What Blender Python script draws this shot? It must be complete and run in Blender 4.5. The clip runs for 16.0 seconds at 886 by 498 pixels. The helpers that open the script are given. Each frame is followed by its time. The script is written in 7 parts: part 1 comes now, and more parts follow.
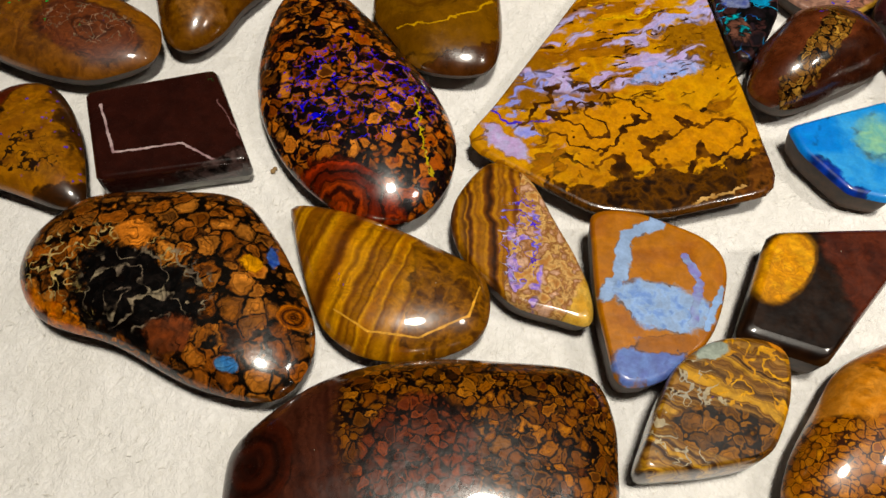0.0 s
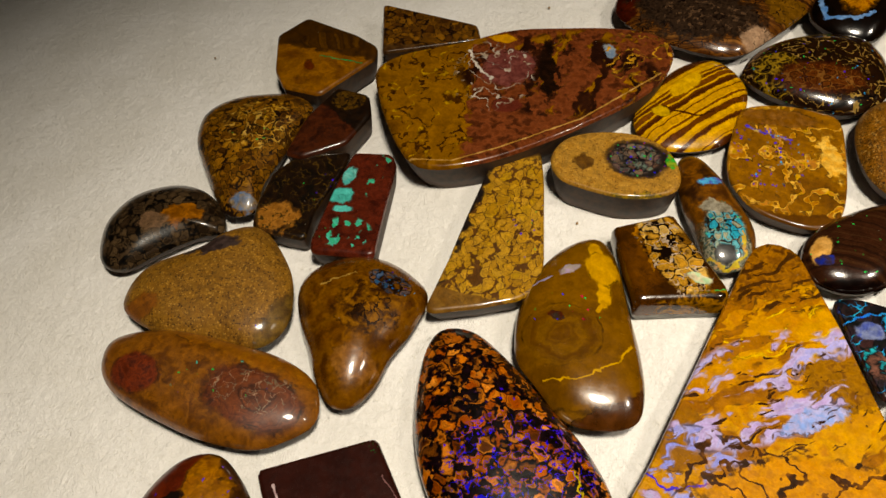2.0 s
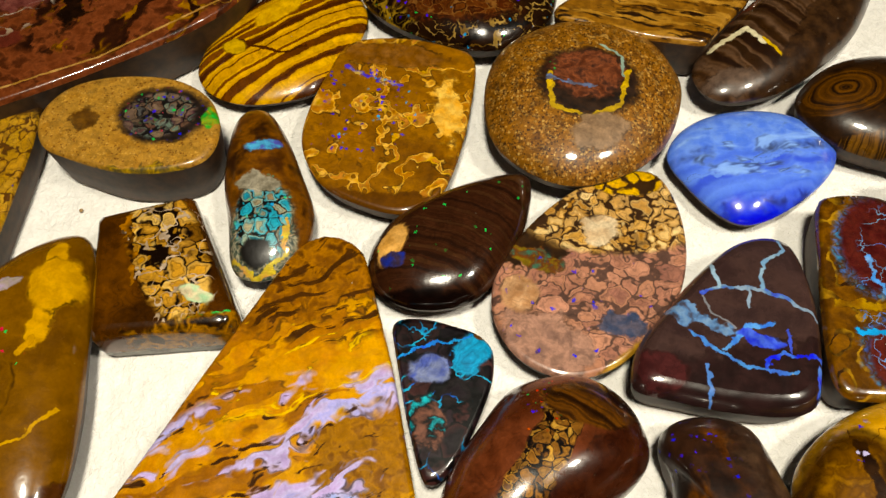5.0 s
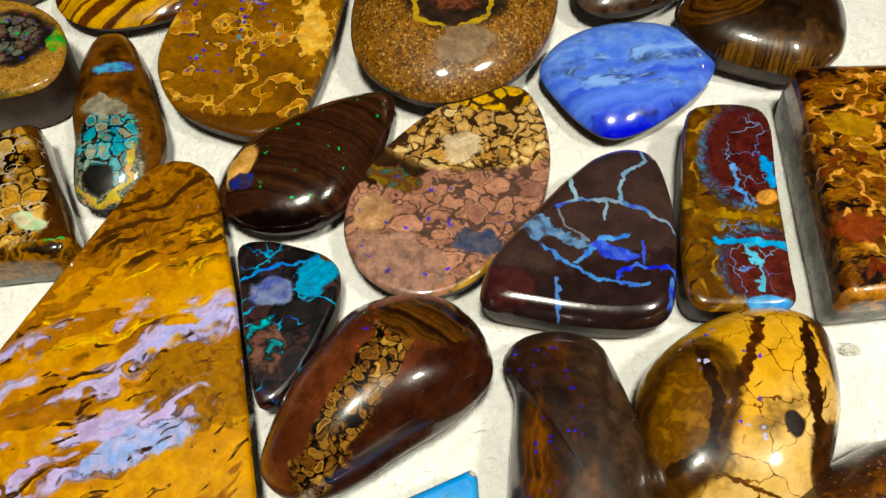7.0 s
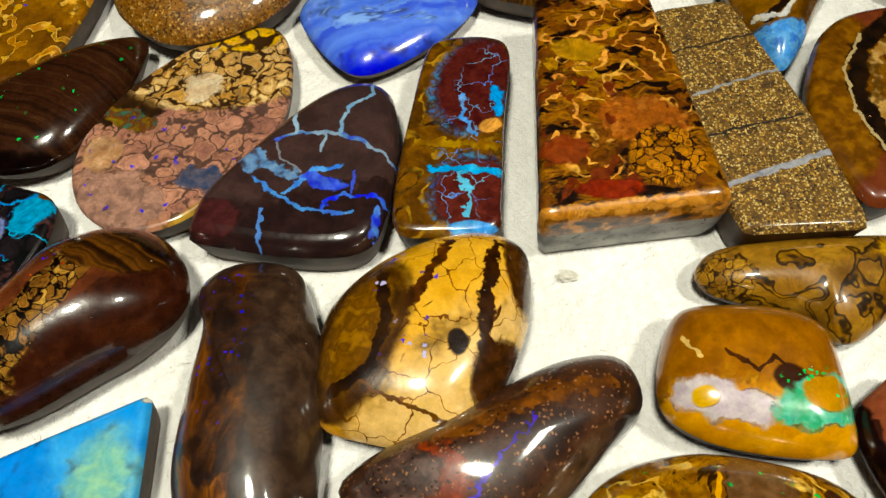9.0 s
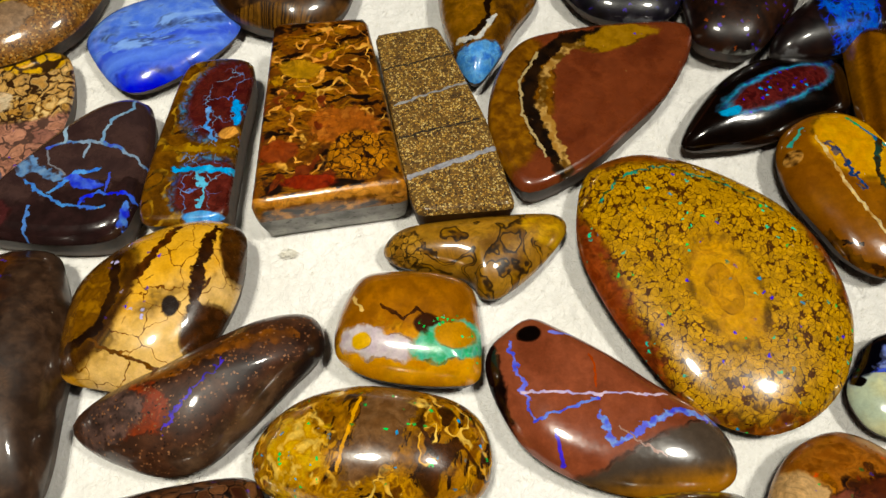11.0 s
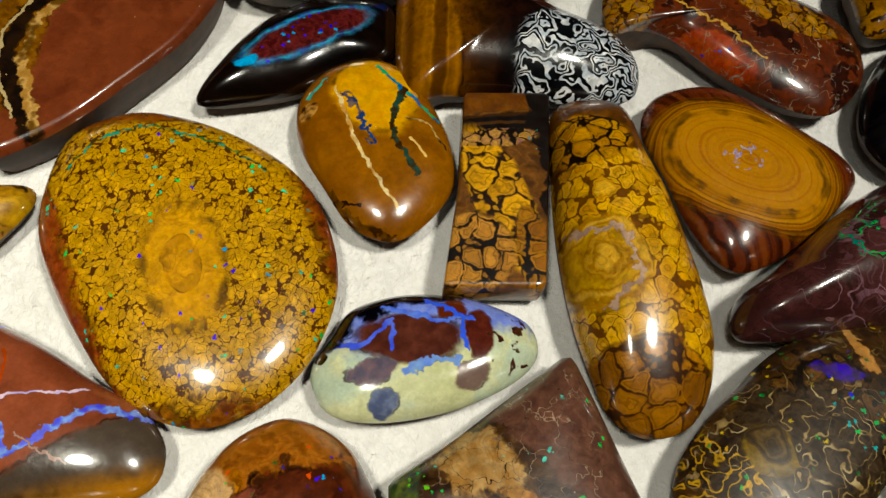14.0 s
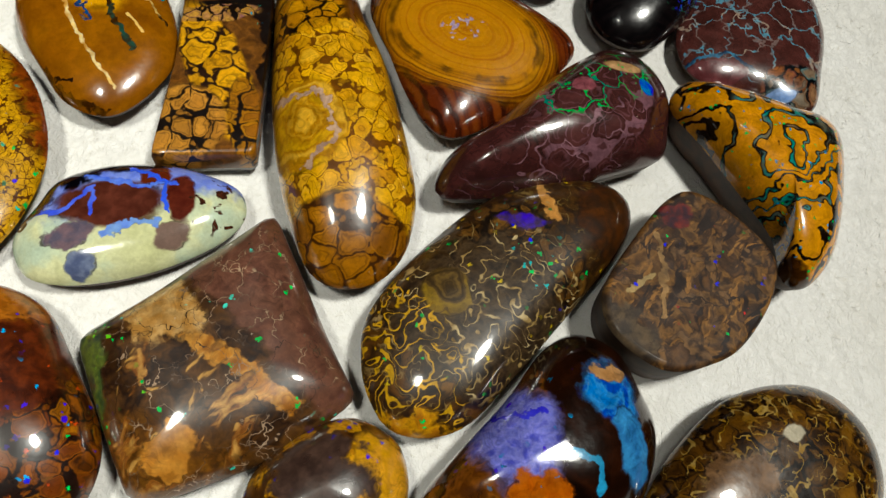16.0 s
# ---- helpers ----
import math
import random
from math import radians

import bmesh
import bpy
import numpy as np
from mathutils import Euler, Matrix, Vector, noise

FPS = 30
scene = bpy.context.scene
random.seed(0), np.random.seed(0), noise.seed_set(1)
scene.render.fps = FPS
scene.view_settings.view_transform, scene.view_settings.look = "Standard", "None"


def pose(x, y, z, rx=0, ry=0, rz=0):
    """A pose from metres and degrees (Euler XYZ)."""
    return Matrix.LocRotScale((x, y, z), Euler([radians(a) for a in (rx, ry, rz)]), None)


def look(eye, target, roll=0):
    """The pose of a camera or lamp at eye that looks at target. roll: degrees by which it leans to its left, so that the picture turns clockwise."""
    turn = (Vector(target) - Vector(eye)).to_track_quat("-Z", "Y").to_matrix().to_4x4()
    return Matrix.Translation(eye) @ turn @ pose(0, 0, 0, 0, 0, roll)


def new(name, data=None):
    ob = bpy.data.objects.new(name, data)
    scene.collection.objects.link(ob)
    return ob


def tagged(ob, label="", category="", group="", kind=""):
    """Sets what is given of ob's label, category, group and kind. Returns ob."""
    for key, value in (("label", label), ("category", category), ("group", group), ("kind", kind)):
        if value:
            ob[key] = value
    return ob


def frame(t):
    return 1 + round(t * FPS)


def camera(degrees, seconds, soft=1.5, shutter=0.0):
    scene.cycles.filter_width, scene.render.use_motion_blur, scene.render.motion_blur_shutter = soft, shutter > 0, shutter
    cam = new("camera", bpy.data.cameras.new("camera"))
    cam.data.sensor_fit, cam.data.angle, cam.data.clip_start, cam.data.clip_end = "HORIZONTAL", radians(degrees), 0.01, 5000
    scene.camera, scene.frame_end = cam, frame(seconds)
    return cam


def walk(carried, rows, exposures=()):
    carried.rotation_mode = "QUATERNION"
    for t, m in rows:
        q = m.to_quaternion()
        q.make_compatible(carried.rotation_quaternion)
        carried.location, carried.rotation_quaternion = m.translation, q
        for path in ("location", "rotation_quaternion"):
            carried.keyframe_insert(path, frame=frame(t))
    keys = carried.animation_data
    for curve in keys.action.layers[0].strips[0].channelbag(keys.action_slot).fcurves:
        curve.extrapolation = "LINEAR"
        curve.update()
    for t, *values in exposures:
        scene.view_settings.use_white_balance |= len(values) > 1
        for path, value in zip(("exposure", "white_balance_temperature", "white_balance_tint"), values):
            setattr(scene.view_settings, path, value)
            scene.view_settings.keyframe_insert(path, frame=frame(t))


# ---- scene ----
cam = camera(60.00, 16.0, soft=1.5)
PATH = [
    (0.0, look((0.00169, -0.06438, 0.09674), (-0.00709, -0.01532, 0.01005), -0.50)),
    (0.5, look((-0.00717, -0.05949, 0.10076), (-0.01888, -0.00864, 0.01546), -2.90)),
    (1.0, look((-0.01490, -0.05297, 0.10592), (-0.02867, -0.00070, 0.02178), -4.87)),
    (1.5, look((-0.02070, -0.04145, 0.11703), (-0.03576, 0.01145, 0.03352), -7.17)),
    (2.0, look((-0.02065, -0.03131, 0.12673), (-0.03594, 0.02506, 0.04556), -7.66)),
    (2.5, look((-0.01054, -0.02134, 0.13183), (-0.02529, 0.03721, 0.05212), -7.72)),
    (3.0, look((0.00391, -0.01242, 0.12615), (-0.00787, 0.04750, 0.04695), -5.74)),
    (3.5, look((0.01428, -0.00327, 0.11833), (0.00494, 0.05623, 0.03849), -4.07)),
    (4.0, look((0.02511, 0.00304, 0.10237), (0.01735, 0.06002, 0.02056), -3.26)),
    (4.2, look((0.02878, 0.00668, 0.09706), (0.02152, 0.06235, 0.01431), -2.83)),
    (6.3, look((0.04728, 0.00768, 0.08158), (0.04243, 0.06015, -0.00341), -1.94)),
    (6.5, look((0.04870, 0.00686, 0.08070), (0.04364, 0.05790, -0.00514), -2.54)),
    (7.0, look((0.05503, 0.00649, 0.08040), (0.05105, 0.05605, -0.00637), -1.96)),
    (7.5, look((0.06412, 0.00631, 0.07798), (0.06181, 0.05444, -0.00965), -0.68)),
    (8.0, look((0.07298, 0.00661, 0.07977), (0.06980, 0.05402, -0.00821), -1.77)),
    (8.5, look((0.08318, 0.00463, 0.07725), (0.07740, 0.05355, -0.00978), -4.63)),
    (8.7, look((0.08561, 0.00348, 0.07500), (0.07881, 0.05249, -0.01190), -5.91)),
    (10.8, look((0.11512, -0.00681, 0.08518), (0.11396, 0.04295, -0.00155), -1.88)),
    (11.0, look((0.11843, -0.00926, 0.08971), (0.11795, 0.04019, 0.00280), -1.46)),
    (11.5, look((0.12926, -0.01240, 0.09874), (0.13297, 0.03449, 0.01049), 2.18)),
    (12.0, look((0.14477, -0.01328, 0.09510), (0.15044, 0.03297, 0.00662), 3.14)),
    (12.5, look((0.15624, -0.01379, 0.08397), (0.16476, 0.03154, -0.00476), 5.83)),
    (13.0, look((0.16093, -0.00757, 0.08054), (0.17028, 0.03806, -0.00795), 6.69)),
    (13.5, look((0.16503, -0.00517, 0.07932), (0.17576, 0.04075, -0.00886), 8.03)),
    (14.0, look((0.17014, -0.00626, 0.08095), (0.18164, 0.03870, -0.00763), 8.96)),
    (14.5, look((0.17528, -0.00623, 0.08335), (0.18904, 0.03899, -0.00477), 11.06)),
    (15.0, look((0.18237, -0.00879, 0.08279), (0.19838, 0.03457, -0.00588), 13.36)),
    (15.5, look((0.18843, -0.01529, 0.08086), (0.20604, 0.02384, -0.00947), 16.06)),
    (16.0, look((0.19423, -0.01947, 0.08295), (0.21284, 0.01772, -0.00799), 17.84)),
]
walk(cam, PATH, [(0.0, -0.1, 6500, 10), (2.0, 0.1, 7050, 10), (4.2, 0.32, 7050, 9), (6.3, 0.15, 6600, 0), (8.7, 0.12, 6500, 0), (11.0, -0.05, 6450, 5), (12.0, -0.03, 6450, 6), (14.0, 0.02, 6450, 3), (15.5, 0.0, 6350, 4), (16.0, 0.22, 6150, 3)])

# ---- light ----
world = bpy.data.worlds.new("room_air")
scene.world = world
world.use_nodes = True
world.node_tree.nodes["Background"].inputs[0].default_value = (1.0, 0.9, 0.75, 1)
world.node_tree.nodes["Background"].inputs[1].default_value = 0.035


def lamp(name, eye, target, size, watts, colour, cone, blend):
    """A shaded lamp: a soft cone of light."""
    data = bpy.data.lights.new(name, "SPOT")
    data.shadow_soft_size, data.energy, data.color = size, watts, colour
    data.spot_size, data.spot_blend = radians(cone), blend
    ob = new(name, data)
    ob.matrix_world = look(eye, target)
    return ob


lamp("desk_lamp", (0.05, -0.045, 0.48), (0.010, -0.022, 0), 0.036, 9.8, (1.0, 0.93, 0.80), 57, 1.0)
lamp("side_lamp", (0.36, -0.03, 0.50), (0.255, 0.055, 0), 0.036, 8.4, (1.0, 0.93, 0.82), 68, 1.0)

# ---- materials ----
COLOURS = dict(K="#120a07", DK="#24130b", BR="#4a2a10", WN="#5e3a16", TN="#8a5a20", OC="#9a6410", YL="#c48c16", GD="#b07a1a",
               OR="#c4702c", RD="#7a2a14", MR="#3a1614", PB="#9a7264", CR="#d8b878", BL="#2a48d8", CY="#28a0cc", TQ="#58b8a8",
               VI="#4a38d0", LV="#b6b2d2", SK="#90a4be", GN="#20b458", GY="#8c8c86", WH="#e8e4dc")


def rgb(c, press=1.2):
    """A linear colour from a palette key or a hex text; press holds bright opal colours down."""
    c = COLOURS.get(c, c)
    v = [int(c[i:i + 2], 16) / 255 for i in (1, 3, 5)]
    v = [x / 12.92 if x <= 0.04045 else ((x + 0.055) / 1.055) ** 2.4 for x in v]
    if v[0] > v[1] > v[2] and v[1] - v[2] > 0.25 * (v[0] - v[2]) and v[2] < 0.065 * v[0]:  # iron yellow, not orange
        k = min(1.0, max(0.0, (v[0] - 0.06) / 0.3))
        v[1] = min(v[0], v[1] * (1 + 0.11 * k))
        v[2] *= 0.8
    return [x / (1 + press * max(0.0, max(v) - 0.2)) for x in v] + [1.0]


class Mat:
    """Small builder for node materials; all lengths in millimetres of the object's own space."""

    def __init__(self, name, seed=0.0, press=1.2, layer=False):
        self.press, self.seed = press, seed
        if layer:
            self.nt = bpy.data.node_groups.new(name, "ShaderNodeTree")
        else:
            self.mat = bpy.data.materials.new(name)
            self.mat.use_nodes = True
            self.nt = self.mat.node_tree
            self.bsdf = self.nt.nodes["Principled BSDF"]
        co = self.nt.nodes.new("ShaderNodeTexCoord")
        self.p = self.vec("MULTIPLY", co.outputs["Object"], (1000, 1000, 1000))
        self.q = self.vec("ADD", self.p, (seed * 7.31 % 97, seed * 3.77 % 89, seed * 1.93 % 53))

    def grouped(self, layer):
        """One layer of the pattern in a node group of its own: its mask and colour."""
        sub = Mat("layer", self.seed, self.press, True)
        mask, col = layer(sub)
        whole = not isinstance(mask, bpy.types.NodeSocket)
        for label, kind in (("mask", "NodeSocketFloat"), ("colour", "NodeSocketColor")):
            sub.nt.interface.new_socket(label, in_out="OUTPUT", socket_type=kind)
        out = sub.nt.nodes.new("NodeGroupOutput")
        sub.put(out.inputs[0], mask), sub.put(out.inputs[1], col)
        n = self.nt.nodes.new("ShaderNodeGroup")
        n.node_tree = sub.nt
        return (mask if whole else n.outputs[0]), n.outputs[1]

    def put(self, socket, value):
        if isinstance(value, bpy.types.NodeSocket):
            self.nt.links.new(value, socket)
        else:
            socket.default_value = value

    def math(self, op, a, b=0.0, clamp=False):
        n = self.nt.nodes.new("ShaderNodeMath")
        n.operation, n.use_clamp = op, clamp
        self.put(n.inputs[0], a), self.put(n.inputs[1], b)
        return n.outputs[0]

    def vec(self, op, a, b=(0, 0, 0)):
        n = self.nt.nodes.new("ShaderNodeVectorMath")
        n.operation = op
        self.put(n.inputs[0], a)
        self.put(n.inputs["Scale"] if op == "SCALE" else n.inputs[1], b)
        return n.outputs["Value"] if op in ("LENGTH", "DOT_PRODUCT", "DISTANCE") else n.outputs[0]

    def noise(self, scale, detail=2.0, co=None, rough=0.5, colour=False):
        n = self.nt.nodes.new("ShaderNodeTexNoise")
        self.put(n.inputs["Vector"], co or self.q)
        n.inputs["Scale"].default_value, n.inputs["Detail"].default_value, n.inputs["Roughness"].default_value = scale, detail, rough
        return n.outputs["Color" if colour else "Fac"]

    def warp(self, amount, scale=0.3, co=None):
        """The coordinates pushed about by up to amount millimetres."""
        if not amount:
            return co or self.q
        off = self.vec("SUBTRACT", self.noise(scale, 2, colour=True), (0.5, 0.5, 0.5))
        return self.vec("ADD", co or self.q, self.vec("SCALE", off, amount * 2.5))

    def turned(self, co, turn, ratio):
        """The coordinates in a frame turned by turn degrees and drawn out along it by ratio."""
        n = self.nt.nodes.new("ShaderNodeMapping")
        n.vector_type = "TEXTURE"
        self.put(n.inputs[0], co)
        n.inputs[2].default_value = (0, 0, radians(turn))
        n.inputs[3].default_value = (ratio, 1, 1)
        return n.outputs[0]

    def voronoi(self, scale, feature, co, rand=1.0):
        n = self.nt.nodes.new("ShaderNodeTexVoronoi")
        n.feature = feature
        self.put(n.inputs["Vector"], co)
        n.inputs["Scale"].default_value, n.inputs["Randomness"].default_value = scale, rand
        return n

    def step(self, v, lo, hi):
        n = self.nt.nodes.new("ShaderNodeMapRange")
        n.interpolation_type = "SMOOTHSTEP"
        self.put(n.inputs[0], v)
        n.inputs[1].default_value, n.inputs[2].default_value = lo, hi
        return n.outputs[0]

    def ramp(self, fac, colours, hard=False):
        n = self.nt.nodes.new("ShaderNodeValToRGB")
        r = n.color_ramp
        r.interpolation = "CONSTANT" if hard else "LINEAR"
        colours = list(colours) * 2 if len(colours) == 1 else colours
        last = len(colours) if hard else len(colours) - 1
        r.elements[1].position = (len(colours) - 1) / last
        for i in range(1, len(colours) - 1):
            r.elements.new(i / last)
        for i, c in enumerate(colours):
            r.elements[i].color = rgb(c, self.press)
        self.put(n.inputs[0], fac)
        return n.outputs[0]

    def mix(self, fac, a, b):
        n = self.nt.nodes.new("ShaderNodeMix")
        n.data_type = "RGBA"
        self.put(n.inputs[0], fac), self.put(n.inputs[6], a), self.put(n.inputs[7], b)
        return n.outputs[2]

    def ell(self, c, r, turn=0.0, wobble=0.0):
        """Distance from c in units of an ellipse of radii r."""
        n = self.nt.nodes.new("ShaderNodeMapping")
        n.vector_type = "TEXTURE"
        flat = self.vec("MULTIPLY", self.p, (1, 1, 0))
        if wobble:
            off = self.vec("SUBTRACT", self.noise(0.4, 3, rough=0.5, colour=True), (0.5, 0.5, 0.5))
            flat = self.vec("ADD", flat, self.vec("MULTIPLY", off, (wobble * 4, wobble * 4, 0)))
        self.put(n.inputs[0], flat)
        n.inputs[1].default_value = (c[0], c[1], 0)
        n.inputs[2].default_value = (0, 0, radians(turn))
        n.inputs[3].default_value = (r[0], r[1], 1)
        return self.vec("LENGTH", n.outputs[0])

    def along(self, turn, co=None):
        """Millimetres along a direction turned from +x."""
        return self.vec("DOT_PRODUCT", co or self.q, (math.cos(radians(turn)), math.sin(radians(turn)), 0))


# Layers of a stone's pattern: each returns (mask, colour) on a Mat.
def base(colours, scale=0.25, warp=1.5):
    return lambda m: (1.0, m.ramp(m.step(m.noise(scale, 4, m.warp(warp)), 0.3, 0.7), colours))


def cells(scale, line, colours, edge="K", warp=0.6, within=None, rand=1.0, stretch=None):
    """Rounded cells with dark seams, a paler or darker heart and a thin inner ring; stretch: (turn, ratio)."""
    def made(m):
        co = m.warp(0.10 / scale, scale * 2.0, m.warp(warp, 0.4))
        if stretch:
            co = m.turned(co, stretch[0], stretch[1])
        v = m.voronoi(scale, "F1", co, rand)
        d = m.voronoi(scale, "DISTANCE_TO_EDGE", co, rand)
        sep = m.nt.nodes.new("ShaderNodeSeparateColor")
        m.put(sep.inputs[0], v.outputs["Color"])
        near = m.math("MINIMUM", d.outputs["Distance"], m.math("SUBTRACT", 0.72, v.outputs["Distance"]))
        near = m.math("ADD", near, m.math("MULTIPLY", m.math("SUBTRACT", m.noise(scale * 1.2, 1), 0.5), line * 0.8))
        col = m.mix(m.step(near, 0.02, 0.3), m.ramp(sep.outputs[1], colours[::-1]), m.ramp(sep.outputs[0], colours))
        ring = m.math("ABSOLUTE", m.math("SUBTRACT", near, m.math("ADD", 0.12, m.math("MULTIPLY", sep.outputs[2], 0.16))))
        col = m.mix(m.math("MULTIPLY", m.step(ring, 0.045, 0.005), 0.4), col, rgb(edge))
        f = m.voronoi(scale * 2.7, "F1", co, rand)
        bit = m.nt.nodes.new("ShaderNodeSeparateColor")
        m.put(bit.inputs[0], f.outputs["Color"])
        fine = m.math("MULTIPLY", m.step(f.outputs["Distance"], 0.5, 0.3), m.step(bit.outputs[1], 0.35, 0.5))
        seam = m.mix(m.math("MULTIPLY", fine, 0.75), rgb(edge), m.ramp(bit.outputs[0], colours))
        return limit(m, within), m.mix(m.step(near, line * 0.06, line * 0.5), seam, col)
    return made


def streaks(turn, long, wide, level, colours, within=None, warp=2.0, soft=0.03, detail=3):
    """Ragged streaks drawn out along one direction."""
    def made(m):
        co = m.turned(m.warp(warp, 0.16), turn, long / wide)
        mask = m.step(m.noise(1.0 / wide, detail, co, 0.6), level - soft, level + soft)
        if within:
            mask = m.math("MULTIPLY", mask, limit(m, within))
        return mask, m.ramp(m.step(m.noise(2.0 / wide, 4, co), 0.32, 0.68), colours)
    return made


def contours(scale, count, share, colours, warp=2.0, within=None, soft=0.15):
    """Fine lines that follow one another like growth lines; share: how much of the surface they take."""
    def made(m):
        s = m.math("SINE", m.math("MULTIPLY", m.noise(scale, 1.2, m.warp(warp, 0.3)), count * 6.283))
        s = m.math("ADD", s, m.math("MULTIPLY", m.math("SUBTRACT", m.noise(0.5, 3), 0.5), 1.1))
        mask = m.step(s, 1 - 2 * share - soft, 1 - 2 * share + soft)
        if within:
            mask = m.math("MULTIPLY", mask, limit(m, within))
        return mask, m.ramp(m.step(m.noise(0.4, 3), 0.32, 0.68), colours)
    return made


def bands(turn, width, colours, warp=0.8, within=None, hard=False, wscale=0.3):
    def made(m):
        s = m.along(turn, m.warp(warp, wscale))
        n = m.nt.nodes.new("ShaderNodeTexNoise")
        n.noise_dimensions = "1D"
        m.put(n.inputs["W"], m.math("DIVIDE", s, width))
        n.inputs["Scale"].default_value, n.inputs["Detail"].default_value = 1.0, 2.0
        return limit(m, within), m.ramp(m.step(n.outputs["Fac"], 0.28, 0.72), colours, hard)
    return made


def rings(c, r, colours, turn=0.0, width=1.6, wobble=0.25, within=None):
    def made(m):
        d = m.math("MULTIPLY", m.ell(c, r, turn, wobble), r[0])
        n = m.nt.nodes.new("ShaderNodeTexNoise")
        n.noise_dimensions = "1D"
        m.put(n.inputs["W"], m.math("DIVIDE", d, width))
        n.inputs["Scale"].default_value, n.inputs["Detail"].default_value = 1.0, 2.0
        return limit(m, within), m.ramp(m.step(n.outputs["Fac"], 0.3, 0.7), colours)
    return made


def patch(c, r, colours, turn=0.0, wobble=0.4, soft=0.14, scale=0.7):
    def made(m):
        ragged = m.math("MULTIPLY", m.math("SUBTRACT", m.noise(0.33, 6, m.warp(1.5, 0.5), 0.62), 0.5), min(1.4, wobble * 1.5))
        mask = m.math("SUBTRACT", 1.0, m.step(m.math("ADD", m.ell(c, r, turn, wobble), ragged), 1 - soft, 1 + soft))
        return mask, m.ramp(m.step(m.noise(scale, 4, m.warp(1.0)), 0.32, 0.68), colours if isinstance(colours, (list, tuple)) else [colours])
    return made


def half(c, turn, colours, wobble=0.6, soft=0.3, scale=0.5):
    """All beyond a line through c, on the side that turn points to."""
    def made(m):
        d = m.vec("DOT_PRODUCT", m.vec("SUBTRACT", m.p, (c[0], c[1], 0)), (math.cos(radians(turn)), math.sin(radians(turn)), 0))
        d = m.math("ADD", d, m.math("MULTIPLY", m.math("SUBTRACT", m.noise(0.3, 3, m.warp(1.8, 0.4)), 0.5), wobble * 7))
        return m.step(d, -soft, soft), m.ramp(m.step(m.noise(scale, 4, m.warp(1.0)), 0.32, 0.68), colours if isinstance(colours, (list, tuple)) else [colours])
    return made


def veins(scale, width, colours, warp=1.0, within=None, level=0.5):
    """Meandering lines, the level lines of a noise."""
    def made(m):
        n = m.noise(scale, 2, m.warp(warp))
        d = m.math("ABSOLUTE", m.math("SUBTRACT", n, level))
        wide = m.math("MULTIPLY", m.step(m.noise(0.45, 3, m.vec("ADD", m.q, (5, 17, 9))), 0.3, 0.75), width * 1.7)
        mask = m.math("SUBTRACT", 1.0, m.step(m.math("DIVIDE", d, m.math("ADD", wide, 0.0004)), 0.5, 1.05))
        if within:
            mask = m.math("MULTIPLY", mask, limit(m, within))
        return mask, m.ramp(m.step(m.noise(0.4, 2), 0.35, 0.65), colours)
    return made


def cracks(scale, width, colours, warp=0.8, within=None, gate=0.0):
    """A net of thin lines between cells; gate leaves some of them out."""
    def made(m):
        d = m.voronoi(scale, "DISTANCE_TO_EDGE", m.warp(warp, 0.6)).outputs["Distance"]
        wide = m.math("MULTIPLY", m.noise(0.45, 2), width * 2)
        mask = m.math("SUBTRACT", 1.0, m.step(m.math("DIVIDE", d, m.math("ADD", wide, 0.001)), 0.6, 1.1))
        if gate:
            mask = m.math("MULTIPLY", mask, m.step(m.noise(0.22, 1), gate - 0.04, gate + 0.04))
        if within:
            mask = m.math("MULTIPLY", mask, limit(m, within))
        return mask, m.ramp(m.step(m.noise(0.35, 2), 0.35, 0.65), colours)
    return made


def blots(scale, level, colours, warp=1.0, within=None, soft=0.025, detail=2):
    """Irregular blots where a noise rises over a level."""
    def made(m):
        mask = m.step(m.noise(scale, detail, m.warp(warp)), level - soft, level + soft)
        if within:
            mask = m.math("MULTIPLY", mask, limit(m, within))
        return mask, m.ramp(m.step(m.noise(scale * 2.5, 3), 0.35, 0.65), colours)
    return made


def flecks(scale, share, colours, within=None, size=0.42, even_spread=False):
    """Small glints of opal colour."""
    def made(m):
        v = m.voronoi(scale * 1.5, "F1", m.warp(0.3 / scale, scale * 2.5))
        sep = m.nt.nodes.new("ShaderNodeSeparateColor")
        m.put(sep.inputs[0], v.outputs["Color"])
        mask = m.math("MULTIPLY", m.math("GREATER_THAN", sep.outputs[0], 1 - share * 0.7), m.math("SUBTRACT", 1.0, m.step(v.outputs["Distance"], size * 0.7, size)))
        if not even_spread:
            mask = m.math("MULTIPLY", mask, m.step(m.noise(0.2, 2), 0.4, 0.55))
        if within:
            mask = m.math("MULTIPLY", mask, limit(m, within))
        return mask, m.ramp(sep.outputs[1], colours, True)
    return made


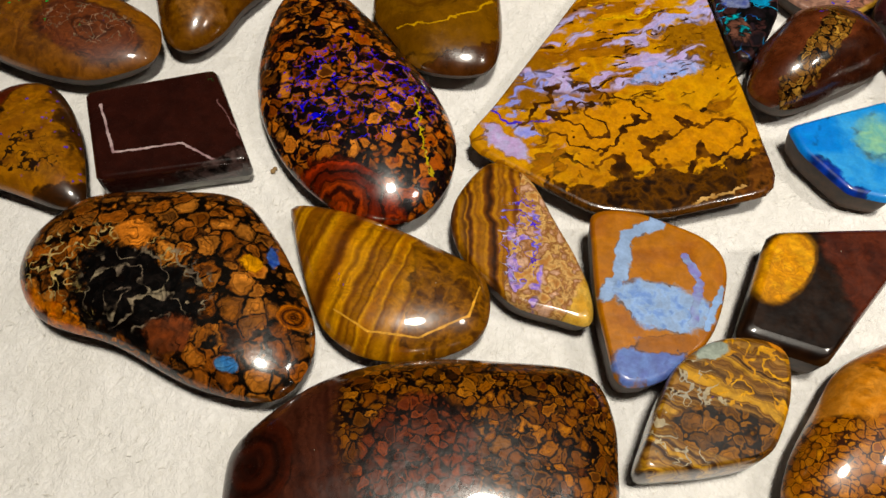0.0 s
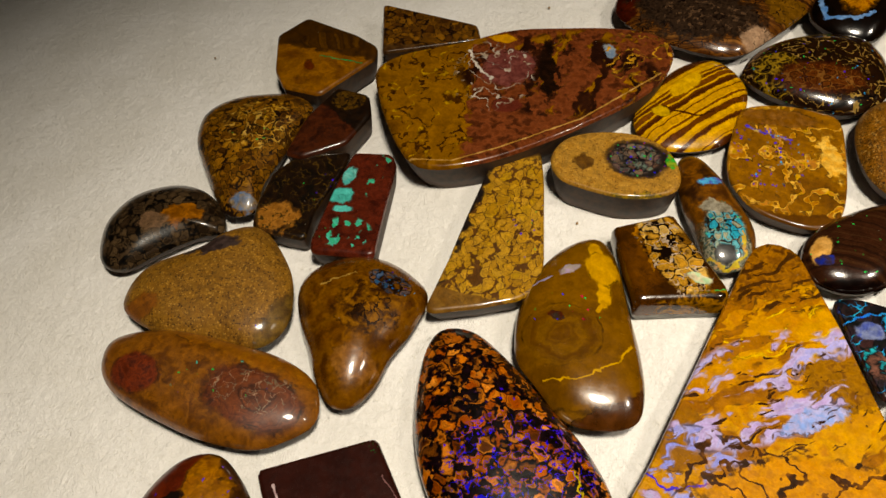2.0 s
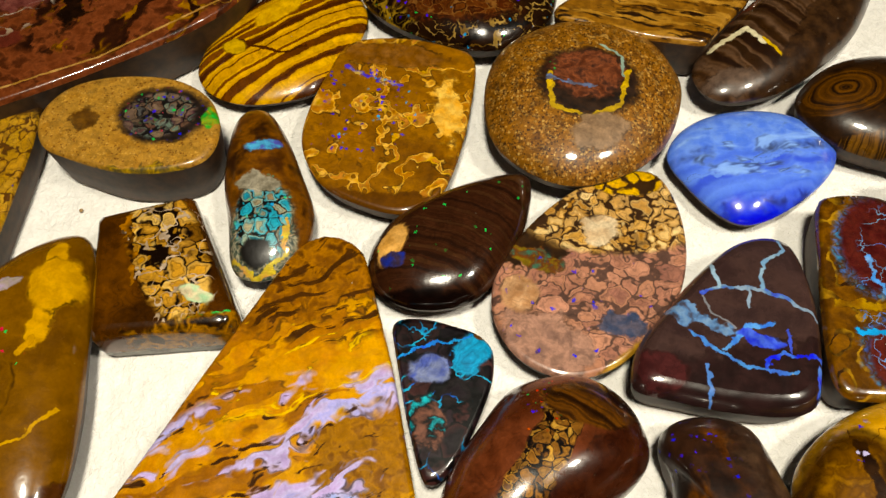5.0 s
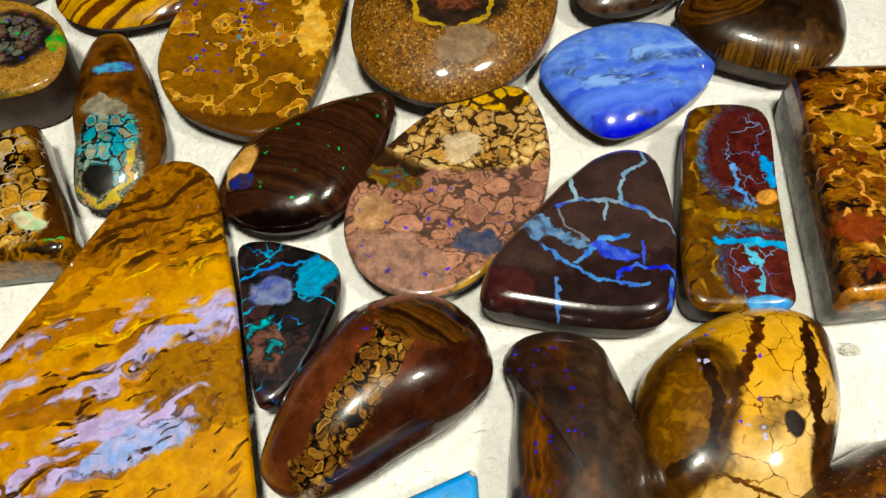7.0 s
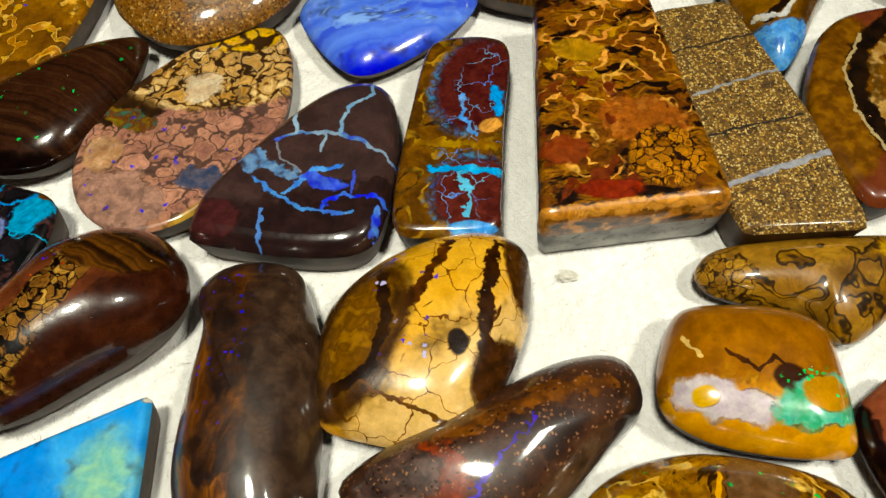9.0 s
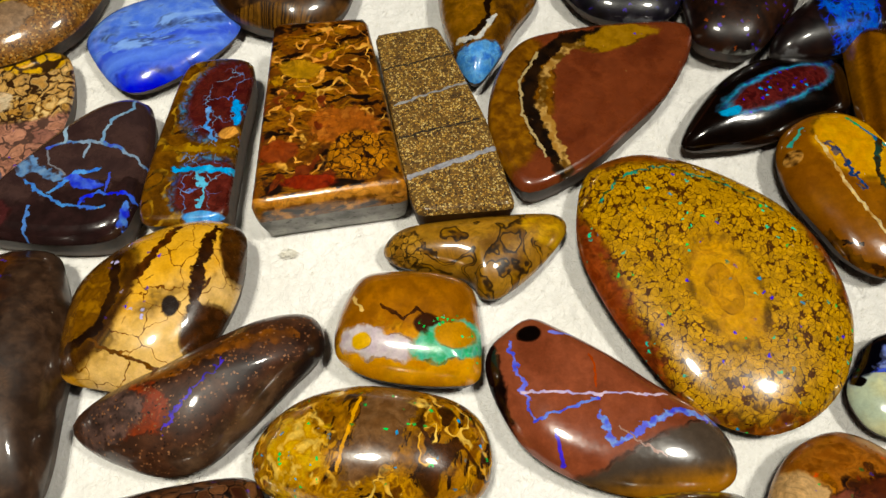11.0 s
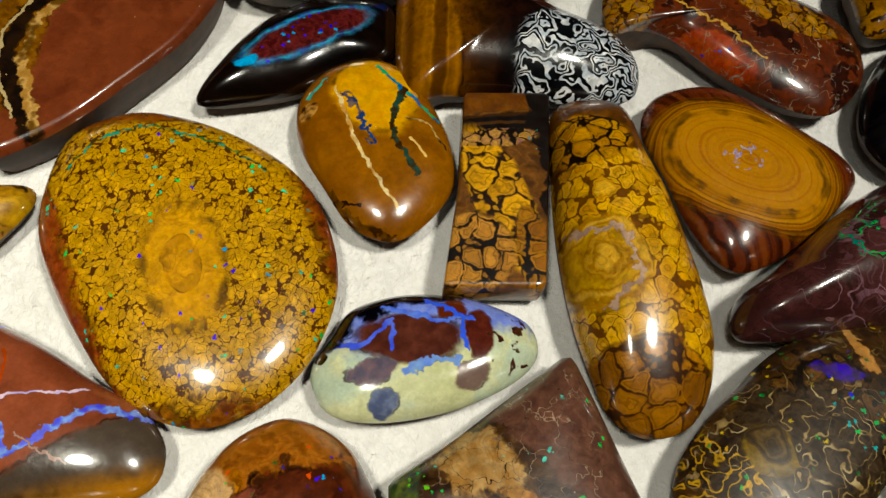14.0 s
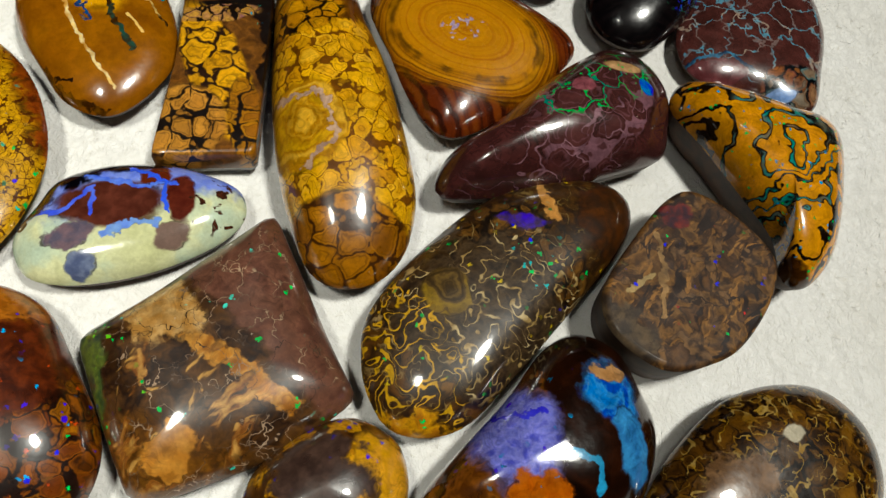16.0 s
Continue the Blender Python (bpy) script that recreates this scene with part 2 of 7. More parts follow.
def line(points, width, colours, wobble=0.15):
    """A line through a few points."""
    def made(m):
        best = None
        off = m.vec("SCALE", m.vec("SUBTRACT", m.noise(0.8, 3, colour=True), (0.5, 0.5, 0.5)), wobble * 4)
        p = m.vec("MULTIPLY", m.vec("ADD", m.p, off), (1, 1, 0))
        for a, b in zip(points, points[1:]):
            ab = (b[0] - a[0], b[1] - a[1], 0)
            length = ab[0] ** 2 + ab[1] ** 2
            pa = m.vec("SUBTRACT", p, (a[0], a[1], 0))
            t = m.math("DIVIDE", m.vec("DOT_PRODUCT", pa, ab), length, True)
            d = m.vec("DISTANCE", pa, m.vec("SCALE", (ab[0], ab[1], 0.0), t))
            best = d if best is None else m.math("MINIMUM", best, d)
        wide = m.math("ADD", width * 0.1, m.math("MULTIPLY", m.noise(0.6, 3), width * 0.65))
        mask = m.math("SUBTRACT", 1.0, m.step(m.math("DIVIDE", best, wide), 0.7, 1.1))
        return mask, m.ramp(m.step(m.noise(0.5, 2), 0.35, 0.65), colours)
    return made


def limit(m, within):
    if not within:
        return 1.0
    c, r, *rest = within
    turn = rest[0] if rest else 0.0
    return m.math("SUBTRACT", 1.0, m.step(m.ell(c, r, turn, 0.35), 0.92, 1.08))


RICH = (1.02, 3.1)  # saturation and value of polished stone over the dull colours above


def opal_material(name, layers, gloss=0.16, seed=1.0, grain=0.25, cloud=0.42):
    m = Mat(name, seed)
    col = None
    for layer in layers:
        mask, c = m.grouped(layer)
        if col is None:
            col = c
            continue
        col = m.mix(mask, col, c)
        if isinstance(mask, bpy.types.NodeSocket):  # a thin dark seam where two colours of the stone meet
            thin = m.math("POWER", m.math("MULTIPLY", m.math("MULTIPLY", mask, m.math("SUBTRACT", 1.0, mask)), 4.0), 4.0)
            seam = m.math("MULTIPLY", thin, m.math("MULTIPLY", m.step(m.noise(0.35, 2), 0.4, 0.65), 0.6))
            col = m.mix(seam, col, rgb("#1a0e06"))
    # fine grain of the polished stone
    g = m.ramp(m.step(m.noise(2.6, 4, rough=0.65), 0.25, 0.75), ["#a8a8a8", "#ffffff"])
    n = m.nt.nodes.new("ShaderNodeMix")
    n.data_type, n.blend_type = "RGBA", "MULTIPLY"
    n.inputs[0].default_value = grain * 2
    rich = m.nt.nodes.new("ShaderNodeHueSaturation")
    rich.inputs["Hue"].default_value = 0.505
    rich.inputs["Saturation"].default_value, rich.inputs["Value"].default_value = RICH
    # fine flowing growth lines, dark and pale
    grow = max(0.0, cloud - 0.3) * 2.0
    flow = m.math("SINE", m.math("MULTIPLY", m.noise(0.16, 2.5, m.warp(2.2, 0.22)), 90.0))
    gate = m.step(m.noise(0.25, 2, m.vec("ADD", m.q, (31, 7, 3))), 0.42, 0.6)
    col = m.mix(m.math("MULTIPLY", m.step(flow, 0.7, 0.98), m.math("MULTIPLY", gate, grow)), col, m.vec("SCALE", col, 0.25))
    col = m.mix(m.math("MULTIPLY", m.step(flow, -0.8, -1.0), m.math("MULTIPLY", gate, grow * 0.6)), col, m.vec("SCALE", col, 1.9))
    deep = m.nt.nodes.new("ShaderNodeGamma")
    deep.inputs[1].default_value = 1.36
    m.put(deep.inputs[0], col)
    col = deep.outputs[0]
    tone = m.math("ADD", 1.0 - 0.65 * cloud, m.math("MULTIPLY", m.step(m.noise(0.6, 7, m.warp(0.8, 0.8), 0.68), 0.28, 0.72), 1.3 * cloud))
    m.put(rich.inputs["Color"], m.vec("SCALE", col, tone))
    # tiny pale dots painted in for specular pinpoints on dust and pits
    pinpoint_cells = m.voronoi(0.55, "F1", m.q)
    pinpoint = m.nt.nodes.new("ShaderNodeSeparateColor")
    m.put(pinpoint.inputs[0], pinpoint_cells.outputs["Color"])
    pinpoint = m.math("MULTIPLY", m.math("GREATER_THAN", pinpoint.outputs[0], 0.9), m.math("LESS_THAN", pinpoint_cells.outputs["Distance"], 0.045))
    m.put(n.inputs[6], m.mix(m.math("MULTIPLY", pinpoint, 0.7), rich.outputs[0], rgb("#c8bca8", 0))), m.put(n.inputs[7], g)
    m.put(m.bsdf.inputs["Base Color"], n.outputs[2])
    m.put(m.bsdf.inputs["Roughness"], m.math("ADD", gloss * 1.4, m.math("MULTIPLY", m.noise(0.7, 5), gloss * 1.6)))
    m.bsdf.inputs["Coat Weight"].default_value = 0.8 if gloss < 0.25 else 0.35
    m.bsdf.inputs["Specular IOR Level"].default_value = 0.4
    m.put(m.bsdf.inputs["Coat Roughness"], m.math("MULTIPLY", m.noise(1.1, 5, rough=0.65), gloss * 0.9))
    m.bsdf.inputs["IOR"].default_value = 1.45
    b = m.nt.nodes.new("ShaderNodeBump")
    b.inputs["Strength"].default_value, b.inputs["Distance"].default_value = 0.12, 0.0004
    m.put(b.inputs["Height"], m.math("ADD", m.math("MULTIPLY", m.noise(0.35, 2), 1.0), m.math("MULTIPLY", m.noise(1.8, 3), 0.25)))
    m.put(m.bsdf.inputs["Normal"], b.outputs[0])
    return m.mat


def cut_stone_material():
    """Sawn grey ironstone, as the undersides show it."""
    m = Mat("sawn_ironstone", 3, 0.0)
    col = m.ramp(m.step(m.noise(0.3, 5, rough=0.65), 0.3, 0.7), ["#5c5a56", "#8e8c86", "#a6a49c"])
    col = m.mix(m.step(m.noise(1.4, 3), 0.62, 0.68), col, rgb("#3a3630"))
    m.put(m.bsdf.inputs["Base Color"], col)
    m.bsdf.inputs["Roughness"].default_value = 0.55
    return m.mat


def cloth_material():
    m = Mat("white_felt", 11, 0.0)
    col = m.ramp(m.step(m.noise(0.05, 5, rough=0.6), 0.3, 0.7), ["#ece9e4", "#f8f6f4"])
    col = m.mix(m.math("MULTIPLY", m.step(m.noise(1.7, 4, rough=0.7), 0.45, 0.75), 0.35), col, rgb("#d8d3c6", 0))
    m.put(m.bsdf.inputs["Base Color"], col)
    m.bsdf.inputs["Roughness"].default_value = 0.95
    m.bsdf.inputs["Sheen Weight"].default_value = 0.3
    b = m.nt.nodes.new("ShaderNodeBump")
    b.inputs["Strength"].default_value, b.inputs["Distance"].default_value = 0.6, 0.0008
    fibres = m.noise(1.0, 3, m.vec("MULTIPLY", m.warp(1.5, 0.5), (2.6, 0.9, 1)), 0.65)
    m.put(b.inputs["Height"], m.math("ADD", fibres, m.math("MULTIPLY", m.noise(0.45, 4), 1.6)))
    m.put(m.bsdf.inputs["Normal"], b.outputs[0])
    return m.mat


def plain_material(name, a, b, scale, rough=0.6):
    m = Mat(name, 5, 0.0)
    m.put(m.bsdf.inputs["Base Color"], m.ramp(m.step(m.noise(scale, 5, rough=0.6), 0.3, 0.7), [a, b]))
    m.bsdf.inputs["Roughness"].default_value = rough
    return m.mat


ROUGH = plain_material("rough_ironstone", "#2a1a0c", "#4a3018", 0.6, 0.62)
IRON, CLOTH = cut_stone_material(), cloth_material()
TABLE = plain_material("dark_red_cover", "#260605", "#3a0e0a", 0.4, 0.95)
WALL = plain_material("wall_paint", "#4e463a", "#585044", 0.004, 0.8)
LINT = plain_material("cotton_lint", "#e4dfd2", "#f2efe6", 1.0, 0.95)


def link_mesh(name, bm, material, parent=None, label=""):
    mesh = bpy.data.meshes.new(name)
    bm.to_mesh(mesh)
    bm.free()
    mesh.materials.append(material)
    for f in mesh.polygons:
        f.use_smooth = True
    ob = new(name, mesh)
    if parent:
        ob.parent = parent
    if label:
        ob["label"] = label
    return ob


# ---- structure ----
def slab_box(name, size, at, material):
    bm = bmesh.new()
    bmesh.ops.create_cube(bm, size=1.0, matrix=Matrix.Translation(at) @ Matrix.Diagonal((*size, 1)))
    ob = link_mesh(name, bm, material)
    for f in ob.data.polygons:
        f.use_smooth = False
    return tagged(ob, kind="structure")


slab_box("table_top", (1.5, 1.2, 0.03), (0.1, 0.1, -0.0215), TABLE)
# unseen room shell added round the table, dark so the stones mirror little
slab_box("floor", (4.2, 4.2, 0.1), (0.1, 0, -0.85), WALL)
slab_box("ceiling", (4.2, 4.2, 0.1), (0.1, 0, 1.75), WALL)
slab_box("wall_north", (4.2, 0.1, 2.5), (0.1, 2.1, 0.45), WALL)
slab_box("wall_south", (4.2, 0.1, 2.5), (0.1, -2.1, 0.45), WALL)
slab_box("wall_west", (0.1, 4.1, 2.5), (-2.0, 0, 0.45), WALL)
slab_box("wall_east", (0.1, 4.1, 2.5), (2.2, 0, 0.45), WALL)


def cloth_sheet():
    """The white cloth: one thick sheet with a soft uneven surface."""
    nx, ny, x0, y0, dx = 260, 180, -0.36, -0.26, 0.0036
    bm = bmesh.new()
    grid = []
    for j in range(ny + 1):
        row = []
        for i in range(nx + 1):
            x, y = x0 + i * dx, y0 + j * dx
            z = 0.0007 * noise.noise(Vector((x * 35, y * 35, 0))) + 0.00035 * noise.noise(Vector((x * 170, y * 170, 3))) - 0.0003
            row.append(bm.verts.new((x, y, z)))
        grid.append(row)
    for a, b in zip(grid, grid[1:]):
        for i in range(nx):
            bm.faces.new((a[i], a[i + 1], b[i + 1], b[i]))
    ob = link_mesh("ground", bm, CLOTH)
    solid = ob.modifiers.new("thick", "SOLIDIFY")
    solid.thickness, solid.offset = 0.004, -1
    return tagged(ob, "thick white felt cloth spread over the table", "cloth", kind="structure")


cloth_sheet()


# ---- stones ----
def spline(points, count):
    """A smooth closed line through the points."""
    pts = [Vector(p) for p in points]
    n, out = len(pts), []
    for i in range(n):
        a, b, c, d = (pts[(i + k) % n] for k in (-1, 0, 1, 2))
        for j in range(8):
            t = j / 8
            out.append(0.5 * (2 * b + (c - a) * t + (2 * a - 5 * b + 4 * c - d) * t * t + (3 * b - a - 3 * c + d) * t ** 3))
    return even(out, count)


def rounded(points, radius, count):
    """A polygon with rounded corners."""
    pts, out = [Vector(p) for p in points], []
    n = len(pts)
    for i in range(n):
        a, b, c = pts[i - 1], pts[i], pts[(i + 1) % n]
        r = min(radius, (a - b).length * 0.45, (c - b).length * 0.45)
        p, q = b + (a - b).normalized() * r, b + (c - b).normalized() * r
        out += [(1 - t) ** 2 * p + 2 * t * (1 - t) * b + t * t * q for t in (0, 0.25, 0.5, 0.75, 1)]
    return even(out, count)


def even(pts, count):
    """The closed line again, in steps of equal length."""
    n = len(pts)
    lens = [(pts[(i + 1) % n] - pts[i]).length for i in range(n)]
    step, out, i, gone = sum(lens) / count, [], 0, 0.0
    for k in range(count):
        want = k * step
        while gone + lens[i] < want and i < n - 1:
            gone += lens[i]
            i += 1
        out.append(pts[i].lerp(pts[(i + 1) % n], (want - gone) / max(lens[i], 1e-9)))
    return out


STONES = []


def opal(name, label, at, rim, high, kind, layers, corner=None, gloss=0.16, edge=0.9, back=0.0, lean=(0, 0), grain=0.25, rough=0.0, cloud=0.42):
    """A cut opal. at: its middle on the cloth; rim: its outline round that; high: its height (all millimetres).
    kind: dome, low (a flat dome) or slab; corner: radius of corners where the outline is angular; edge: the slab's bevel;
    back: height of a sawn grey backing; lean: tilt in degrees."""
    seed = len(STONES) + 1
    count = 84
    line_ = rounded(rim, corner, count) if corner is not None else spline(rim, count)
    mid = sum(line_, Vector((0, 0))) / count
    size = sum((p - mid).length for p in line_) / count
    if kind == "slab":
        e = edge / size
        prof = [(1.0, high - edge), (1 - 0.3 * e, high - 0.3 * edge), (1 - 0.65 * e, high - 0.08 * edge), (1 - e, high)]
        prof += [((1 - e) * k, high + 0.05 * (1 - k)) for k in (0.93, 0.8, 0.6, 0.4, 0.2)]
        under = [(0.965, max(0.5, (high - edge) * 0.5)), (0.92, 0.25), (0.85, 0.0)]
    else:
        low = 0.38 if kind == "dome" else 0.5
        power, bend = (2.3, 0.62) if kind == "dome" else (3.6, 0.7)
        prof = []
        for k in range(15):
            s = math.cos(k / 15 * math.pi / 2) if k < 9 else math.cos(9 / 15 * math.pi / 2) * (15 - k) / 6
            prof.append((s, high * (low + (1 - low) * (1 - s ** power) ** bend)))
        under = [(0.955, high * low * 0.6), (0.87, high * low * 0.22), (0.76, 0.0)]

    def ring(bm, s, z):
        out = []
        for p in line_:
            v = mid + (p - mid) * s
            w = noise.noise(Vector((v.x * 0.11 + seed * 5.1, v.y * 0.11, z * 0.1)))
            u = noise.noise(Vector((v.x * 0.7 + seed * 2.3, v.y * 0.7, z * 0.5)))
            zz = z + (0.22 * w * (1 if kind != "slab" else 0.25) + rough * u) * min(1, z / 2)
            out.append(bm.verts.new((v.x / 1000, v.y / 1000, zz / 1000)))
        return out

    def shell(rows, top, bottom):
        bm = bmesh.new()
        rs = [ring(bm, s, z) for s, z in rows]
        for a, b in zip(rs, rs[1:]):
            for i in range(count):
                j = (i + 1) % count
                bm.faces.new((a[i], a[j], b[j], b[i]))
        if top:
            v = bm.verts.new((mid.x / 1000, mid.y / 1000, (rows[-1][1] + (0.04 if kind == "slab" else 0.03)) / 1000))
            for i in range(count):
                bm.faces.new((rs[-1][i], rs[-1][(i + 1) % count], v))
        if bottom:
            bm.faces.new(rs[0][::-1])
        bmesh.ops.recalc_face_normals(bm, faces=bm.faces)
        return bm

    if back:
        body = [(1.0, back)] + prof
        foot = [(0.9, 0.0), (0.94, 0.2), (0.985, back * 0.6), (1.0, back)]
    else:
        body, foot = prof, [under[2], under[1], under[0], prof[0]]
    mat = opal_material(name, layers, gloss, seed * 1.37, grain, cloud)
    if kind == "slab":  # the flat polished face is a part of its own
        inner = len(body) - 6
        ob = link_mesh(name, shell(body[:inner + 1], False, False), mat)
        link_mesh("polished_face", shell(body[inner:], True, False), mat, ob)
    else:
        ob = link_mesh(name, shell(body, True, False), mat)
    if back:
        link_mesh("backing", shell(foot, False, True), IRON, ob, "sawn grey ironstone backing")
    else:
        link_mesh("underside", shell(foot, False, True), ROUGH, ob, "unpolished brown ironstone underside")
    ob.matrix_world = pose(at[0] / 1000, at[1] / 1000, 0, lean[0], lean[1], 0)
    tagged(ob, label, "opal stone", "loose opals on the cloth")
    STONES.append(ob)
    return ob


opal("maroon_opal", "square dark maroon opal slab with one pale grey vein",
     (-53.0, 1.6), [(-6.0, -11.6), (15.0, -4.4), (4.5, 12.0), (-14.3, 3.9)], 6, "slab", [
         base(["#301815","#381c18","#321916"],.15),
         line([(-10.6, 1.8), (-5.2, -6.5), (4.3, -3.2), (10.3, -5.5)],.5,["#b0a0a0","#8a7478"]),
         line([(-14.6, 4.6), (-8.5, 8.0)],1.4,["#5a4a52","#6a5a60"],.5),
         flecks(1.6,.35,["GN","#205a30"],((1.5, 10.3),(5,1.6))),
         line([(6.6, 5.8), (14.1, -2.3)],.3,["#6a5050"],.3),
         half((13.4, -2.9),-60,["K","#5a4a48"],.6)], corner=1.0, back=2.2, gloss=.12, cloud=.2)

opal("nut_opal", "dark oval boulder opal full of orange nut cells",
     (-27.1, 12.6), [(-16.3, 19.3), (-16.6, 10.4), (-15.1, 0.8), (-11.3, -7.7), (-5.1, -15.2), (2.4, -20.2), (9.2, -21.8), (15.1, -19.5), (18.4, -12.6), (17.9, -4.5), (13.2, 3.7), (6.1, 11.2), (-2.1, 19.3), (-8.3, 23.8), (-13.9, 23.7)], 9, "dome", [
         base(["K","#2a100a","#120808"],.3),
         cells(.4,.26,["#2a1408","#c8803a","#7a3a14","#d8924a","#40200c","#a85a24"],"#140a0a",.9),
         blots(.5,.56,["K","#201018"],1.2),
         veins(.5,.016,["VI","BL","#2038c0"],1.2,((2.7, -1.9),(12,9))),
         flecks(.9,.12,["VI","BL","#3020b0"],((1.6, -0.1),(12,12))),
         line([(11.4, -1.6), (13.1, -7.0), (15.9, -13.6)],.6,["#98801c","#b09628"],.8),
         patch((4.7, -19.5),(8,5),["#5a1c0c","#8a3414","#3a120a"],-20,.5),
         rings((3.7, -20.5),(5,4),["#8a2c10","#2a0e08","#8a3a16"],0,2.2,.8,((3.9, -19.2),(7,5),-20))], gloss=.13)

opal("picture_opal", "dark domed boulder opal with brown cells and dendrites",
     (-43.0, -23.2), [(-21.1, 5.9), (-22.0, 0.6), (-20.1, -4.4), (-14.6, -8.6), (-4.5, -10.1), (6.7, -13.7), (15.1, -14.5), (19.4, -13.0), (21.4, -8.1), (20.4, -2.7), (15.8, 4.3), (11.0, 9.9), (4.6, 14.6), (-5.5, 14.1), (-16.2, 11.6)], 8, "low", [
         base(["K","#1a100a","#2a1a0e"],.3),
         cells(.36,.24,["#2a180c","#8a5426","#5a3414","#b0783e","#3a2414","#98602e"],"#171009",.9),
         contours(.25,6.0,.09,["#a8906a","#8a7a50","#b09a74"],2.4,((-8.5, -1.4),(13,7))),
         patch((-2.8, -3.8),(10,6),["K","#0c0a0a","#1c1614"],-20,.9),
         contours(.22,4.8,.05,["#7a7060","#5a5048"],2.0,((-1.6, -2.8),(9,6))),
         patch((-5.9, 4.4),(3.2,1.9),["#b8783c","#a86c34"],-10,.8,.15),
         patch((10.8, 3.2),(1.4,1.1),["#c08430","#b07820"],0,.6,.2),
         patch((3.5, -8.4),(3,2.2),["#6a3a24","#523020"],0,.7,.2),
         rings((18.0, -3.2),(1.8,1.8),["#c0702a","#3a1c0c"],0,.8,.2,((18.0, -3.2),(2,1.8))),
         patch((11.7, -10.9),(1.6,1),["#5a88a8","#3a6a90"],0,.4),
         patch((13.0, 4.9),(.7,1.8),["#2a4a88","#4a6898"],20,.6,.25),
         half((1.3, -12.7),-112,["#8a4a18","#b06a2a","#4a2410"],.7)], gloss=.12, cloud=.7)

opal("tiger_band_opal", "honey brown banded opal with a flat polished face",
     (-14.6, -18.4), [(-14.8, 6.8), (-11.6, -0.1), (-8.0, -6.4), (-5.0, -9.2), (-0.8, -10.9), (5.1, -10.7), (10.7, -8.5), (14.2, -5.1), (14.5, -0.0), (12.5, 4.0), (8.3, 6.0), (-0.3, 8.7), (-9.0, 10.5), (-15.6, 10.1)], 7, "low", [
         bands(-12,5,["#5a3410","#8a5a1c","#b8822c","#6a4216","#a06e22"],.6),
         half((3.8, 4.7),5,["#5a3c16","#7a521c","#4a2e10"],.8,1.2),
         line([(-5.5, -5.9), (-0.4, -8.3), (6.2, -8.0), (12.1, -3.7), (12.9, 1.0)],.35,["#c89a4a"],.05),
         flecks(1.4,.3,["BL","VI"],((-4.5, -1.1),(1.2,2)))], gloss=.14)

opal("split_opal", "small flat opal half brown banded half milky",
     (2.4, -9.0), [(-9.5, 6.2), (-9.6, 0.9), (-7.1, -3.8), (-1.8, -8.2), (1.5, -10.2), (6.8, -11.0), (10.9, -11.1), (10.9, -6.9), (8.2, -1.2), (5.0, 3.8), (1.1, 10.0), (-2.5, 12.5), (-6.3, 12.4)], 5, "slab", [
         bands(10,2.6,["#4a2a0c","#9a6a1c","#6a4010","#3a200a"],.8),
         half((-0.8, -0.6),0,["#a87a4a","#c8a878","#7a5430","#b89a88"],.4,.15,.6),
         blots(.4,.55,["#b8a0c0","#8a78c8"],1,((1.3, -2.1),(2.5,9),8)),
         veins(.6,.03,["VI","LV"],1,((0.2, 0.5),(3,8),8)),
         half((7.5, -10.6),-20,["#b8903a","#c8a860"],.3)], edge=1.2)

opal("great_slab_opal", "large flat ochre opal slab with lavender and dark blotches",
     (17.0, 23.9), [(-21.5, -9.9), (-24.5, -15.6), (-23.1, -18.1), (-4.6, -26.3), (4.6, -25.9), (20.5, -19.1), (21.7, -16.2), (11.7, 19.5), (5.9, 36.1), (1.2, 38.1), (-2.5, 35.8)], 4.6, "slab", [
         base(["#b07a0e","#c08a12","#a87010","#b8820e"],.12,2.5),
         streaks(32,16,4,.54,["#8a5a0c","#7a4e0c","#946210"]),
         half((-2.0, 25.0),108,["#6a440c","#8a5c10","#54340a"],2.0,1.5),
         streaks(28,12,1.5,.57,["#34200a","#4a2e0c"],((1.0, 31.0),(13,9))),
         streaks(30,18,1.6,.6,["#c89a1c","#d0a424"],((0.0, 18.0),(14,7))),
         patch((10.0, 9.0),(6,5.5),["#7a5410","#8a6014","#6a460e"],-20,.8),
         patch((-16.0, -4.0),(6,5),["#8a5e10","#7a5210"],30,.8),
         streaks(30,13,3.4,.53,["LV","#a8a8d8","#c0b8dc","#b0a0c8"],((-2.0, 7.0),(21,9),28),3.0,.04),
         streaks(20,8,3,.55,["LV","#9aa0dc"],((-13.0, -9.0),(10,7),-25),3.0,.04),
         patch((5.2, 2.1),(6,1.8),["#9ab4e4","LV"],25,.8),
         streaks(30,10,1.3,.62,["#5a360a","#3a2208"],((0.0, 5.0),(20,11))),
         patch((-18.4, -16.3),(4.6,1.8),["#b4a0c4","LV"],-35,.8),
         line([(-21.9, -10.1), (-18.5, -12.6), (-10.9, -10.6)],.5,["VI","#5048b8"],.4),
         patch((3.0, -11.0),(16,6),["#b4780c","#c08414","#a87010"],6,.5),
         contours(.085,6.8,.15,["#34200a","#4a2c0c","#6a440e"],3.4,((1.0, -11.0),(20,9),-5)),
         half((7.3, -17.2),-72,["#34200c","#5a3a12","#24140a"],1.5,.5),
         # pale line painted along the lower edge, the bevel's highlight
         line([(9.8, -22.4), (21.2, -16.4)],.8,["#c0a070","#8a6a40"],.6),
         half((19.3, -11.5),-20,["#4a2c12","#6a4520","#34200c"],.8)], corner=2.0, edge=.8, gloss=.13, cloud=.32)

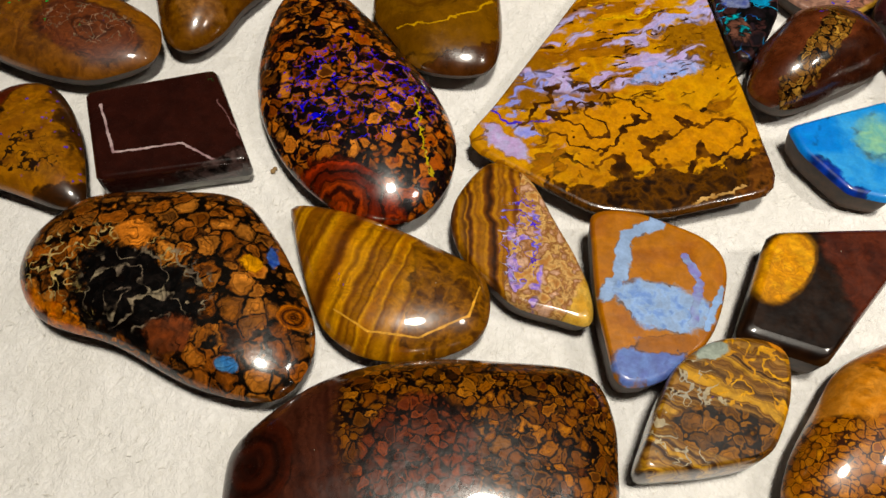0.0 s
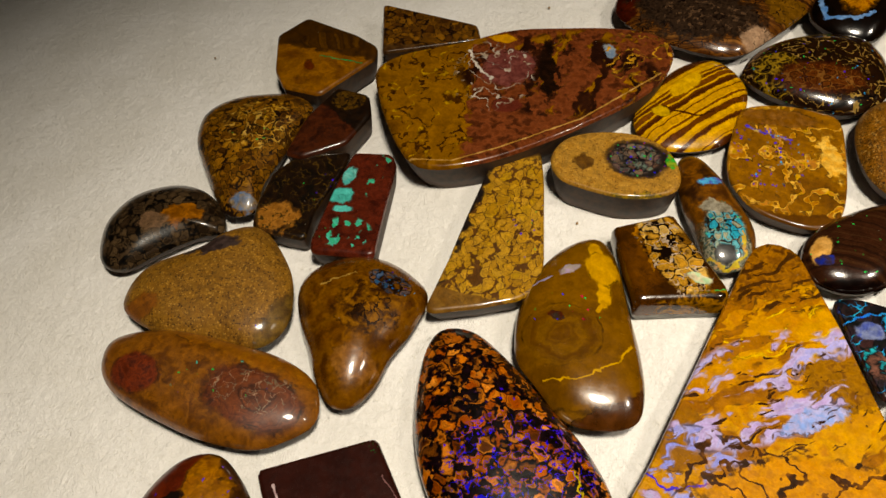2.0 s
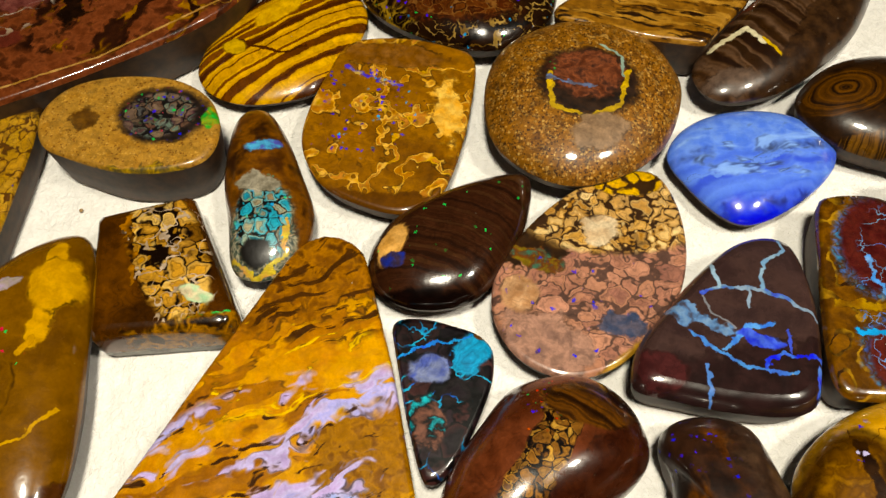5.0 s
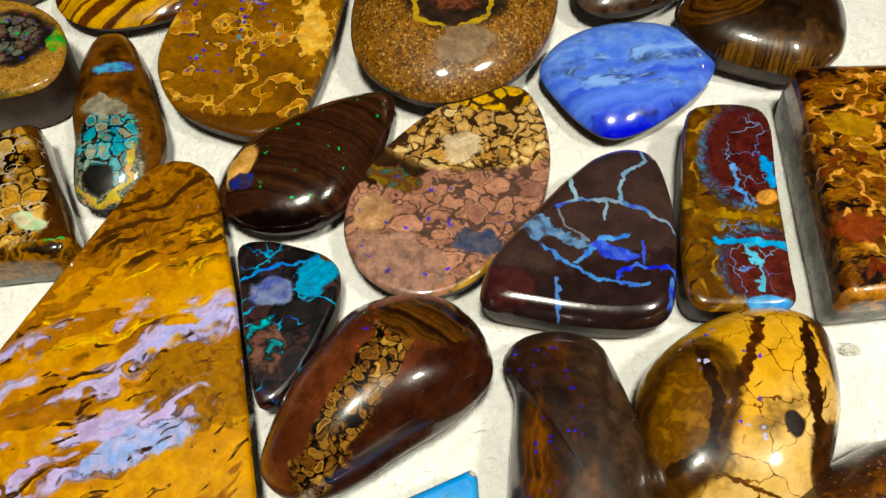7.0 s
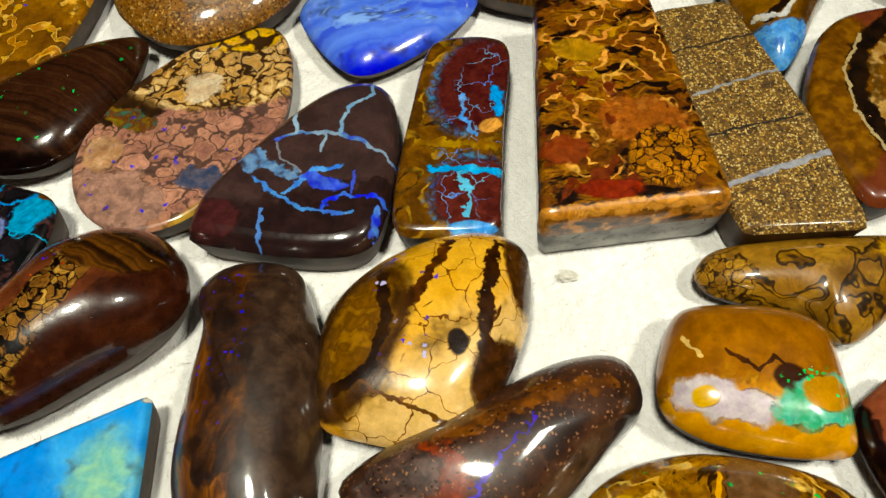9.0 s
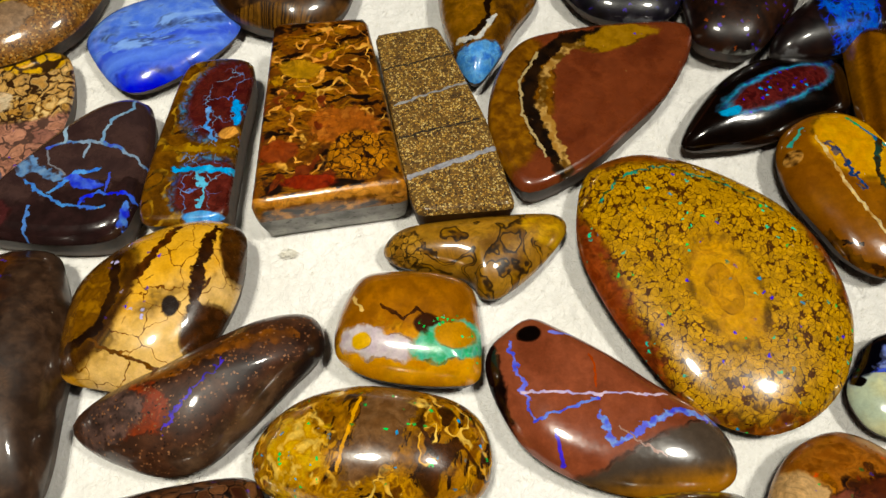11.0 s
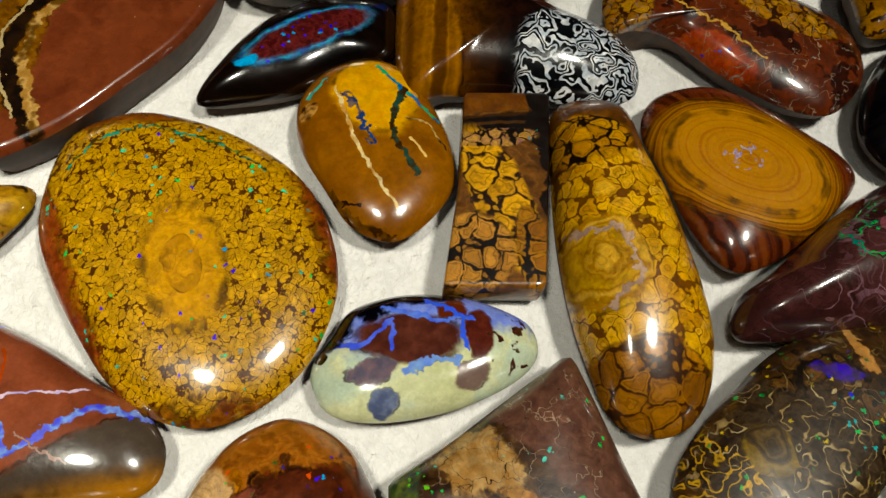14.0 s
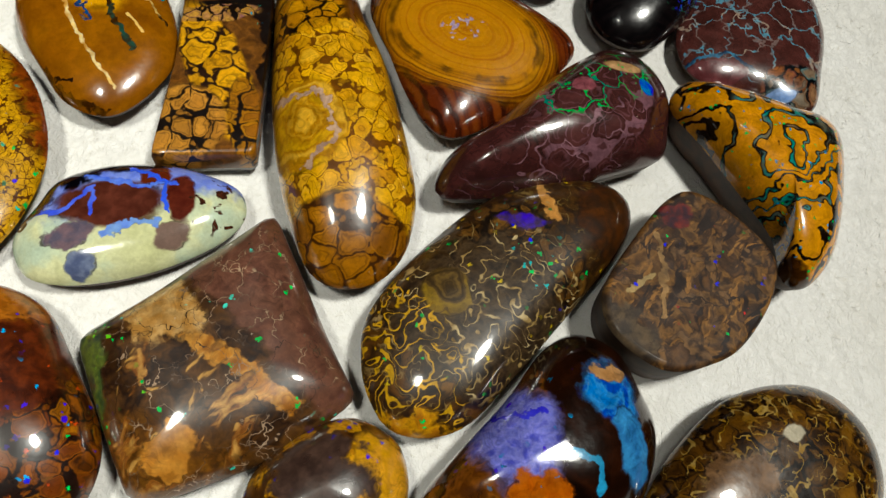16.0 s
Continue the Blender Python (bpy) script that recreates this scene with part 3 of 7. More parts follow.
opal("river_opal", "tan opal slab with a pale blue river pattern",
     (20.9, -14.4), [(-8.5, 5.1), (-7.3, -2.5), (-5.6, -8.6), (-3.9, -13.3), (-0.8, -13.5), (3.2, -11.0), (7.4, -5.7), (9.2, 0.3), (9.3, 5.5), (6.7, 8.6), (1.3, 10.4), (-4.2, 11.4), (-8.8, 10.1)], 7, "slab", [
         base(["#8a5408","#a0660c","#96600e"],.2),
         line([(-0.0, 9.7), (-4.2, 7.2), (-4.6, 0.9), (-6.3, -1.9)],2.6,["SK","#9ab0cc"],.4),
         patch((1.1, -2.4),(7,3.2),["#7a98c4","#9ab4d4","SK"],-8,.6),
         line([(3.9, 5.4), (5.8, 1.8), (5.1, -4.1)],1.4,["#7a78a8","SK"],.4),
         line([(6.9, -4.6), (8.7, 1.4)],1.2,["#9ab8dc","SK"],.3),
         patch((-0.1, -10.5),(5,3),["#7088b4","#5a6a98"],10,.8),
         patch((1.9, -7.5),(4,1.4),["#8a560c"],15,.5)], edge=.8, lean=(3,0), cloud=.25)

opal("mottled_opal", "mottled brown and yellow opal on a grey base",
     (29.3, -29.5), [(-5.1, 4.5), (-7.0, 0.5), (-8.5, -4.7), (-9.3, -9.5), (-5.2, -9.1), (0.5, -7.5), (5.1, -5.4), (7.1, -2.0), (8.4, 3.1), (8.0, 8.2), (4.2, 9.5), (-1.0, 8.2)], 8, "slab", [
         bands(70,1.6,["#3a220c","#8a6a3a","#5a3a14","#b08a3a"],1.6),
         veins(.4,.05,["#c8921c","#a87416"],1.3,((3.7, 4.1),(6,6))),
         veins(.45,.03,["#a89a80","#8a8478"],1.3,((-4.4, -1.7),(5,7))),
         cells(.5,.2,["#5a3a14","#8a5c1e","#3a240e"],"#20140a",1,((0.8, -3.5),(7,3))),
         patch((-1.4, 6.6),(2.4,1.2),["#8a9088"],20,.5),
         flecks(1.2,.2,["VI"],((-0.4, -0.3),(2,1))),
         patch((6.9, 9.1),(2,1.2),["#c88a3a"],-30,.3)], edge=.9, back=3.2)

opal("window_opal", "dark brown slab with an orange window of opal",
     (42.9, -10.0), [(-11.5, -9.7), (-0.2, -11.8), (15.1, 11.3), (-6.6, 7.0)], 7, "slab", [
         base(["#4a241a","#562c20","#441f16"],.2),
         half((1.8, 0.4),195,["#1c0e06","#2a180a"],.5,.8),
         patch((-5.1, 1.4),(3.4,6.3),["#c88a1c","#b87c18","#d89c34"],-28,.1)], corner=1.2, edge=1.6)

opal("bark_orange_opal", "orange brown granular opal pebble",
     (48.7, -29.0), [(-2.3, 9.4), (-7.1, 1.8), (-10.5, -5.1), (-11.1, -10.6), (-5.6, -13.4), (3.8, -8.0), (11.0, 5.6), (8.1, 14.4)], 9, "dome", [
         base(["#6a3a10","#9a5a18","#b8742a","#7a4412"],.3),
         patch((-4.0, 3.7),(4,5.5),["#b07830","#c89048"],-30,.6),
         cells(.9,.2,["#8a5216","#b07428","#6a3a10"],"#3a1e0a",.6,((-5.5, -5.4),(8,6)))])

opal("mahogany_opal", "large domed mahogany opal with gold veined end",
     (-3.9, -41.7), [(-23.5, -1.3), (-23.8, -6.1), (-21.9, -10.9), (-14.6, -13.3), (-1.7, -13.5), (10.5, -10.8), (19.5, -6.9), (22.0, -1.5), (21.8, 3.0), (21.1, 8.4), (18.8, 13.1), (15.1, 14.7), (7.3, 14.2), (-2.6, 12.9), (-12.2, 9.7), (-18.3, 5.3)], 10, "low", [
         base(["#3a1e16","#482820","#34190f"],.12),
         bands(20,3,["#3c2018","#4a2a20","#341a14"],1.2),
         half((-8.5, 1.6),8,["#24120a","#140a06"],1.6,.8),
         cells(.75,.26,["#2a140a","#7e4e1c","#4a2410","#a06c2c","#1c0e08"],"#160c08",1.2,((7.0, 4.2),(19,14),0)),
         cells(.7,.26,["#4a2014","#7a4024","#2a120c"],"#1a0c08",.8,((-1.2, -1.8),(7,9))),
         rings((-20.4, -4.4),(6,6),["#4a2014","#24100a"],0,2.2,.3,((-20.4, -4.4),(5,6)))], gloss=.13)

opal("sky_opal", "flat bright sky blue opal with a white edge",
     (50.3, 15.1), [(-8.1, -1.9), (-4.3, -5.9), (-1.8, -8.5), (4.0, -9.1), (6.9, -3.1), (6.6, 1.7), (5.9, 9.6), (5.4, 10.2), (-2.6, 6.2), (-9.9, 2.5)], 5, "slab", [
         base(["#3a9ed8","#58b0e0","#3090d0"],.12),
         patch((3.1, 2.0),(3,4),["#6a9a98","#8ab098"],0,.8,.5),
         line([(-9.7, 2.9), (-2.3, 6.9), (5.7, 11.0), (5.6, 9.9)],1.5,["#d8d4c8","#e8e4dc"],.05),
         half((-5.5, -3.2),-130,["#2050a0","#143060"],.6,.4),
         half((-4.9, 2.9),160,["#2490d8","#38a0e0"],.5,.8)], edge=.9, corner=1.2, cloud=.15)

opal("cone_opal", "reddish brown cone shaped opal with a fiery vein",
     (45.8, 33.0), [(-3.9, 8.3), (-6.5, 4.5), (-9.4, -0.6), (-10.9, -6.0), (-10.8, -9.3), (-8.3, -11.4), (-5.0, -11.5), (-0.8, -9.4), (3.3, -6.5), (7.7, -3.4), (11.0, 0.3), (11.7, 3.4), (10.2, 7.2), (7.1, 10.1), (3.3, 11.0), (-0.7, 10.1)], 11, "dome", [
         base(["#522c1c","#623826","#4a2616"],.15),
         half((4.2, 1.0),-40,["#34180e","#442416"],.4,.8),
         line([(1.0, 6.4), (1.3, 2.7), (-0.9, -3.8), (-3.5, -8.2), (-6.4, -9.9)],3.2,["#1c0e06","#6a4a24","#2a1608","#8a6a3a"],.9),
         cells(.9,.22,["#34200e","#8a6634","#5a3a1a","#c09a54"],"#140a06",1.2,((-1.0, -2.1),(2.2,12),-28)),
         flecks(1.4,.4,["#d83020","#e06a20","VI","#30b060"],((-0.1, 5.1),(2.4,4))),
         bands(60,2,["#2a180a","#5a3a18","#1a0e08"],.8,((5.0, 5.9),(5,3)))], gloss=.12)

opal("black_turquoise_opal", "small black triangular opal with turquoise veins",
     (34.4, 41.9), [(-3.6, -4.2), (-1.7, -9.8), (-0.8, -11.6), (0.6, -11.4), (2.6, -9.0), (4.3, -4.5), (6.0, 0.9), (5.8, 4.9), (3.8, 6.8), (-2.6, 8.4), (-6.8, 7.9)], 5, "slab", [
         base(["#060608","#0c0c10","#101014"],.3),
         cells(.33,.14,["#0a0a0c","#4a3030","#0a0a0e","#3a2c34","#101014"],"#08080a",.7),
         cracks(.3,.035,["#1880a8","#2898b0","#1a58a0"],1,None,.48),
         patch((3.2, 3.8),(2.0,2.8),["#2094b4","#1a84a4"],-10,.5),
         patch((-1.6, 1.5),(2.4,2),["#707890","#4a5a90"],0,.5),
         patch((-1.2, -4.6),(2,3),["#28a0a8","#0a0a0c","#6a4a40"],0,.8),
         patch((4.2, 6.4),(.9,.8),["#5a3a14"],0,.1),
         line([(-5.6, 2.7), (-2.0, 4.3), (2.9, 6.0)],.5,["#2060c0","#20a0d0"],.5)], edge=.8, corner=2.0)

opal("brown_column_opal", "long dark brown opal column with an amber streak",
     (66.3, 23.3), [(-6.5, 9.3), (-6.9, 2.2), (-6.6, -6.4), (-3.3, -13.7), (0.7, -17.0), (5.2, -17.1), (7.3, -13.8), (7.1, -5.5), (6.5, 5.0), (3.8, 13.2), (1.8, 16.3), (-2.3, 17.1), (-6.0, 16.0), (-7.8, 13.3)], 10, "dome", [
         base(["#24140c","#3a2418","#2c1a12"],.2),
         streaks(88,16,3.0,.5,["#5a360e","#74481a","#48290c"],((-2.6, 0.0),(3.6,15)),2.0,.08),
         flecks(1.1,.25,["VI","BL"],((-5.0, 5.8),(5,12))),
         half((0.2, 8.3),5,["#34241a","#4a382c"],.8,1)], gloss=.2)

opal("cracked_yellow_opal", "yellow opal with brown bands and fine cracks",
     (82.5, 32.1), [(-10.5, 0.5), (-10.7, -5.3), (-10.1, -8.1), (-8.9, -9.9), (-5.7, -10.8), (-0.5, -11.4), (3.6, -10.2), (6.7, -7.0), (8.3, -4.2), (10.1, 1.0), (10.5, 6.6), (9.5, 10.2), (5.7, 11.8), (0.4, 11.0), (-4.8, 8.2), (-8.9, 4.2)], 9, "low", [
         base(["#cc9c38","#d8ac4c","#c09434"],.12),
         half((3.0, -1.0),-50,["#d4b480","#ccac70"],1.0,3.0),
         cracks(.22,.011,["#7a5010","#5c380c"],.8),
         streaks(65,12,1.6,.64,["#6a400c","#4a2a08"],((2.0, 3.0),(9,10)),2.0),
         line([(2.2, 9.3), (0.6, 5.4), (-1.4, 1.7), (-3.2, -1.2)],1.5,["#5a3208","#3a2008"],.6),
         line([(7.0, 9.0), (6.1, 3.1), (5.8, -0.4), (6.5, -5.9)],1.5,["#3a2008","#2a1606"],.6),
         patch((3.4, -2.3),(1.0,1.2),["#24140a"],0,.2),
         patch((7.4, -4.8),(2.6,3.6),["#34200e","#4a2c12"],-20,.3),
         patch((9.3, 6.6),(1.5,5),["#34200c","#4a2e10"],8,.3),
         patch((-6.6, -1.9),(4.6,9),["#3a240c","#4a3010"],-22,.15),
         patch((-6.4, -1.0),(3.2,6.4),["#6a480e","#5a3c0c","#7a5614"],-22,.2,.3),
         line([(-8.0, -7.0), (-4.6, -5.0), (-3.4, 0.0), (-4.4, 4.5)],1.4,["#24140a","#34200c"],.3),
         line([(-5.7, -6.2), (-2.5, -7.7), (1.1, -9.1), (3.6, -9.6)],.5,["#5a3a10"],.3),
         flecks(.9,.2,["VI","LV"],((-1.4, 1.7),(4,8))),
         half((-5.8, -10.9),-120,["#a07428","#c8984a"],.3)], gloss=.12, cloud=.25)

opal("chestnut_wedge_opal", "dark chestnut wedge opal with violet streaks",
     (90.0, 20.5), [(6.0, 9.5), (1.0, 7.1), (-4.9, 3.7), (-9.6, 1.1), (-13.4, -1.4), (-14.8, -3.6), (-13.1, -5.7), (-9.0, -7.8), (-3.4, -9.3), (1.2, -8.2), (5.5, -4.1), (9.9, 0.9), (13.3, 4.9), (13.0, 8.4), (10.9, 10.2)], 9, "dome", [
         base(["#2e1a10","#4a3022","#3a2418"],.25),
         line([(-4.9, 0.8), (0.7, 3.3), (10.2, 6.5)],2.4,["#6a4010","#4a2c10"],.8),
         patch((-5.5, -2.8),(3,3),["#7a3414","#5a2a18"],30,.8),
         patch((-8.9, -3.4),(4,2.6),["#3a2c28","#5a4640"],20,.8),
         line([(-2.7, -5.2), (-0.9, -2.3), (3.2, 2.7)],.5,["#4a389c","#34249a","#2a1a60"],.8),
         flecks(1.8,.5,["#6a4a34","#7a5a44","#2a1810"],None,.45,True),
         half((3.5, -4.1),-48,["#4a382c","#5a483a"],.8,1.4),
         half((10.5, 2.6),-30,["#1c0f0a","#2a1810"],.4)], gloss=.2)

opal("yellow_drop_opal", "golden yellow opal with green and lavender spots",
     (114.0, 28.5), [(-8.5, 2.9), (-9.3, -1.3), (-8.5, -4.1), (-5.3, -6.1), (-0.9, -7.1), (4.6, -7.5), (7.8, -6.9), (8.4, -3.6), (8.3, 1.3), (7.4, 5.3), (3.8, 7.2), (-1.6, 7.6), (-6.3, 6.9)], 8, "low", [
         base(["#b07808","#c48c10","#a86c08"],.2),
         half((-0.2, -1.3),95,["#7a4e0c","#8a5a10"],.8,.8),
         line([(-3.4, 1.5), (-0.9, -0.6), (1.0, 0.8), (2.9, -1.3), (7.3, -0.7)],.5,["#3a2006","#4a2a08"],.3),
         patch((2.0, -1.2),(1.5,1.4),["#3a1e08"],0,.2),
         patch((-3.9, -3.2),(4.6,1.8),["#b8b0b0","#a89ca4"],-15,.6),
         patch((-5.7, -2.9),(1.2,1),["#c89a1c"],0,.2),
         patch((5.0, -3.0),(4.8,2.2),["#4a9a84","#6aa890","#3a9068"],20,.6),
         patch((5.3, -2.3),(2.4,1.6),["#a8760e"],5,.3),
         flecks(1.2,.4,["GN","#38d080"],((5.3, -3.0),(5,3))),
         line([(-6.9, 3.0), (-5.6, 0.9)],.6,["CR"],.3)], gloss=.1, cloud=.3)

opal("fish_opal", "fish shaped opal with olive agate swirls",
     (122.9, 40.3), [(-12.0, -1.6), (-9.2, -2.8), (-5.1, -3.6), (-1.7, -4.8), (-0.1, -7.1), (2.3, -7.1), (5.8, -4.5), (9.3, -0.7), (11.4, 2.6), (10.9, 4.7), (8.1, 5.1), (2.3, 4.8), (-4.9, 4.0), (-10.6, 2.9), (-12.7, 0.4)], 6, "dome", [
         base(["#6a4c1c","#8a6a2c","#7a5a22"],.2),
         contours(.11,6,.3,["#2a1c0a","#3a280e"],2.2),
         contours(.11,6,.1,["#5a3e14","#8a6420"],2.2),
         patch((8.4, 1.7),(3,2),["#a8801c","#8a6414"],0,.4),
         cells(1.0,.2,["#7a5a20","#a8843a","#5a3c14"],"#34240c",.5,((-10.5, -1.2),(3,3)))])

opal("mosaic_oval_opal", "glossy oval opal of brown and golden mosaic",
     (110.0, 13.6), [(-13.9, -0.2), (-12.6, -3.7), (-8.3, -5.9), (-2.8, -7.1), (2.6, -7.5), (8.6, -6.6), (12.0, -4.7), (13.2, -1.3), (12.3, 3.0), (9.1, 5.8), (3.2, 7.3), (-2.6, 7.7), (-8.2, 6.4), (-12.1, 3.6)], 9, "dome", [
         base(["#4a2e10","#7a5414","#8a6018","#5a380f"],.3),
         streaks(60,6,2.4,.52,["#8a6018","#a87820","#6a4412"],None,3.0),
         streaks(70,5,1.6,.6,["#2a180a","#34200c"],None,2.6),
         contours(.16,5,.08,["#c8983a","#e0c070"],2.4),
         patch((-8.4, -0.9),(3.6,4),["#b8902c","#a07420","#d0b060"],0,1.2),
         patch((0.8, 1.5),(3.0,7),["#5a4028","#6a5038"],-25,1.0),
         line([(-1.5, 5.1), (-3.5, -3.1)],.5,["YL"],.2),
         contours(.1,6,.14,["#34200c","#4a2c10"],2.2,((9.0, -1.0),(5,6))),
         flecks(1.1,.1,["GN","CY"])], gloss=.12)

opal("maroon_blue_opal", "maroon opal with blue veins and a smoky amber end",
     (135.7, 17.8), [(-12.3, 8.3), (-12.9, 5.5), (-11.8, 1.4), (-9.3, -3.3), (-5.8, -6.3), (-1.0, -8.5), (3.7, -9.5), (10.1, -9.5), (13.7, -8.2), (14.8, -5.9), (14.4, -3.3), (12.0, -0.1), (7.0, 3.3), (1.9, 7.2), (-4.1, 10.9), (-7.3, 12.2), (-10.3, 10.3)], 6, "low", [
         base(["#70402e","#7a4836","#683a2a"],.15),
         half((0.5, -6.0),-65,["#4a4038","#342a24"],.35,.5,.1),
         half((5.2, -7.8),-82,["#8a6224","#7a5620"],.2,1.6,.1),
         line([(-10.1, 8.5), (-8.9, 3.0), (-7.9, -1.0)],.6,["#5a68c8","#8a90d8"],.6),
         line([(-8.8, 2.0), (-1.1, 1.4), (7.4, 1.4)],.4,["#a8a0c8","#c0b0c0"],.3),
         line([(-7.9, -1.3), (-0.4, 1.0)],.45,["#8098d0","#5060c8"],.4),
         line([(-0.6, -0.9), (0.7, -4.1), (2.7, -3.4), (8.0, -0.3), (13.4, -1.7)],.95,["#7078d0","#8aa8d8","#5a64c8"],.6),
         line([(-5.5, -2.4), (-4.9, -6.1)],.6,["#5048c8"],.3),
         patch((-7.6, 9.4),(1.5,1.2),["K"],0,.2),
         line([(-5.2, 9.4), (-2.2, 9.5)],.6,["#8890d8"],.3),
         line([(-0.7, 6.4), (-0.5, 2.4)],.4,["#8a3a14"],.3),
         half((-10.4, 0.5),190,["#140a0a","#240f0e"],.4),
         line([(1.5, -2.3), (6.3, -5.8)],.3,["#8a7068"],.4)], gloss=.1, cloud=.25)

opal("golden_honeycomb_opal", "large golden honeycomb opal with green glints",
     (151.7, 35.0), [(-13.7, 16.5), (-15.9, 10.4), (-16.1, 3.7), (-14.0, -2.8), (-10.9, -8.9), (-7.1, -14.8), (-2.8, -18.5), (2.1, -20.1), (6.5, -19.2), (10.5, -16.8), (13.8, -12.9), (16.3, -6.4), (16.2, -0.1), (14.4, 5.9), (10.8, 11.0), (5.2, 15.4), (-2.0, 18.6), (-7.9, 19.2)], 6.5, "low", [
         base(["#8a5a0c","#a87010","#96640c"],.2),
         contours(.5,2.0,.2,["#7a500c","#8a5c0e"],1.0),
         cells(1.35,.13,["#b08420","#a07618","#c29a36","#a87e22"],"#4e3010",.9,None,1.0,(60, 1.3)),
         patch((0.5, -3.0),(4.2,7.6),["#b07e12","#b88616","#a87610"],10,.1,.35),
         rings((0.3, -3.0),(2.4,4.4),["#b8861a","#9a6c10","#b07e14"],10,1.8,.8,((0.3, -3.0),(2.0,3.4),10)),
         half((-13.3, 3.0),200,["#6a3018","#7e4224","#5a2a14"],.7,1.0),
         half((14.2, 1.0),15,["#5a2c14","#743c1c","#4a2410"],.7,1.0),
         half((0.0, -18.0),-92,["#5a3010","#7a4a14","#4a260e"],.9,1.0),
         half((-2.0, 17.2),95,["#7a4a1c","#6a3c18"],.6,.8),
         line([(-13.0, 10.3), (-10.4, 14.1), (-4.7, 16.0), (3.8, 12.8), (9.0, 9.0)],.45,["#2a6a38","#3a2a0c","#2a8a78"],.6),
         flecks(.75,.2,["GN","#40c8a0","#30b0a0","VI","CY"],None,.34)], gloss=.13)

opal("amber_pattern_opal", "amber oval opal with blue green and cream veins",
     (173.7, 48.4), [(-8.2, 8.6), (-9.6, 4.3), (-9.0, -0.8), (-6.4, -6.6), (-3.9, -11.3), (-0.1, -13.7), (3.2, -13.0), (6.8, -9.9), (9.0, -6.1), (9.0, -0.3), (7.4, 5.5), (4.8, 10.7), (0.6, 13.0), (-4.6, 12.1)], 6, "low", [
         base(["#6a420e","#7e5212","#74490f"],.12),
         patch((0.3, 5.7),(5,6.4),["#c48a0c","#d09a14"],15,.3),
         line([(-3.2, 5.8), (-1.9, 2.8), (-0.7, -1.9)],1.0,["#24507a","#2a3a5a","#6a5a50"],.8),
         line([(-4.5, 7.2), (-2.7, -1.0), (-0.3, -6.7), (2.1, -11.1)],.55,["CR","#d8c8a0","#a8824a"],.3),
         line([(0.9, 10.6), (3.2, 6.8), (7.7, 1.8)],.7,["#1e8a80","#2a60a0","#2a9a60"],.4),
         line([(3.9, 6.3), (2.2, 2.1), (2.0, -1.3), (4.4, -6.2)],.8,["#3a240a","#2a4a40"],.4),
         line([(3.9, 1.6), (6.3, 1.0), (8.1, -2.5)],.4,["#3a240a","CR"],.3),
         line([(4.0, -1.4), (5.5, -3.9)],.45,["CR"],.2),
         line([(-6.2, -8.6), (-2.4, -9.6)],.5,["#2a180a"],.5),
         line([(-8.0, 6.1), (-5.5, 9.1)],.6,["#5aa890","#3a8a80"],.3),
         line([(-6.2, -7.1), (-3.1, -11.8), (0.6, -13.5)],.9,["#3a2208","#6a480e"],.6),
         patch((-8.0, 4.0),(1,1.4),["#3a220c","#c89a5a"],-30,.3)], gloss=.1, cloud=.3)

opal("cell_tablet_opal", "rectangular tablet opal with yellow cells between dark bands",
     (187.9, 40.2), [(-5.2, 0.0), (-8.5, -12.7), (2.9, -13.7), (6.1, 2.4), (8.0, 13.1), (-2.9, 13.7)], 5.5, "slab", [
         half((0.4, -3.2),0,["#5a3c1c","#6a4822","#4a3016"],9,9),
         half((1.4, 10.3),90,["#5a3408","#6a420c"],.15,.15),
         bands(90,1.2,["#140a06","#1e1008","#4a3010"],.4,((1.9, 8.5),(12,1.6))),
         half((4.6, 4.5),0,["#160c07","#1e1008"],.7,.2),
         cells(.36,.2,["#d09a2a","#e0ae40","#b8842a","#c89432"],"#2c180a",.7,((-0.3, -2.3),(3.4,11),14)),
         cells(.4,.2,["#9a7038","#b08444","#8a6430"],"#1a0e07",.7,((-4.8, -8.7),(5,5))),
         cells(.4,.2,["#9a6c24","#7a5220"],"#1a0e07",.7,((2.3, -9.3),(2,6))),
         cells(.7,.2,["#8a6a3a","#b08a4a","#6a4a50"],"#1a0e07",.7,((-0.5, 6.5),(6,1.3))),
         flecks(1.2,.2,["#2080a0","TQ"],((4.4, 6.2),(2,2)))], corner=.5, edge=.5, back=2.2)

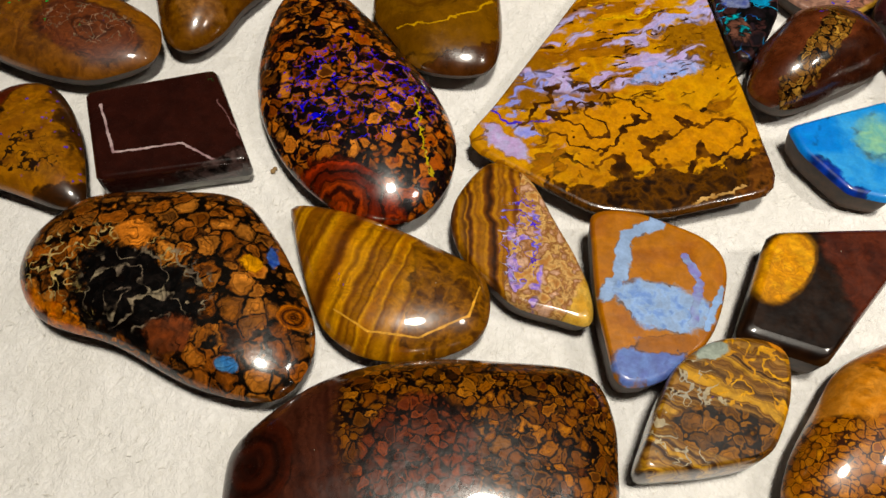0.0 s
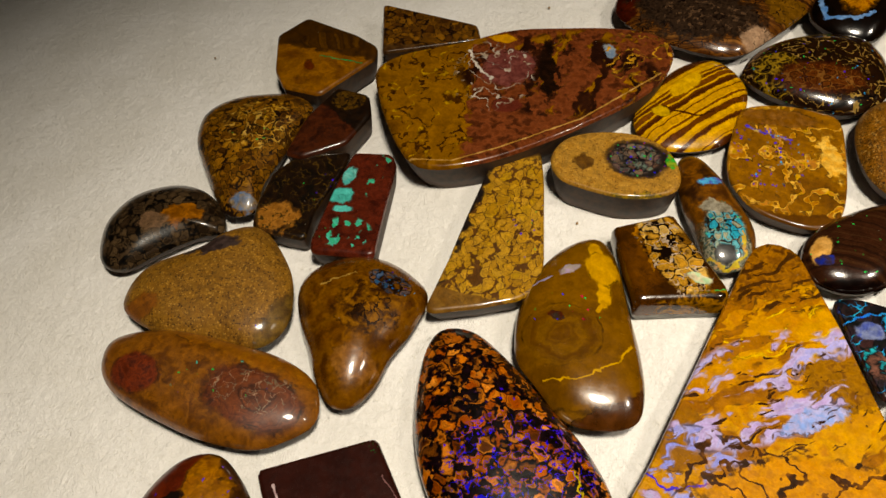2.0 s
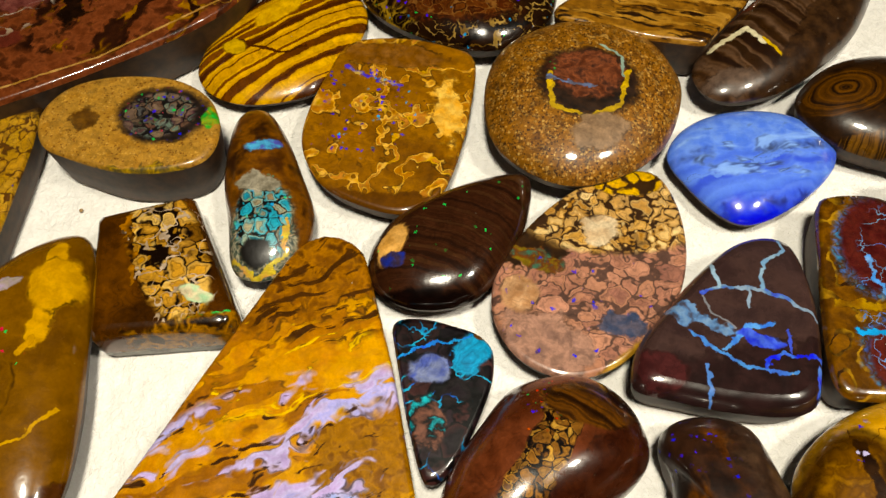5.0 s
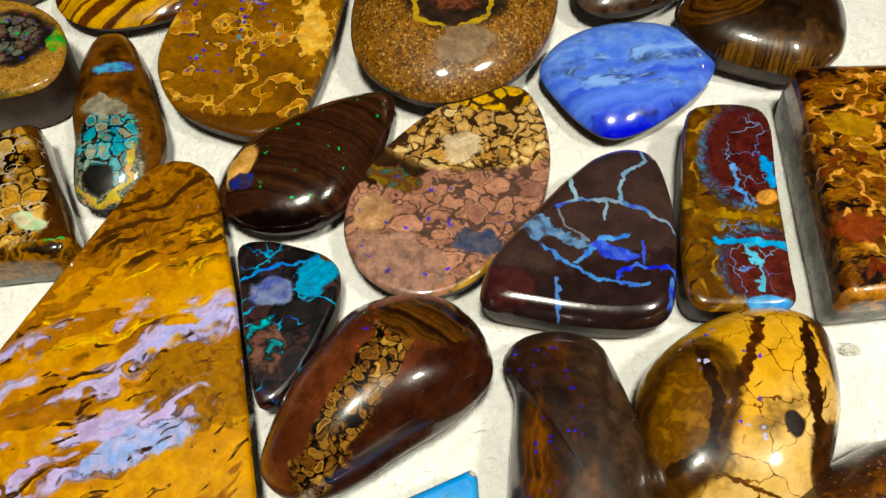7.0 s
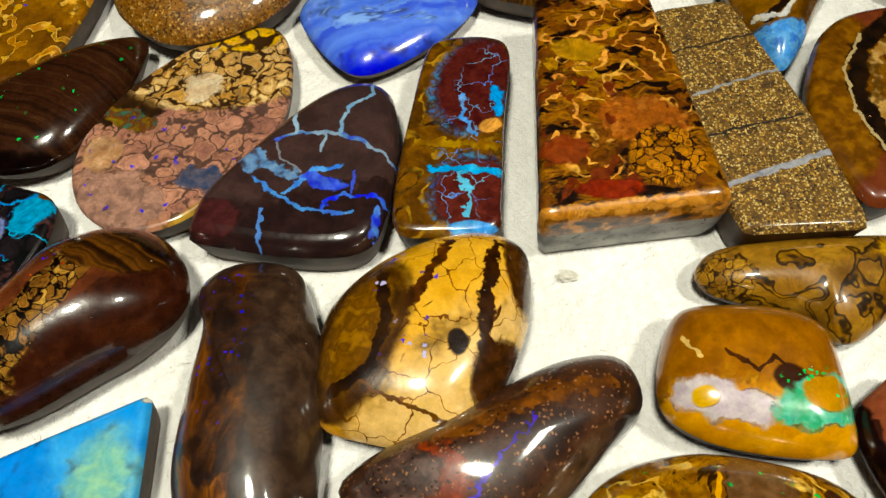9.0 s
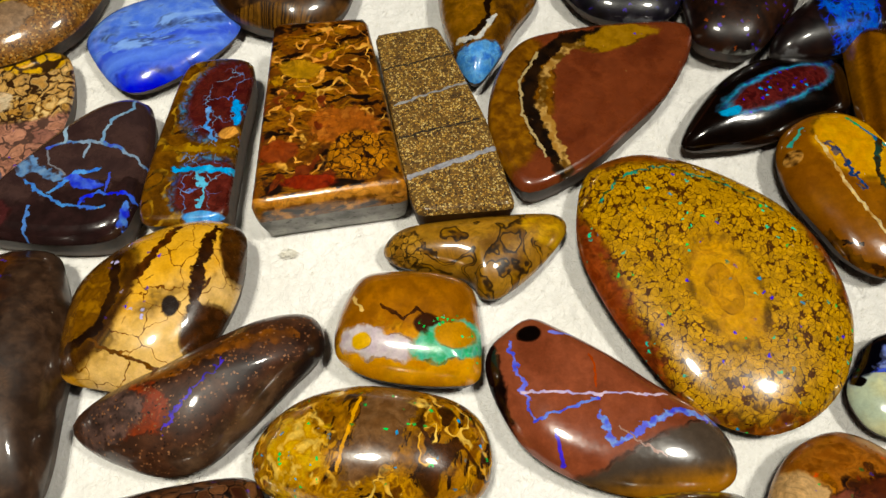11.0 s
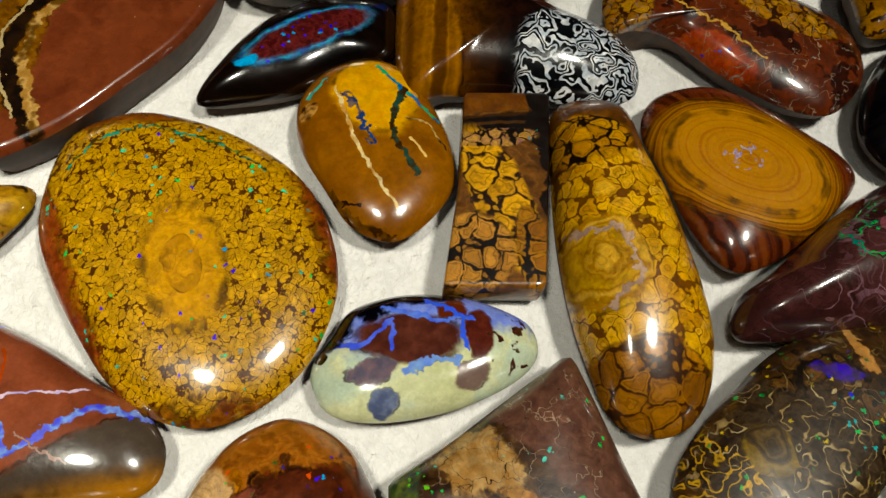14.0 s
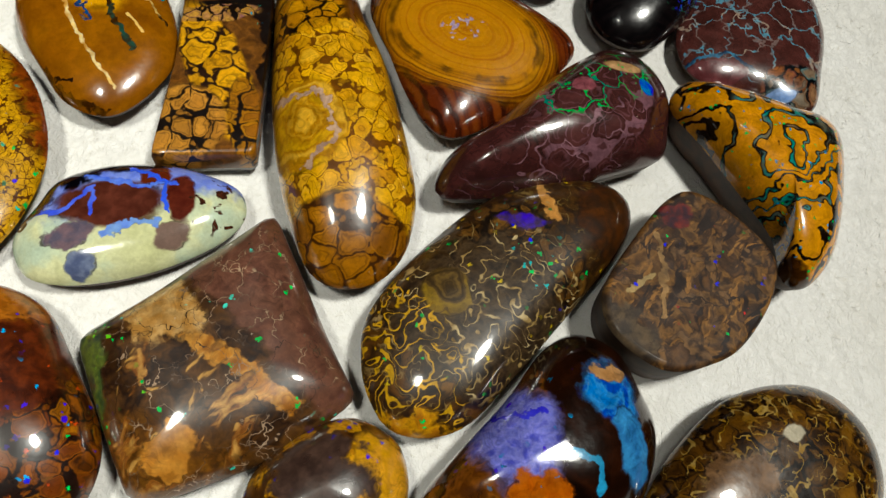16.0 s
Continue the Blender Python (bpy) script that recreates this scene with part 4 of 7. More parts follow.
opal("blue_picture_opal", "pale green opal with blue veins and maroon patches",
     (176.5, 20.7), [(-11.3, 0.3), (-11.7, -2.1), (-10.3, -5.2), (-6.9, -6.6), (-2.2, -6.8), (3.7, -6.0), (9.4, -3.9), (12.4, -1.3), (12.4, 2.0), (9.8, 4.3), (4.9, 6.4), (-1.4, 7.1), (-7.0, 5.8), (-9.5, 2.7)], 6, "low", [
         base(["#b4b490","#c4c4a4","#aab4a4"],.15),
         half((-1.7, 0.6),92,["#7a90d8","#98a8d8"],.8,1.2),
         half((-3.9, 4.3),100,["#080810","#101018"],.6,.3),
         patch((-1.1, 1.2),(5.6,2.8),["#4a2822","#5a342c"],-5,.35),
         patch((6.1, 1.0),(1.6,2.8),["#4a201c","#5a2c24"],-5,.4),
         patch((3.4, 4.1),(1.6,1.4),["#5a2a1c"],0,.6),
         patch((-5.4, -2.1),(2.6,1.4),["#6a5a60","#54505c"],10,.8),
         patch((-4.4, -5.2),(1.5,1.4),["#50586e","#6a7284"],0,.5),
         patch((5.1, -3.2),(2,1.4),["#6a5a54"],30,.6),
         blots(.7,.63,["#3a2018","#4a2c20"],.8,((9.7, 0.2),(3.4,3.6))),
         line([(-10.5, 1.4), (-6.4, 0.7), (-2.8, 3.2), (-3.2, 0.1)],.8,["#5a74d8","#7088dc"],.4),
         line([(-3.9, 5.0), (2.0, 2.8), (5.7, 3.1)],.9,["#5c7cdc","#7a98dc"],.5),
         line([(1.0, 5.5), (4.5, 3.2), (4.5, -0.3)],.7,["#5a80e8"],.4),
         line([(-1.9, -2.5), (1.1, -1.5), (3.5, -1.5)],1.2,["#7a98d8","#8aa8d0"],.5),
         patch((-9.3, 3.2),(2,3),["#0a0a14"],-30,.6),
         patch((-10.5, 0.2),(.8,.6),["K"],0,.3)], gloss=.08, cloud=.2)

opal("long_nut_opal", "long golden opal pebble of rounded amber cells",
     (200.7, 30.3), [(-6.5, 11.4), (-7.5, 2.1), (-7.6, -6.4), (-6.8, -13.0), (-5.6, -18.1), (-2.7, -20.7), (1.6, -20.6), (5.0, -17.9), (7.2, -13.1), (7.9, -7.8), (7.6, -0.6), (6.8, 8.0), (5.3, 14.8), (4.3, 20.5), (0.8, 22.1), (-4.7, 20.6)], 10.5, "dome", [
         base(["#6a430e","#8a5c12"],.2),
         cells(.48,.1,["#c8942a","#d8a430","#b8842a","#e0b448","#a8741a"],"#644010",.9),
         half((-3.5, -15.5),-90,["#4a2c0c","#6a4210"],1,1),
         cells(.36,.16,["#7a5012","#9a6818","#6a440e"],"#3e240c",.6,((-2.1, -17.4),(8,6))),
         rings((-4.0, -2.4),(5,5),["#a87c14","#c89c28","#8a600e","#c8a248"],0,2.8,1.1,((-4.1, -2.8),(4.6,5.6))),
         line([(-6.5, 1.6), (-1.6, 0.5), (-0.8, -5.1), (-4.5, -8.0)],1.0,["#8a7468","#a89080"],.7),
         half((-6.5, 9.8),100,["#6a4410","#4a2c0c"],.6),
         cells(.5,.2,["#8a5c14","#a87418","#c08c24"],"#1e1208",.5,((-2.5, 13.5),(5,4)))], gloss=.14)

opal("ring_opal", "yellow ringed opal with a brown red rim",
     (218.5, 41.1), [(-9.8, 10.4), (-11.5, 6.0), (-10.2, -0.0), (-8.9, -6.6), (-6.7, -12.1), (-4.3, -13.8), (-0.5, -13.0), (4.6, -10.4), (10.4, -6.4), (14.3, -2.6), (13.7, 0.9), (9.5, 5.2), (4.0, 10.6), (-1.0, 13.0), (-6.6, 12.5)], 7, "low", [
         base(["#4a1e12","#5c2a1a","#3a160e"],.25),
         bands(20,1.2,["#3a1a10","#5c2c18","#6a3a1c"],.8),
         rings((-0.5, -0.6),(11,8),["#7a4a10","#a06c10","#5a340c","#b07a14"],-32,1.3,.1,((-0.5, -0.4),(12.2,8.6),-32)),
         patch((-0.5, -0.4),(10,6.4),["#a8700a","#b47c0e","#a06a0a"],-32,.1,.2),
         rings((-0.5, -0.4),(9,6),["#a87008","#b07a0c","#985f08"],-32,.8,.08,((-0.5, -0.4),(9.4,6),-32)),
         blots(.9,.55,["#b0a0a0","#8a7a9a"],.8,((-0.7, 0.1),(2.8,2)))], gloss=.12, cloud=.12)

opal("plum_cone_opal", "dark plum cone opal netted with green veins",
     (229.0, 26.4), [(-17.8, -7.1), (-15.2, -7.7), (-9.8, -8.0), (-2.7, -7.6), (4.8, -6.5), (10.5, -5.1), (12.6, -1.2), (14.0, 3.7), (12.3, 8.7), (8.2, 11.1), (2.2, 9.1), (-4.0, 5.4), (-11.6, 0.3), (-16.2, -2.3), (-18.1, -5.2)], 11, "dome", [
         base(["#3e2424","#482a2a","#362020"],.15),
         cells(.3,.05,["#422828","#523434","#3a2222"],"#6a5058",.8,((1.1, -0.3),(9,6),25)),
         cracks(.3,.03,["#1e8a40","#28a050","#186a60"],.8,((2.7, 3.1),(9,4),20)),
         veins(.2,.012,["#7a6068","#5a444c"],1.2,((-3.6, -5.2),(13,5),15)),
         patch((6.6, 5.3),(2.6,.9),["#b89878","#8a7050"],-8,.3),
         patch((8.9, 2.3),(1,1.2),["#2040c8","#2080a0"],0,.3),
         flecks(1.4,.25,["GN","#30c060"],((2.8, 3.5),(8,3))),
         patch((0.4, 2.5),(1.6,1.2),["#6a4048","#7a5058"],0,.3)], gloss=.1)

opal("knotty_opal", "brown knotty opal with fine quartz threads and glints",
     (215.2, 7.0), [(-15.4, -10.1), (-13.8, -13.3), (-10.0, -14.7), (-5.7, -14.0), (-0.7, -10.5), (4.7, -6.3), (9.6, -2.3), (15.1, 2.5), (18.2, 6.5), (18.2, 9.9), (14.9, 12.2), (7.9, 12.9), (0.5, 10.8), (-6.3, 6.6), (-11.4, 2.5), (-14.8, -1.6), (-15.8, -6.5)], 8, "low", [
         base(["#34240e","#4a3418","#2c1c0c","#5a3e18"],.3),
         veins(.42,.02,["#5a4a28","#6e5c3c","#4a3a20"],1.8),
         cells(.5,.16,["#3a2810","#5c4220","#2a1c0c","#6a4e28"],"#1c1208",1.4,((-1.8, -1.2),(12,12))),
         patch((-2.8, -3.0),(9,9),["#34281c","#4a3c2c","#2a2018"],30,1.4),
         contours(.3,6.0,.05,["#9a8660","#7a6644","#b0a080"],2.2,((-2.1, -2.4),(12,10))),
         rings((-5.9, 0.0),(3.2,3.2),["#8a7020","#5a4828","#3a2c14"],0,1.1,.9,((-6.0, -0.6),(2.6,2.8))),
         contours(.28,7.0,.10,["#a07c24","#c09a3c"],2.2,((-13.0, -5.0),(6,12),25)),
         half((-11.2, -13.1),-110,["#8a5c10","#a87a1c","#4a300c"],1,.4),
         line([(7.4, 11.2), (7.8, 6.8)],1.8,["#a07848","#c09a68"],.6),
         patch((4.3, 6.5),(2.4,1.0),["#3a28a0","#4a3a5a"],-15,1.0,.25),
         flecks(1.0,.25,["#2aa0a0","BL","#30a060"],((4.8, 2.6),(4,8))),
         flecks(.9,.1,["GN","#c8a818"]),
         patch((14.5, 6.4),(4,5),["#4a2c12","#34200e"],0,.8)], gloss=.18)

opal("flat_brown_opal", "flat matte brown opal disc with a pale crack",
     (237.0, 4.3), [(-8.5, 2.8), (-10.8, -0.3), (-11.0, -3.8), (-8.8, -7.3), (-5.6, -9.6), (-1.0, -9.6), (3.5, -8.1), (8.6, -3.6), (10.8, 0.6), (10.0, 3.9), (6.6, 8.7), (3.4, 11.0), (0.7, 10.5), (-2.9, 8.0)], 7.5, "slab", [
         base(["#4a341e","#6e5230","#3a2616","#5c4228"],.4,2),
         streaks(50,6,1.6,.57,["#34221a","#2a1a12"],None,2.4),
         streaks(35,5,1.2,.62,["#8a6a42","#7a5a34"],None,2.4),
         blots(.35,.58,["#34241a","#6a523a"],1.4),
         line([(-2.6, 5.8), (-3.0, 1.7), (-4.7, -3.5)],1.0,["#8a7050","#6a5438"],.6),
         line([(-7.8, -0.4), (-4.6, 1.2)],1.0,["#8a7858"],.5),
         patch((0.6, 8.0),(2,1.4),["#6a2a2a","#3a2430"],20,.7),
         line([(-2.2, -1.8), (2.8, -3.5), (7.8, -1.1)],.5,["#34241a"],.8),
         flecks(1.0,.08,["GN","BL","#c03040"]),
         patch((-9.7, -4.7),(3,4),["#34281e","#5a4c3c"],30,.8)], edge=.7, gloss=.3)

opal("tiger_stripe_opal", "amber opal wedge striped with black lines",
     (252.7, 18.0), [(-10.3, 8.7), (-8.2, 4.3), (-5.5, -3.1), (-3.3, -9.4), (-4.0, -14.3), (-2.1, -16.0), (1.5, -14.4), (4.4, -11.1), (7.9, -4.6), (10.1, 1.6), (8.8, 5.5), (4.2, 8.1), (-1.9, 11.3), (-7.3, 13.1), (-9.9, 11.2)], 11, "low", [
         base(["#a06c1a","#b88028","#c89038","#a87420"],.2),
         contours(.07,13,.24,["#140c06","#20140a"],2.6),
         contours(.07,13,.05,["#2a7a70","#4a6a68","#6a5a44"],2.6,((-0.6, -0.4),(7,10))),
         half((-8.6, -5.5),215,["#2a180a","#4a2e10"],.4,.3),
         flecks(1.2,.2,["GN","CY"])], gloss=.1)

opal("maroon_round_opal", "round maroon opal with teal and blue veins",
     (260.5, 40.1), [(-12.2, -4.6), (-9.4, -7.6), (-4.2, -9.4), (-0.3, -12.5), (3.8, -12.9), (7.4, -7.2), (10.7, 0.3), (10.6, 8.6), (5.4, 12.1), (-2.5, 10.4), (-8.9, 5.7), (-12.2, 0.1)], 5, "low", [
         base(["#462a28","#523230","#3e2422"],.15),
         cracks(.22,.03,["#8a7a70","#5a8898","#6a5a58"],1.2),
         patch((-9.0, -6.2),(4.5,1.8),["#5a3438","#6a4448"],-10,.3),
         line([(-12.0, -4.1), (-6.6, -4.1), (-3.3, -7.6)],.6,["#20344a","#4a7a90"],.4),
         cells(.4,.25,["#5a3830","#8a5a30","#4a7a80","#6a3c34"],"#101418",.8,((1.4, -9.8),(5,3))),
         patch((-1.2, -10.9),(2.4,1.0),["#9ab0d0","#7a98c0"],0,.3)], gloss=.12)

opal("black_glint_opal", "black domed opal with green and copper glints",
     (248.9, 51.3), [(-11.5, -9.9), (-8.3, -12.3), (-4.2, -12.2), (1.6, -8.1), (5.9, -3.6), (11.8, 2.1), (14.3, 6.1), (13.1, 9.4), (8.1, 10.7), (1.6, 10.5), (-4.1, 7.1), (-9.4, 1.3), (-12.4, -5.2)], 8, "dome", [
         base(["#0a090c","#161317","#100d10"],.2),
         bands(100,1.0,["#0c0a0d","#1c1618","#0e0c0e"],1),
         flecks(.8,.45,["#5a3a28","#1e6a50","#2a40c0","#7a4a30"],((0.5, -0.5),(7,8),-40)),
         veins(.5,.025,["#6a4030","#2a7a60","#303a90"],.9,((-0.3, -0.5),(7,8))),
         line([(7.7, 5.6), (5.1, -1.7)],.5,["#2a7a50","#1c5a40"],.3)], gloss=.1)

opal("red_shell_opal", "long red brown opal with crackled golden edge",
     (224.4, 64.6), [(-14.1, -0.1), (-9.6, -1.8), (-4.6, -8.0), (1.9, -13.6), (7.7, -15.8), (12.1, -13.7), (16.0, -9.1), (16.7, -2.9), (13.4, 1.5), (6.9, 6.1), (2.1, 10.8), (-5.6, 15.7), (-13.3, 12.4), (-17.5, 5.9), (-17.9, -0.4)], 7, "low", [
         base(["#4e2614","#622f18","#401d10"],.25),
         blots(.25,.55,["#2a0f08","#3c180c"],1.5),
         cells(.6,.2,["#8a5a18","#a87a24","#6a4010"],"#3a1e0a",.8,((5.6, -0.5),(8,3),-35)),
         cells(.6,.2,["#8a5a18","#a87a24","#6a4010"],"#3a1e0a",.8,((-15.9, 2.4),(4,4))),
         patch((-5.8, -6.1),(6,3),["#8a3410","#9a4818"],-40,.5),
         veins(.4,.01,["#8a5a34","#7a7a74"],1.4),
         flecks(1.2,.2,["BL","#4070c0"],((-5.0, -6.2),(2,1.6))),
         line([(-10.0, 3.2), (-4.0, -2.2), (0.8, -8.4)],.5,["#c09a50"],.5)], gloss=.14)

opal("zebra_opal", "opal bar of amber bands and a black and white crackled end",
     (191.3, 63.1), [(-14.1, -8.0), (-8.7, -8.3), (-1.4, -8.7), (5.1, -10.1), (12.6, -10.7), (16.3, -9.6), (17.8, -5.0), (15.8, -0.4), (9.7, 4.0), (2.5, 9.5), (-3.6, 12.4), (-11.1, 13.7), (-13.0, 9.5)], 9, "dome", [
         base(["#1e0f0a","#2a1610","#160b08"],.2),
         patch((-11.0, -2.0),(8,16),["#4a2c08","#5a3808"],-8,.2,.4),
         bands(-8,4.0,["#5a3808","#8a5c10","#6a440c","#3a220a"],.3,((-11.5, -2.6),(5.5,14))),
         patch((9.3, -6.6),(9.5,9.5),["#0c0c0e","#16181c"],-30,.3),
         contours(.2,13,.4,["#d8d8d8","#a8b0b8","#e8e8e8"],2.6,((9.6, -6.6),(9,9),-30))], gloss=.1)

opal("eye_opal", "black almond shaped opal with a maroon eye",
     (166.0, 64.1), [(-8.2, -8.3), (-2.0, -7.4), (3.7, -5.0), (10.5, -2.5), (11.8, 1.3), (11.8, 6.9), (7.2, 8.4), (0.3, 7.9), (-5.7, 4.6), (-10.6, -0.6), (-14.2, -7.8)], 6.5, "dome", [
         base(["#0c0807","#1a0f0a","#120a08"],.2),
         half((4.0, -5.7),-75,["#2a180c","#3a2410"],.3,.8),
         patch((-0.1, -0.2),(9.4,2.9),["#5a8ab0","#38a0b8","#4a70a8"],24,.25),
         patch((0.2, -0.2),(8.7,2.3),["#4a1c20","#5a2628","#42181c"],24,.25),
         flecks(1.0,.3,["VI","BL","CY"],((-0.8, -0.4),(9,3),24)),
         patch((-7.7, -4.1),(1.6,.8),["#20a0c8"],20,.4)], gloss=.08)

opal("half_moon_opal", "flat half moon opal brown and red with a cream band",
     (138.2, 64.6), [(-13.4, -8.5), (-11.4, -14.2), (-9.3, -17.1), (-5.5, -16.1), (0.1, -12.6), (6.2, -6.9), (12.7, 0.0), (16.8, 7.6), (16.9, 12.6), (8.8, 13.0), (0.2, 12.0), (-7.5, 9.9), (-11.5, 4.9), (-13.5, -2.5)], 6, "slab", [
         base(["#603220","#6a3a26","#582c1c"],.12),
         patch((-12.3, -2.0),(8,14),["#5a3a0e","#6a4612","#7a5418"],-10,.25,.08),
         line([(6.1, 10.7), (-1.6, 9.2), (-6.6, 4.3), (-8.3, -2.1), (-6.4, -9.1), (-3.8, -14.4)],3.0,["#1a100a","#2a1a0c"],.3),
         line([(5.1, 9.0), (-1.8, 7.5), (-5.0, 3.1), (-6.3, -3.2), (-4.5, -10.1), (-3.4, -13.9)],1.6,["#8a6a3a","#a88a5a","#5a4018"],.6),
         line([(-6.0, 6.5), (-9.0, 1.1), (-8.8, -5.1), (-6.2, -12.0)],.5,["#9a8a6a"],.3),
         patch((6.0, 9.6),(6,2.2),["#7a5a18","#8a6a24"],15,.6),
         flecks(1.2,.15,["VI"],((8.0, 11.8),(4,2))),
         flecks(1.0,.05,["#d8a880","CR"],None,.2)], edge=1.2, gloss=.13, cloud=.25)

opal("bronze_slab_opal", "bronze glittering opal slab crossed by pale seams",
     (117.4, 59.2), [(-6.6, 1.8), (-4.4, -10.7), (-2.7, -15.8), (10.2, -14.9), (6.9, -0.5), (2.3, 12.2), (0.0, 17.8), (-9.2, 16.1)], 6.5, "slab", [
         base(["#5a4420","#705628","#4a3618"],.6),
         flecks(2.4,.9,["#c8a860","#a88444","#e0c890","#7a5c30"],None,.55,True),
         flecks(1.6,.9,["#b89450","#d8bc80","#34260f"],None,.4,True),
         line([(-5.8, 2.3), (4.6, 6.3)],.5,["#8a8a8c"],.3),
         line([(-3.7, -10.1), (8.1, -5.4)],.9,["#95959a","#85858c"],.3),
         line([(-5.3, -3.6), (6.0, -0.5)],.35,["#2a2014"],.3),
         line([(-7.6, 8.7), (2.3, 11.7)],.35,["#2a2014"],.3)], corner=1.0, edge=.8, gloss=.34, grain=.4)

opal("jasper_slab_opal", "amber and red jasper opal slab on thick grey ironstone",
     (102.1, 59.2), [(-8.4, -16.1), (11.5, -13.1), (5.1, 17.2), (-8.5, 16.3)], 9, "slab", [
         base(["#4a280c","#6a400e","#5a340c","#7a4c10"],.3),
         streaks(4,6,2.0,.5,["#6a4210","#84581a","#5a380e"],None,2.0),
         streaks(8,5,1.5,.57,["#2a160a","#1c0e06"],None,2.2),
         blots(.35,.6,["#9a7024","#8a6018"],1.0,((-3.0, 8.0),(7,7))),
         contours(.2,5.2,.07,["#d0a458","#c88a4a"],2.0,((0.0, 2.0),(9,15))),
         patch((2.5, -3.5),(5,3.4),["#8a5426","#7a4820","#9a6430"],0,.9),
         blots(.4,.6,["#5a2814","#683218"],1.0,((-3.0, -6.0),(7,9))),
         patch((-4.0, 6.9),(3,1.8),["#98742a","#866420"],0,.6),
         patch((-5.9, -7.4),(2.6,1.7),["#683018","#763c20"],10,.6),
         patch((-1.0, -12.4),(3.4,1.1),["#641c12","#742818"],5,.4),
         cells(.9,.2,["#8a5a18","#b07c30","#5a340e"],"#2a160a",1.0,((5.0, -8.0),(4,4))),
         # light catching the front bevel, painted as a tan line
         line([(-8.3, -15.5), (-0.2, -14.2), (11.2, -12.7)],1.4,["#a07030","#b88848"],.3)], corner=.8, edge=1.2, back=5.2, gloss=.14, cloud=.5)

opal("blue_vein_tablet_opal", "maroon tablet opal with turquoise veins in brown matrix",
     (84.7, 56.8), [(-5.3, 4.2), (-6.5, -7.4), (-5.9, -13.1), (-1.8, -13.8), (4.6, -13.1), (5.2, -9.0), (5.5, 2.2), (6.1, 12.1), (3.9, 14.7), (-1.9, 14.5), (-4.0, 12.3)], 6, "slab", [
         base(["#4a300e","#5a3c10","#6a4814"],.4),
         contours(.2,5,.15,["#8a6c28","#34200c"],1.6),
         patch((1.2, 6.6),(4.4,7.4),["#3a88b0","#4a3410","#4a70a0","#5a3c10"],-8,.5),
         patch((2.2, 6.9),(4.6,7.2),["#44191c","#52221f"],-8,.2),
         patch((1.4, -8.2),(4.4,5.0),["#4a90b8","#4a3410","#3a70b0"],-8,.5),
         patch((2.2, -8.7),(4.5,4.7),["#4a1e1c","#5a2824"],-8,.2),
         cracks(.26,.014,["#6a8aa0","#5a78b0"],1.2,((2.2, -0.4),(4,13),-8)),
         line([(0.6, 5.0), (0.9, 1.5), (2.2, -0.6)],.9,["#5a98d0","#7aa0c8"],.6),
         line([(4.6, 5.6), (4.8, 2.6)],1.8,["#30a0d8"],.5),
         line([(-2.6, -5.4), (5.3, -5.7)],1.2,["#30a0d0","#5ab8d8"],.5),
         line([(0.6, -5.9), (1.8, -8.4), (1.4, -11.4)],.7,["#6ab0c8"],.6),
         patch((2.4, -13.0),(2.8,.9),["#4a90c8","#6aa8d0"],0,.3),
         patch((3.9, 0.6),(1.4,1),["#c09050"],20,.3),
         line([(-4.2, -2.0), (5.6, -2.2)],1.6,["#6a4a14","#8a6a20"],.5)], edge=.9, gloss=.12)

opal("plum_heart_opal", "plum heart shaped opal with pale blue veins",
     (68.8, 50.9), [(-3.4, 8.4), (-8.0, 2.7), (-11.8, -2.6), (-12.9, -6.9), (-12.0, -8.5), (-7.5, -9.3), (-1.5, -10.1), (4.3, -10.1), (7.4, -8.7), (8.6, -5.3), (9.3, 0.4), (9.2, 6.5), (7.8, 12.1), (4.9, 13.5), (0.8, 12.2)], 6.5, "slab", [
         base(["#3c2e2e","#443432","#362828"],.15),
         half((-3.6, -3.4),-80,["#2a1e1e","#342424"],.8,.8),
         line([(-4.4, 4.0), (-2.1, 4.9), (2.4, 4.9), (5.6, 3.8), (9.2, 1.1)],.6,["#7a8a9a","#5a7898","#4a60a8"],.3),
         line([(5.4, 13.7), (6.1, 10.8), (3.3, 8.7), (2.8, 5.1)],.6,["#8aa0b0","#6a88a0"],.3),
         line([(-3.0, 8.8), (-2.2, 5.0)],.6,["#8aa0b0"],.2),
         line([(1.3, 4.9), (0.9, 2.3)],.5,["#8090a0"],.2),
         line([(-4.4, 3.6), (-3.5, 1.4), (-1.0, -0.4)],.35,["#6a6a70"],.2),
         patch((-5.7, 0.8),(4.4,1.1),["#7088a0","#5a7898","#44424c"],-25,1.2),
         line([(-6.1, -1.3), (-3.0, -3.7), (-0.0, -5.3), (5.4, -5.8)],.6,["#4a70b0","#5a90c0"],.4),
         line([(-2.4, -3.3), (0.2, -0.3), (3.4, 0.5)],.9,["#4a80c8","#6aa0d0"],.4),
         patch((1.7, -1.6),(2.6,.9),["#3a50b8","#5a78c8"],-8,.8),
         line([(1.8, -5.2), (2.5, -3.8), (7.5, -3.3), (8.6, -4.3)],.7,["#5a88c8","#3a50d0"],.5),
         line([(5.0, -0.1), (5.0, -3.0)],.4,["#4a60b0"],.4),
         line([(-4.6, -5.5), (-4.4, -9.6)],.6,["#5a80b0"],.4),
         line([(7.9, -5.0), (7.5, -8.1)],1,["#6a98d0","#3a50c0"],.4),
         patch((-9.8, -6.4),(3,2.4),["#4a2a2c","#3e2224"],0,.5)], edge=2.0, gloss=.1, cloud=.3)

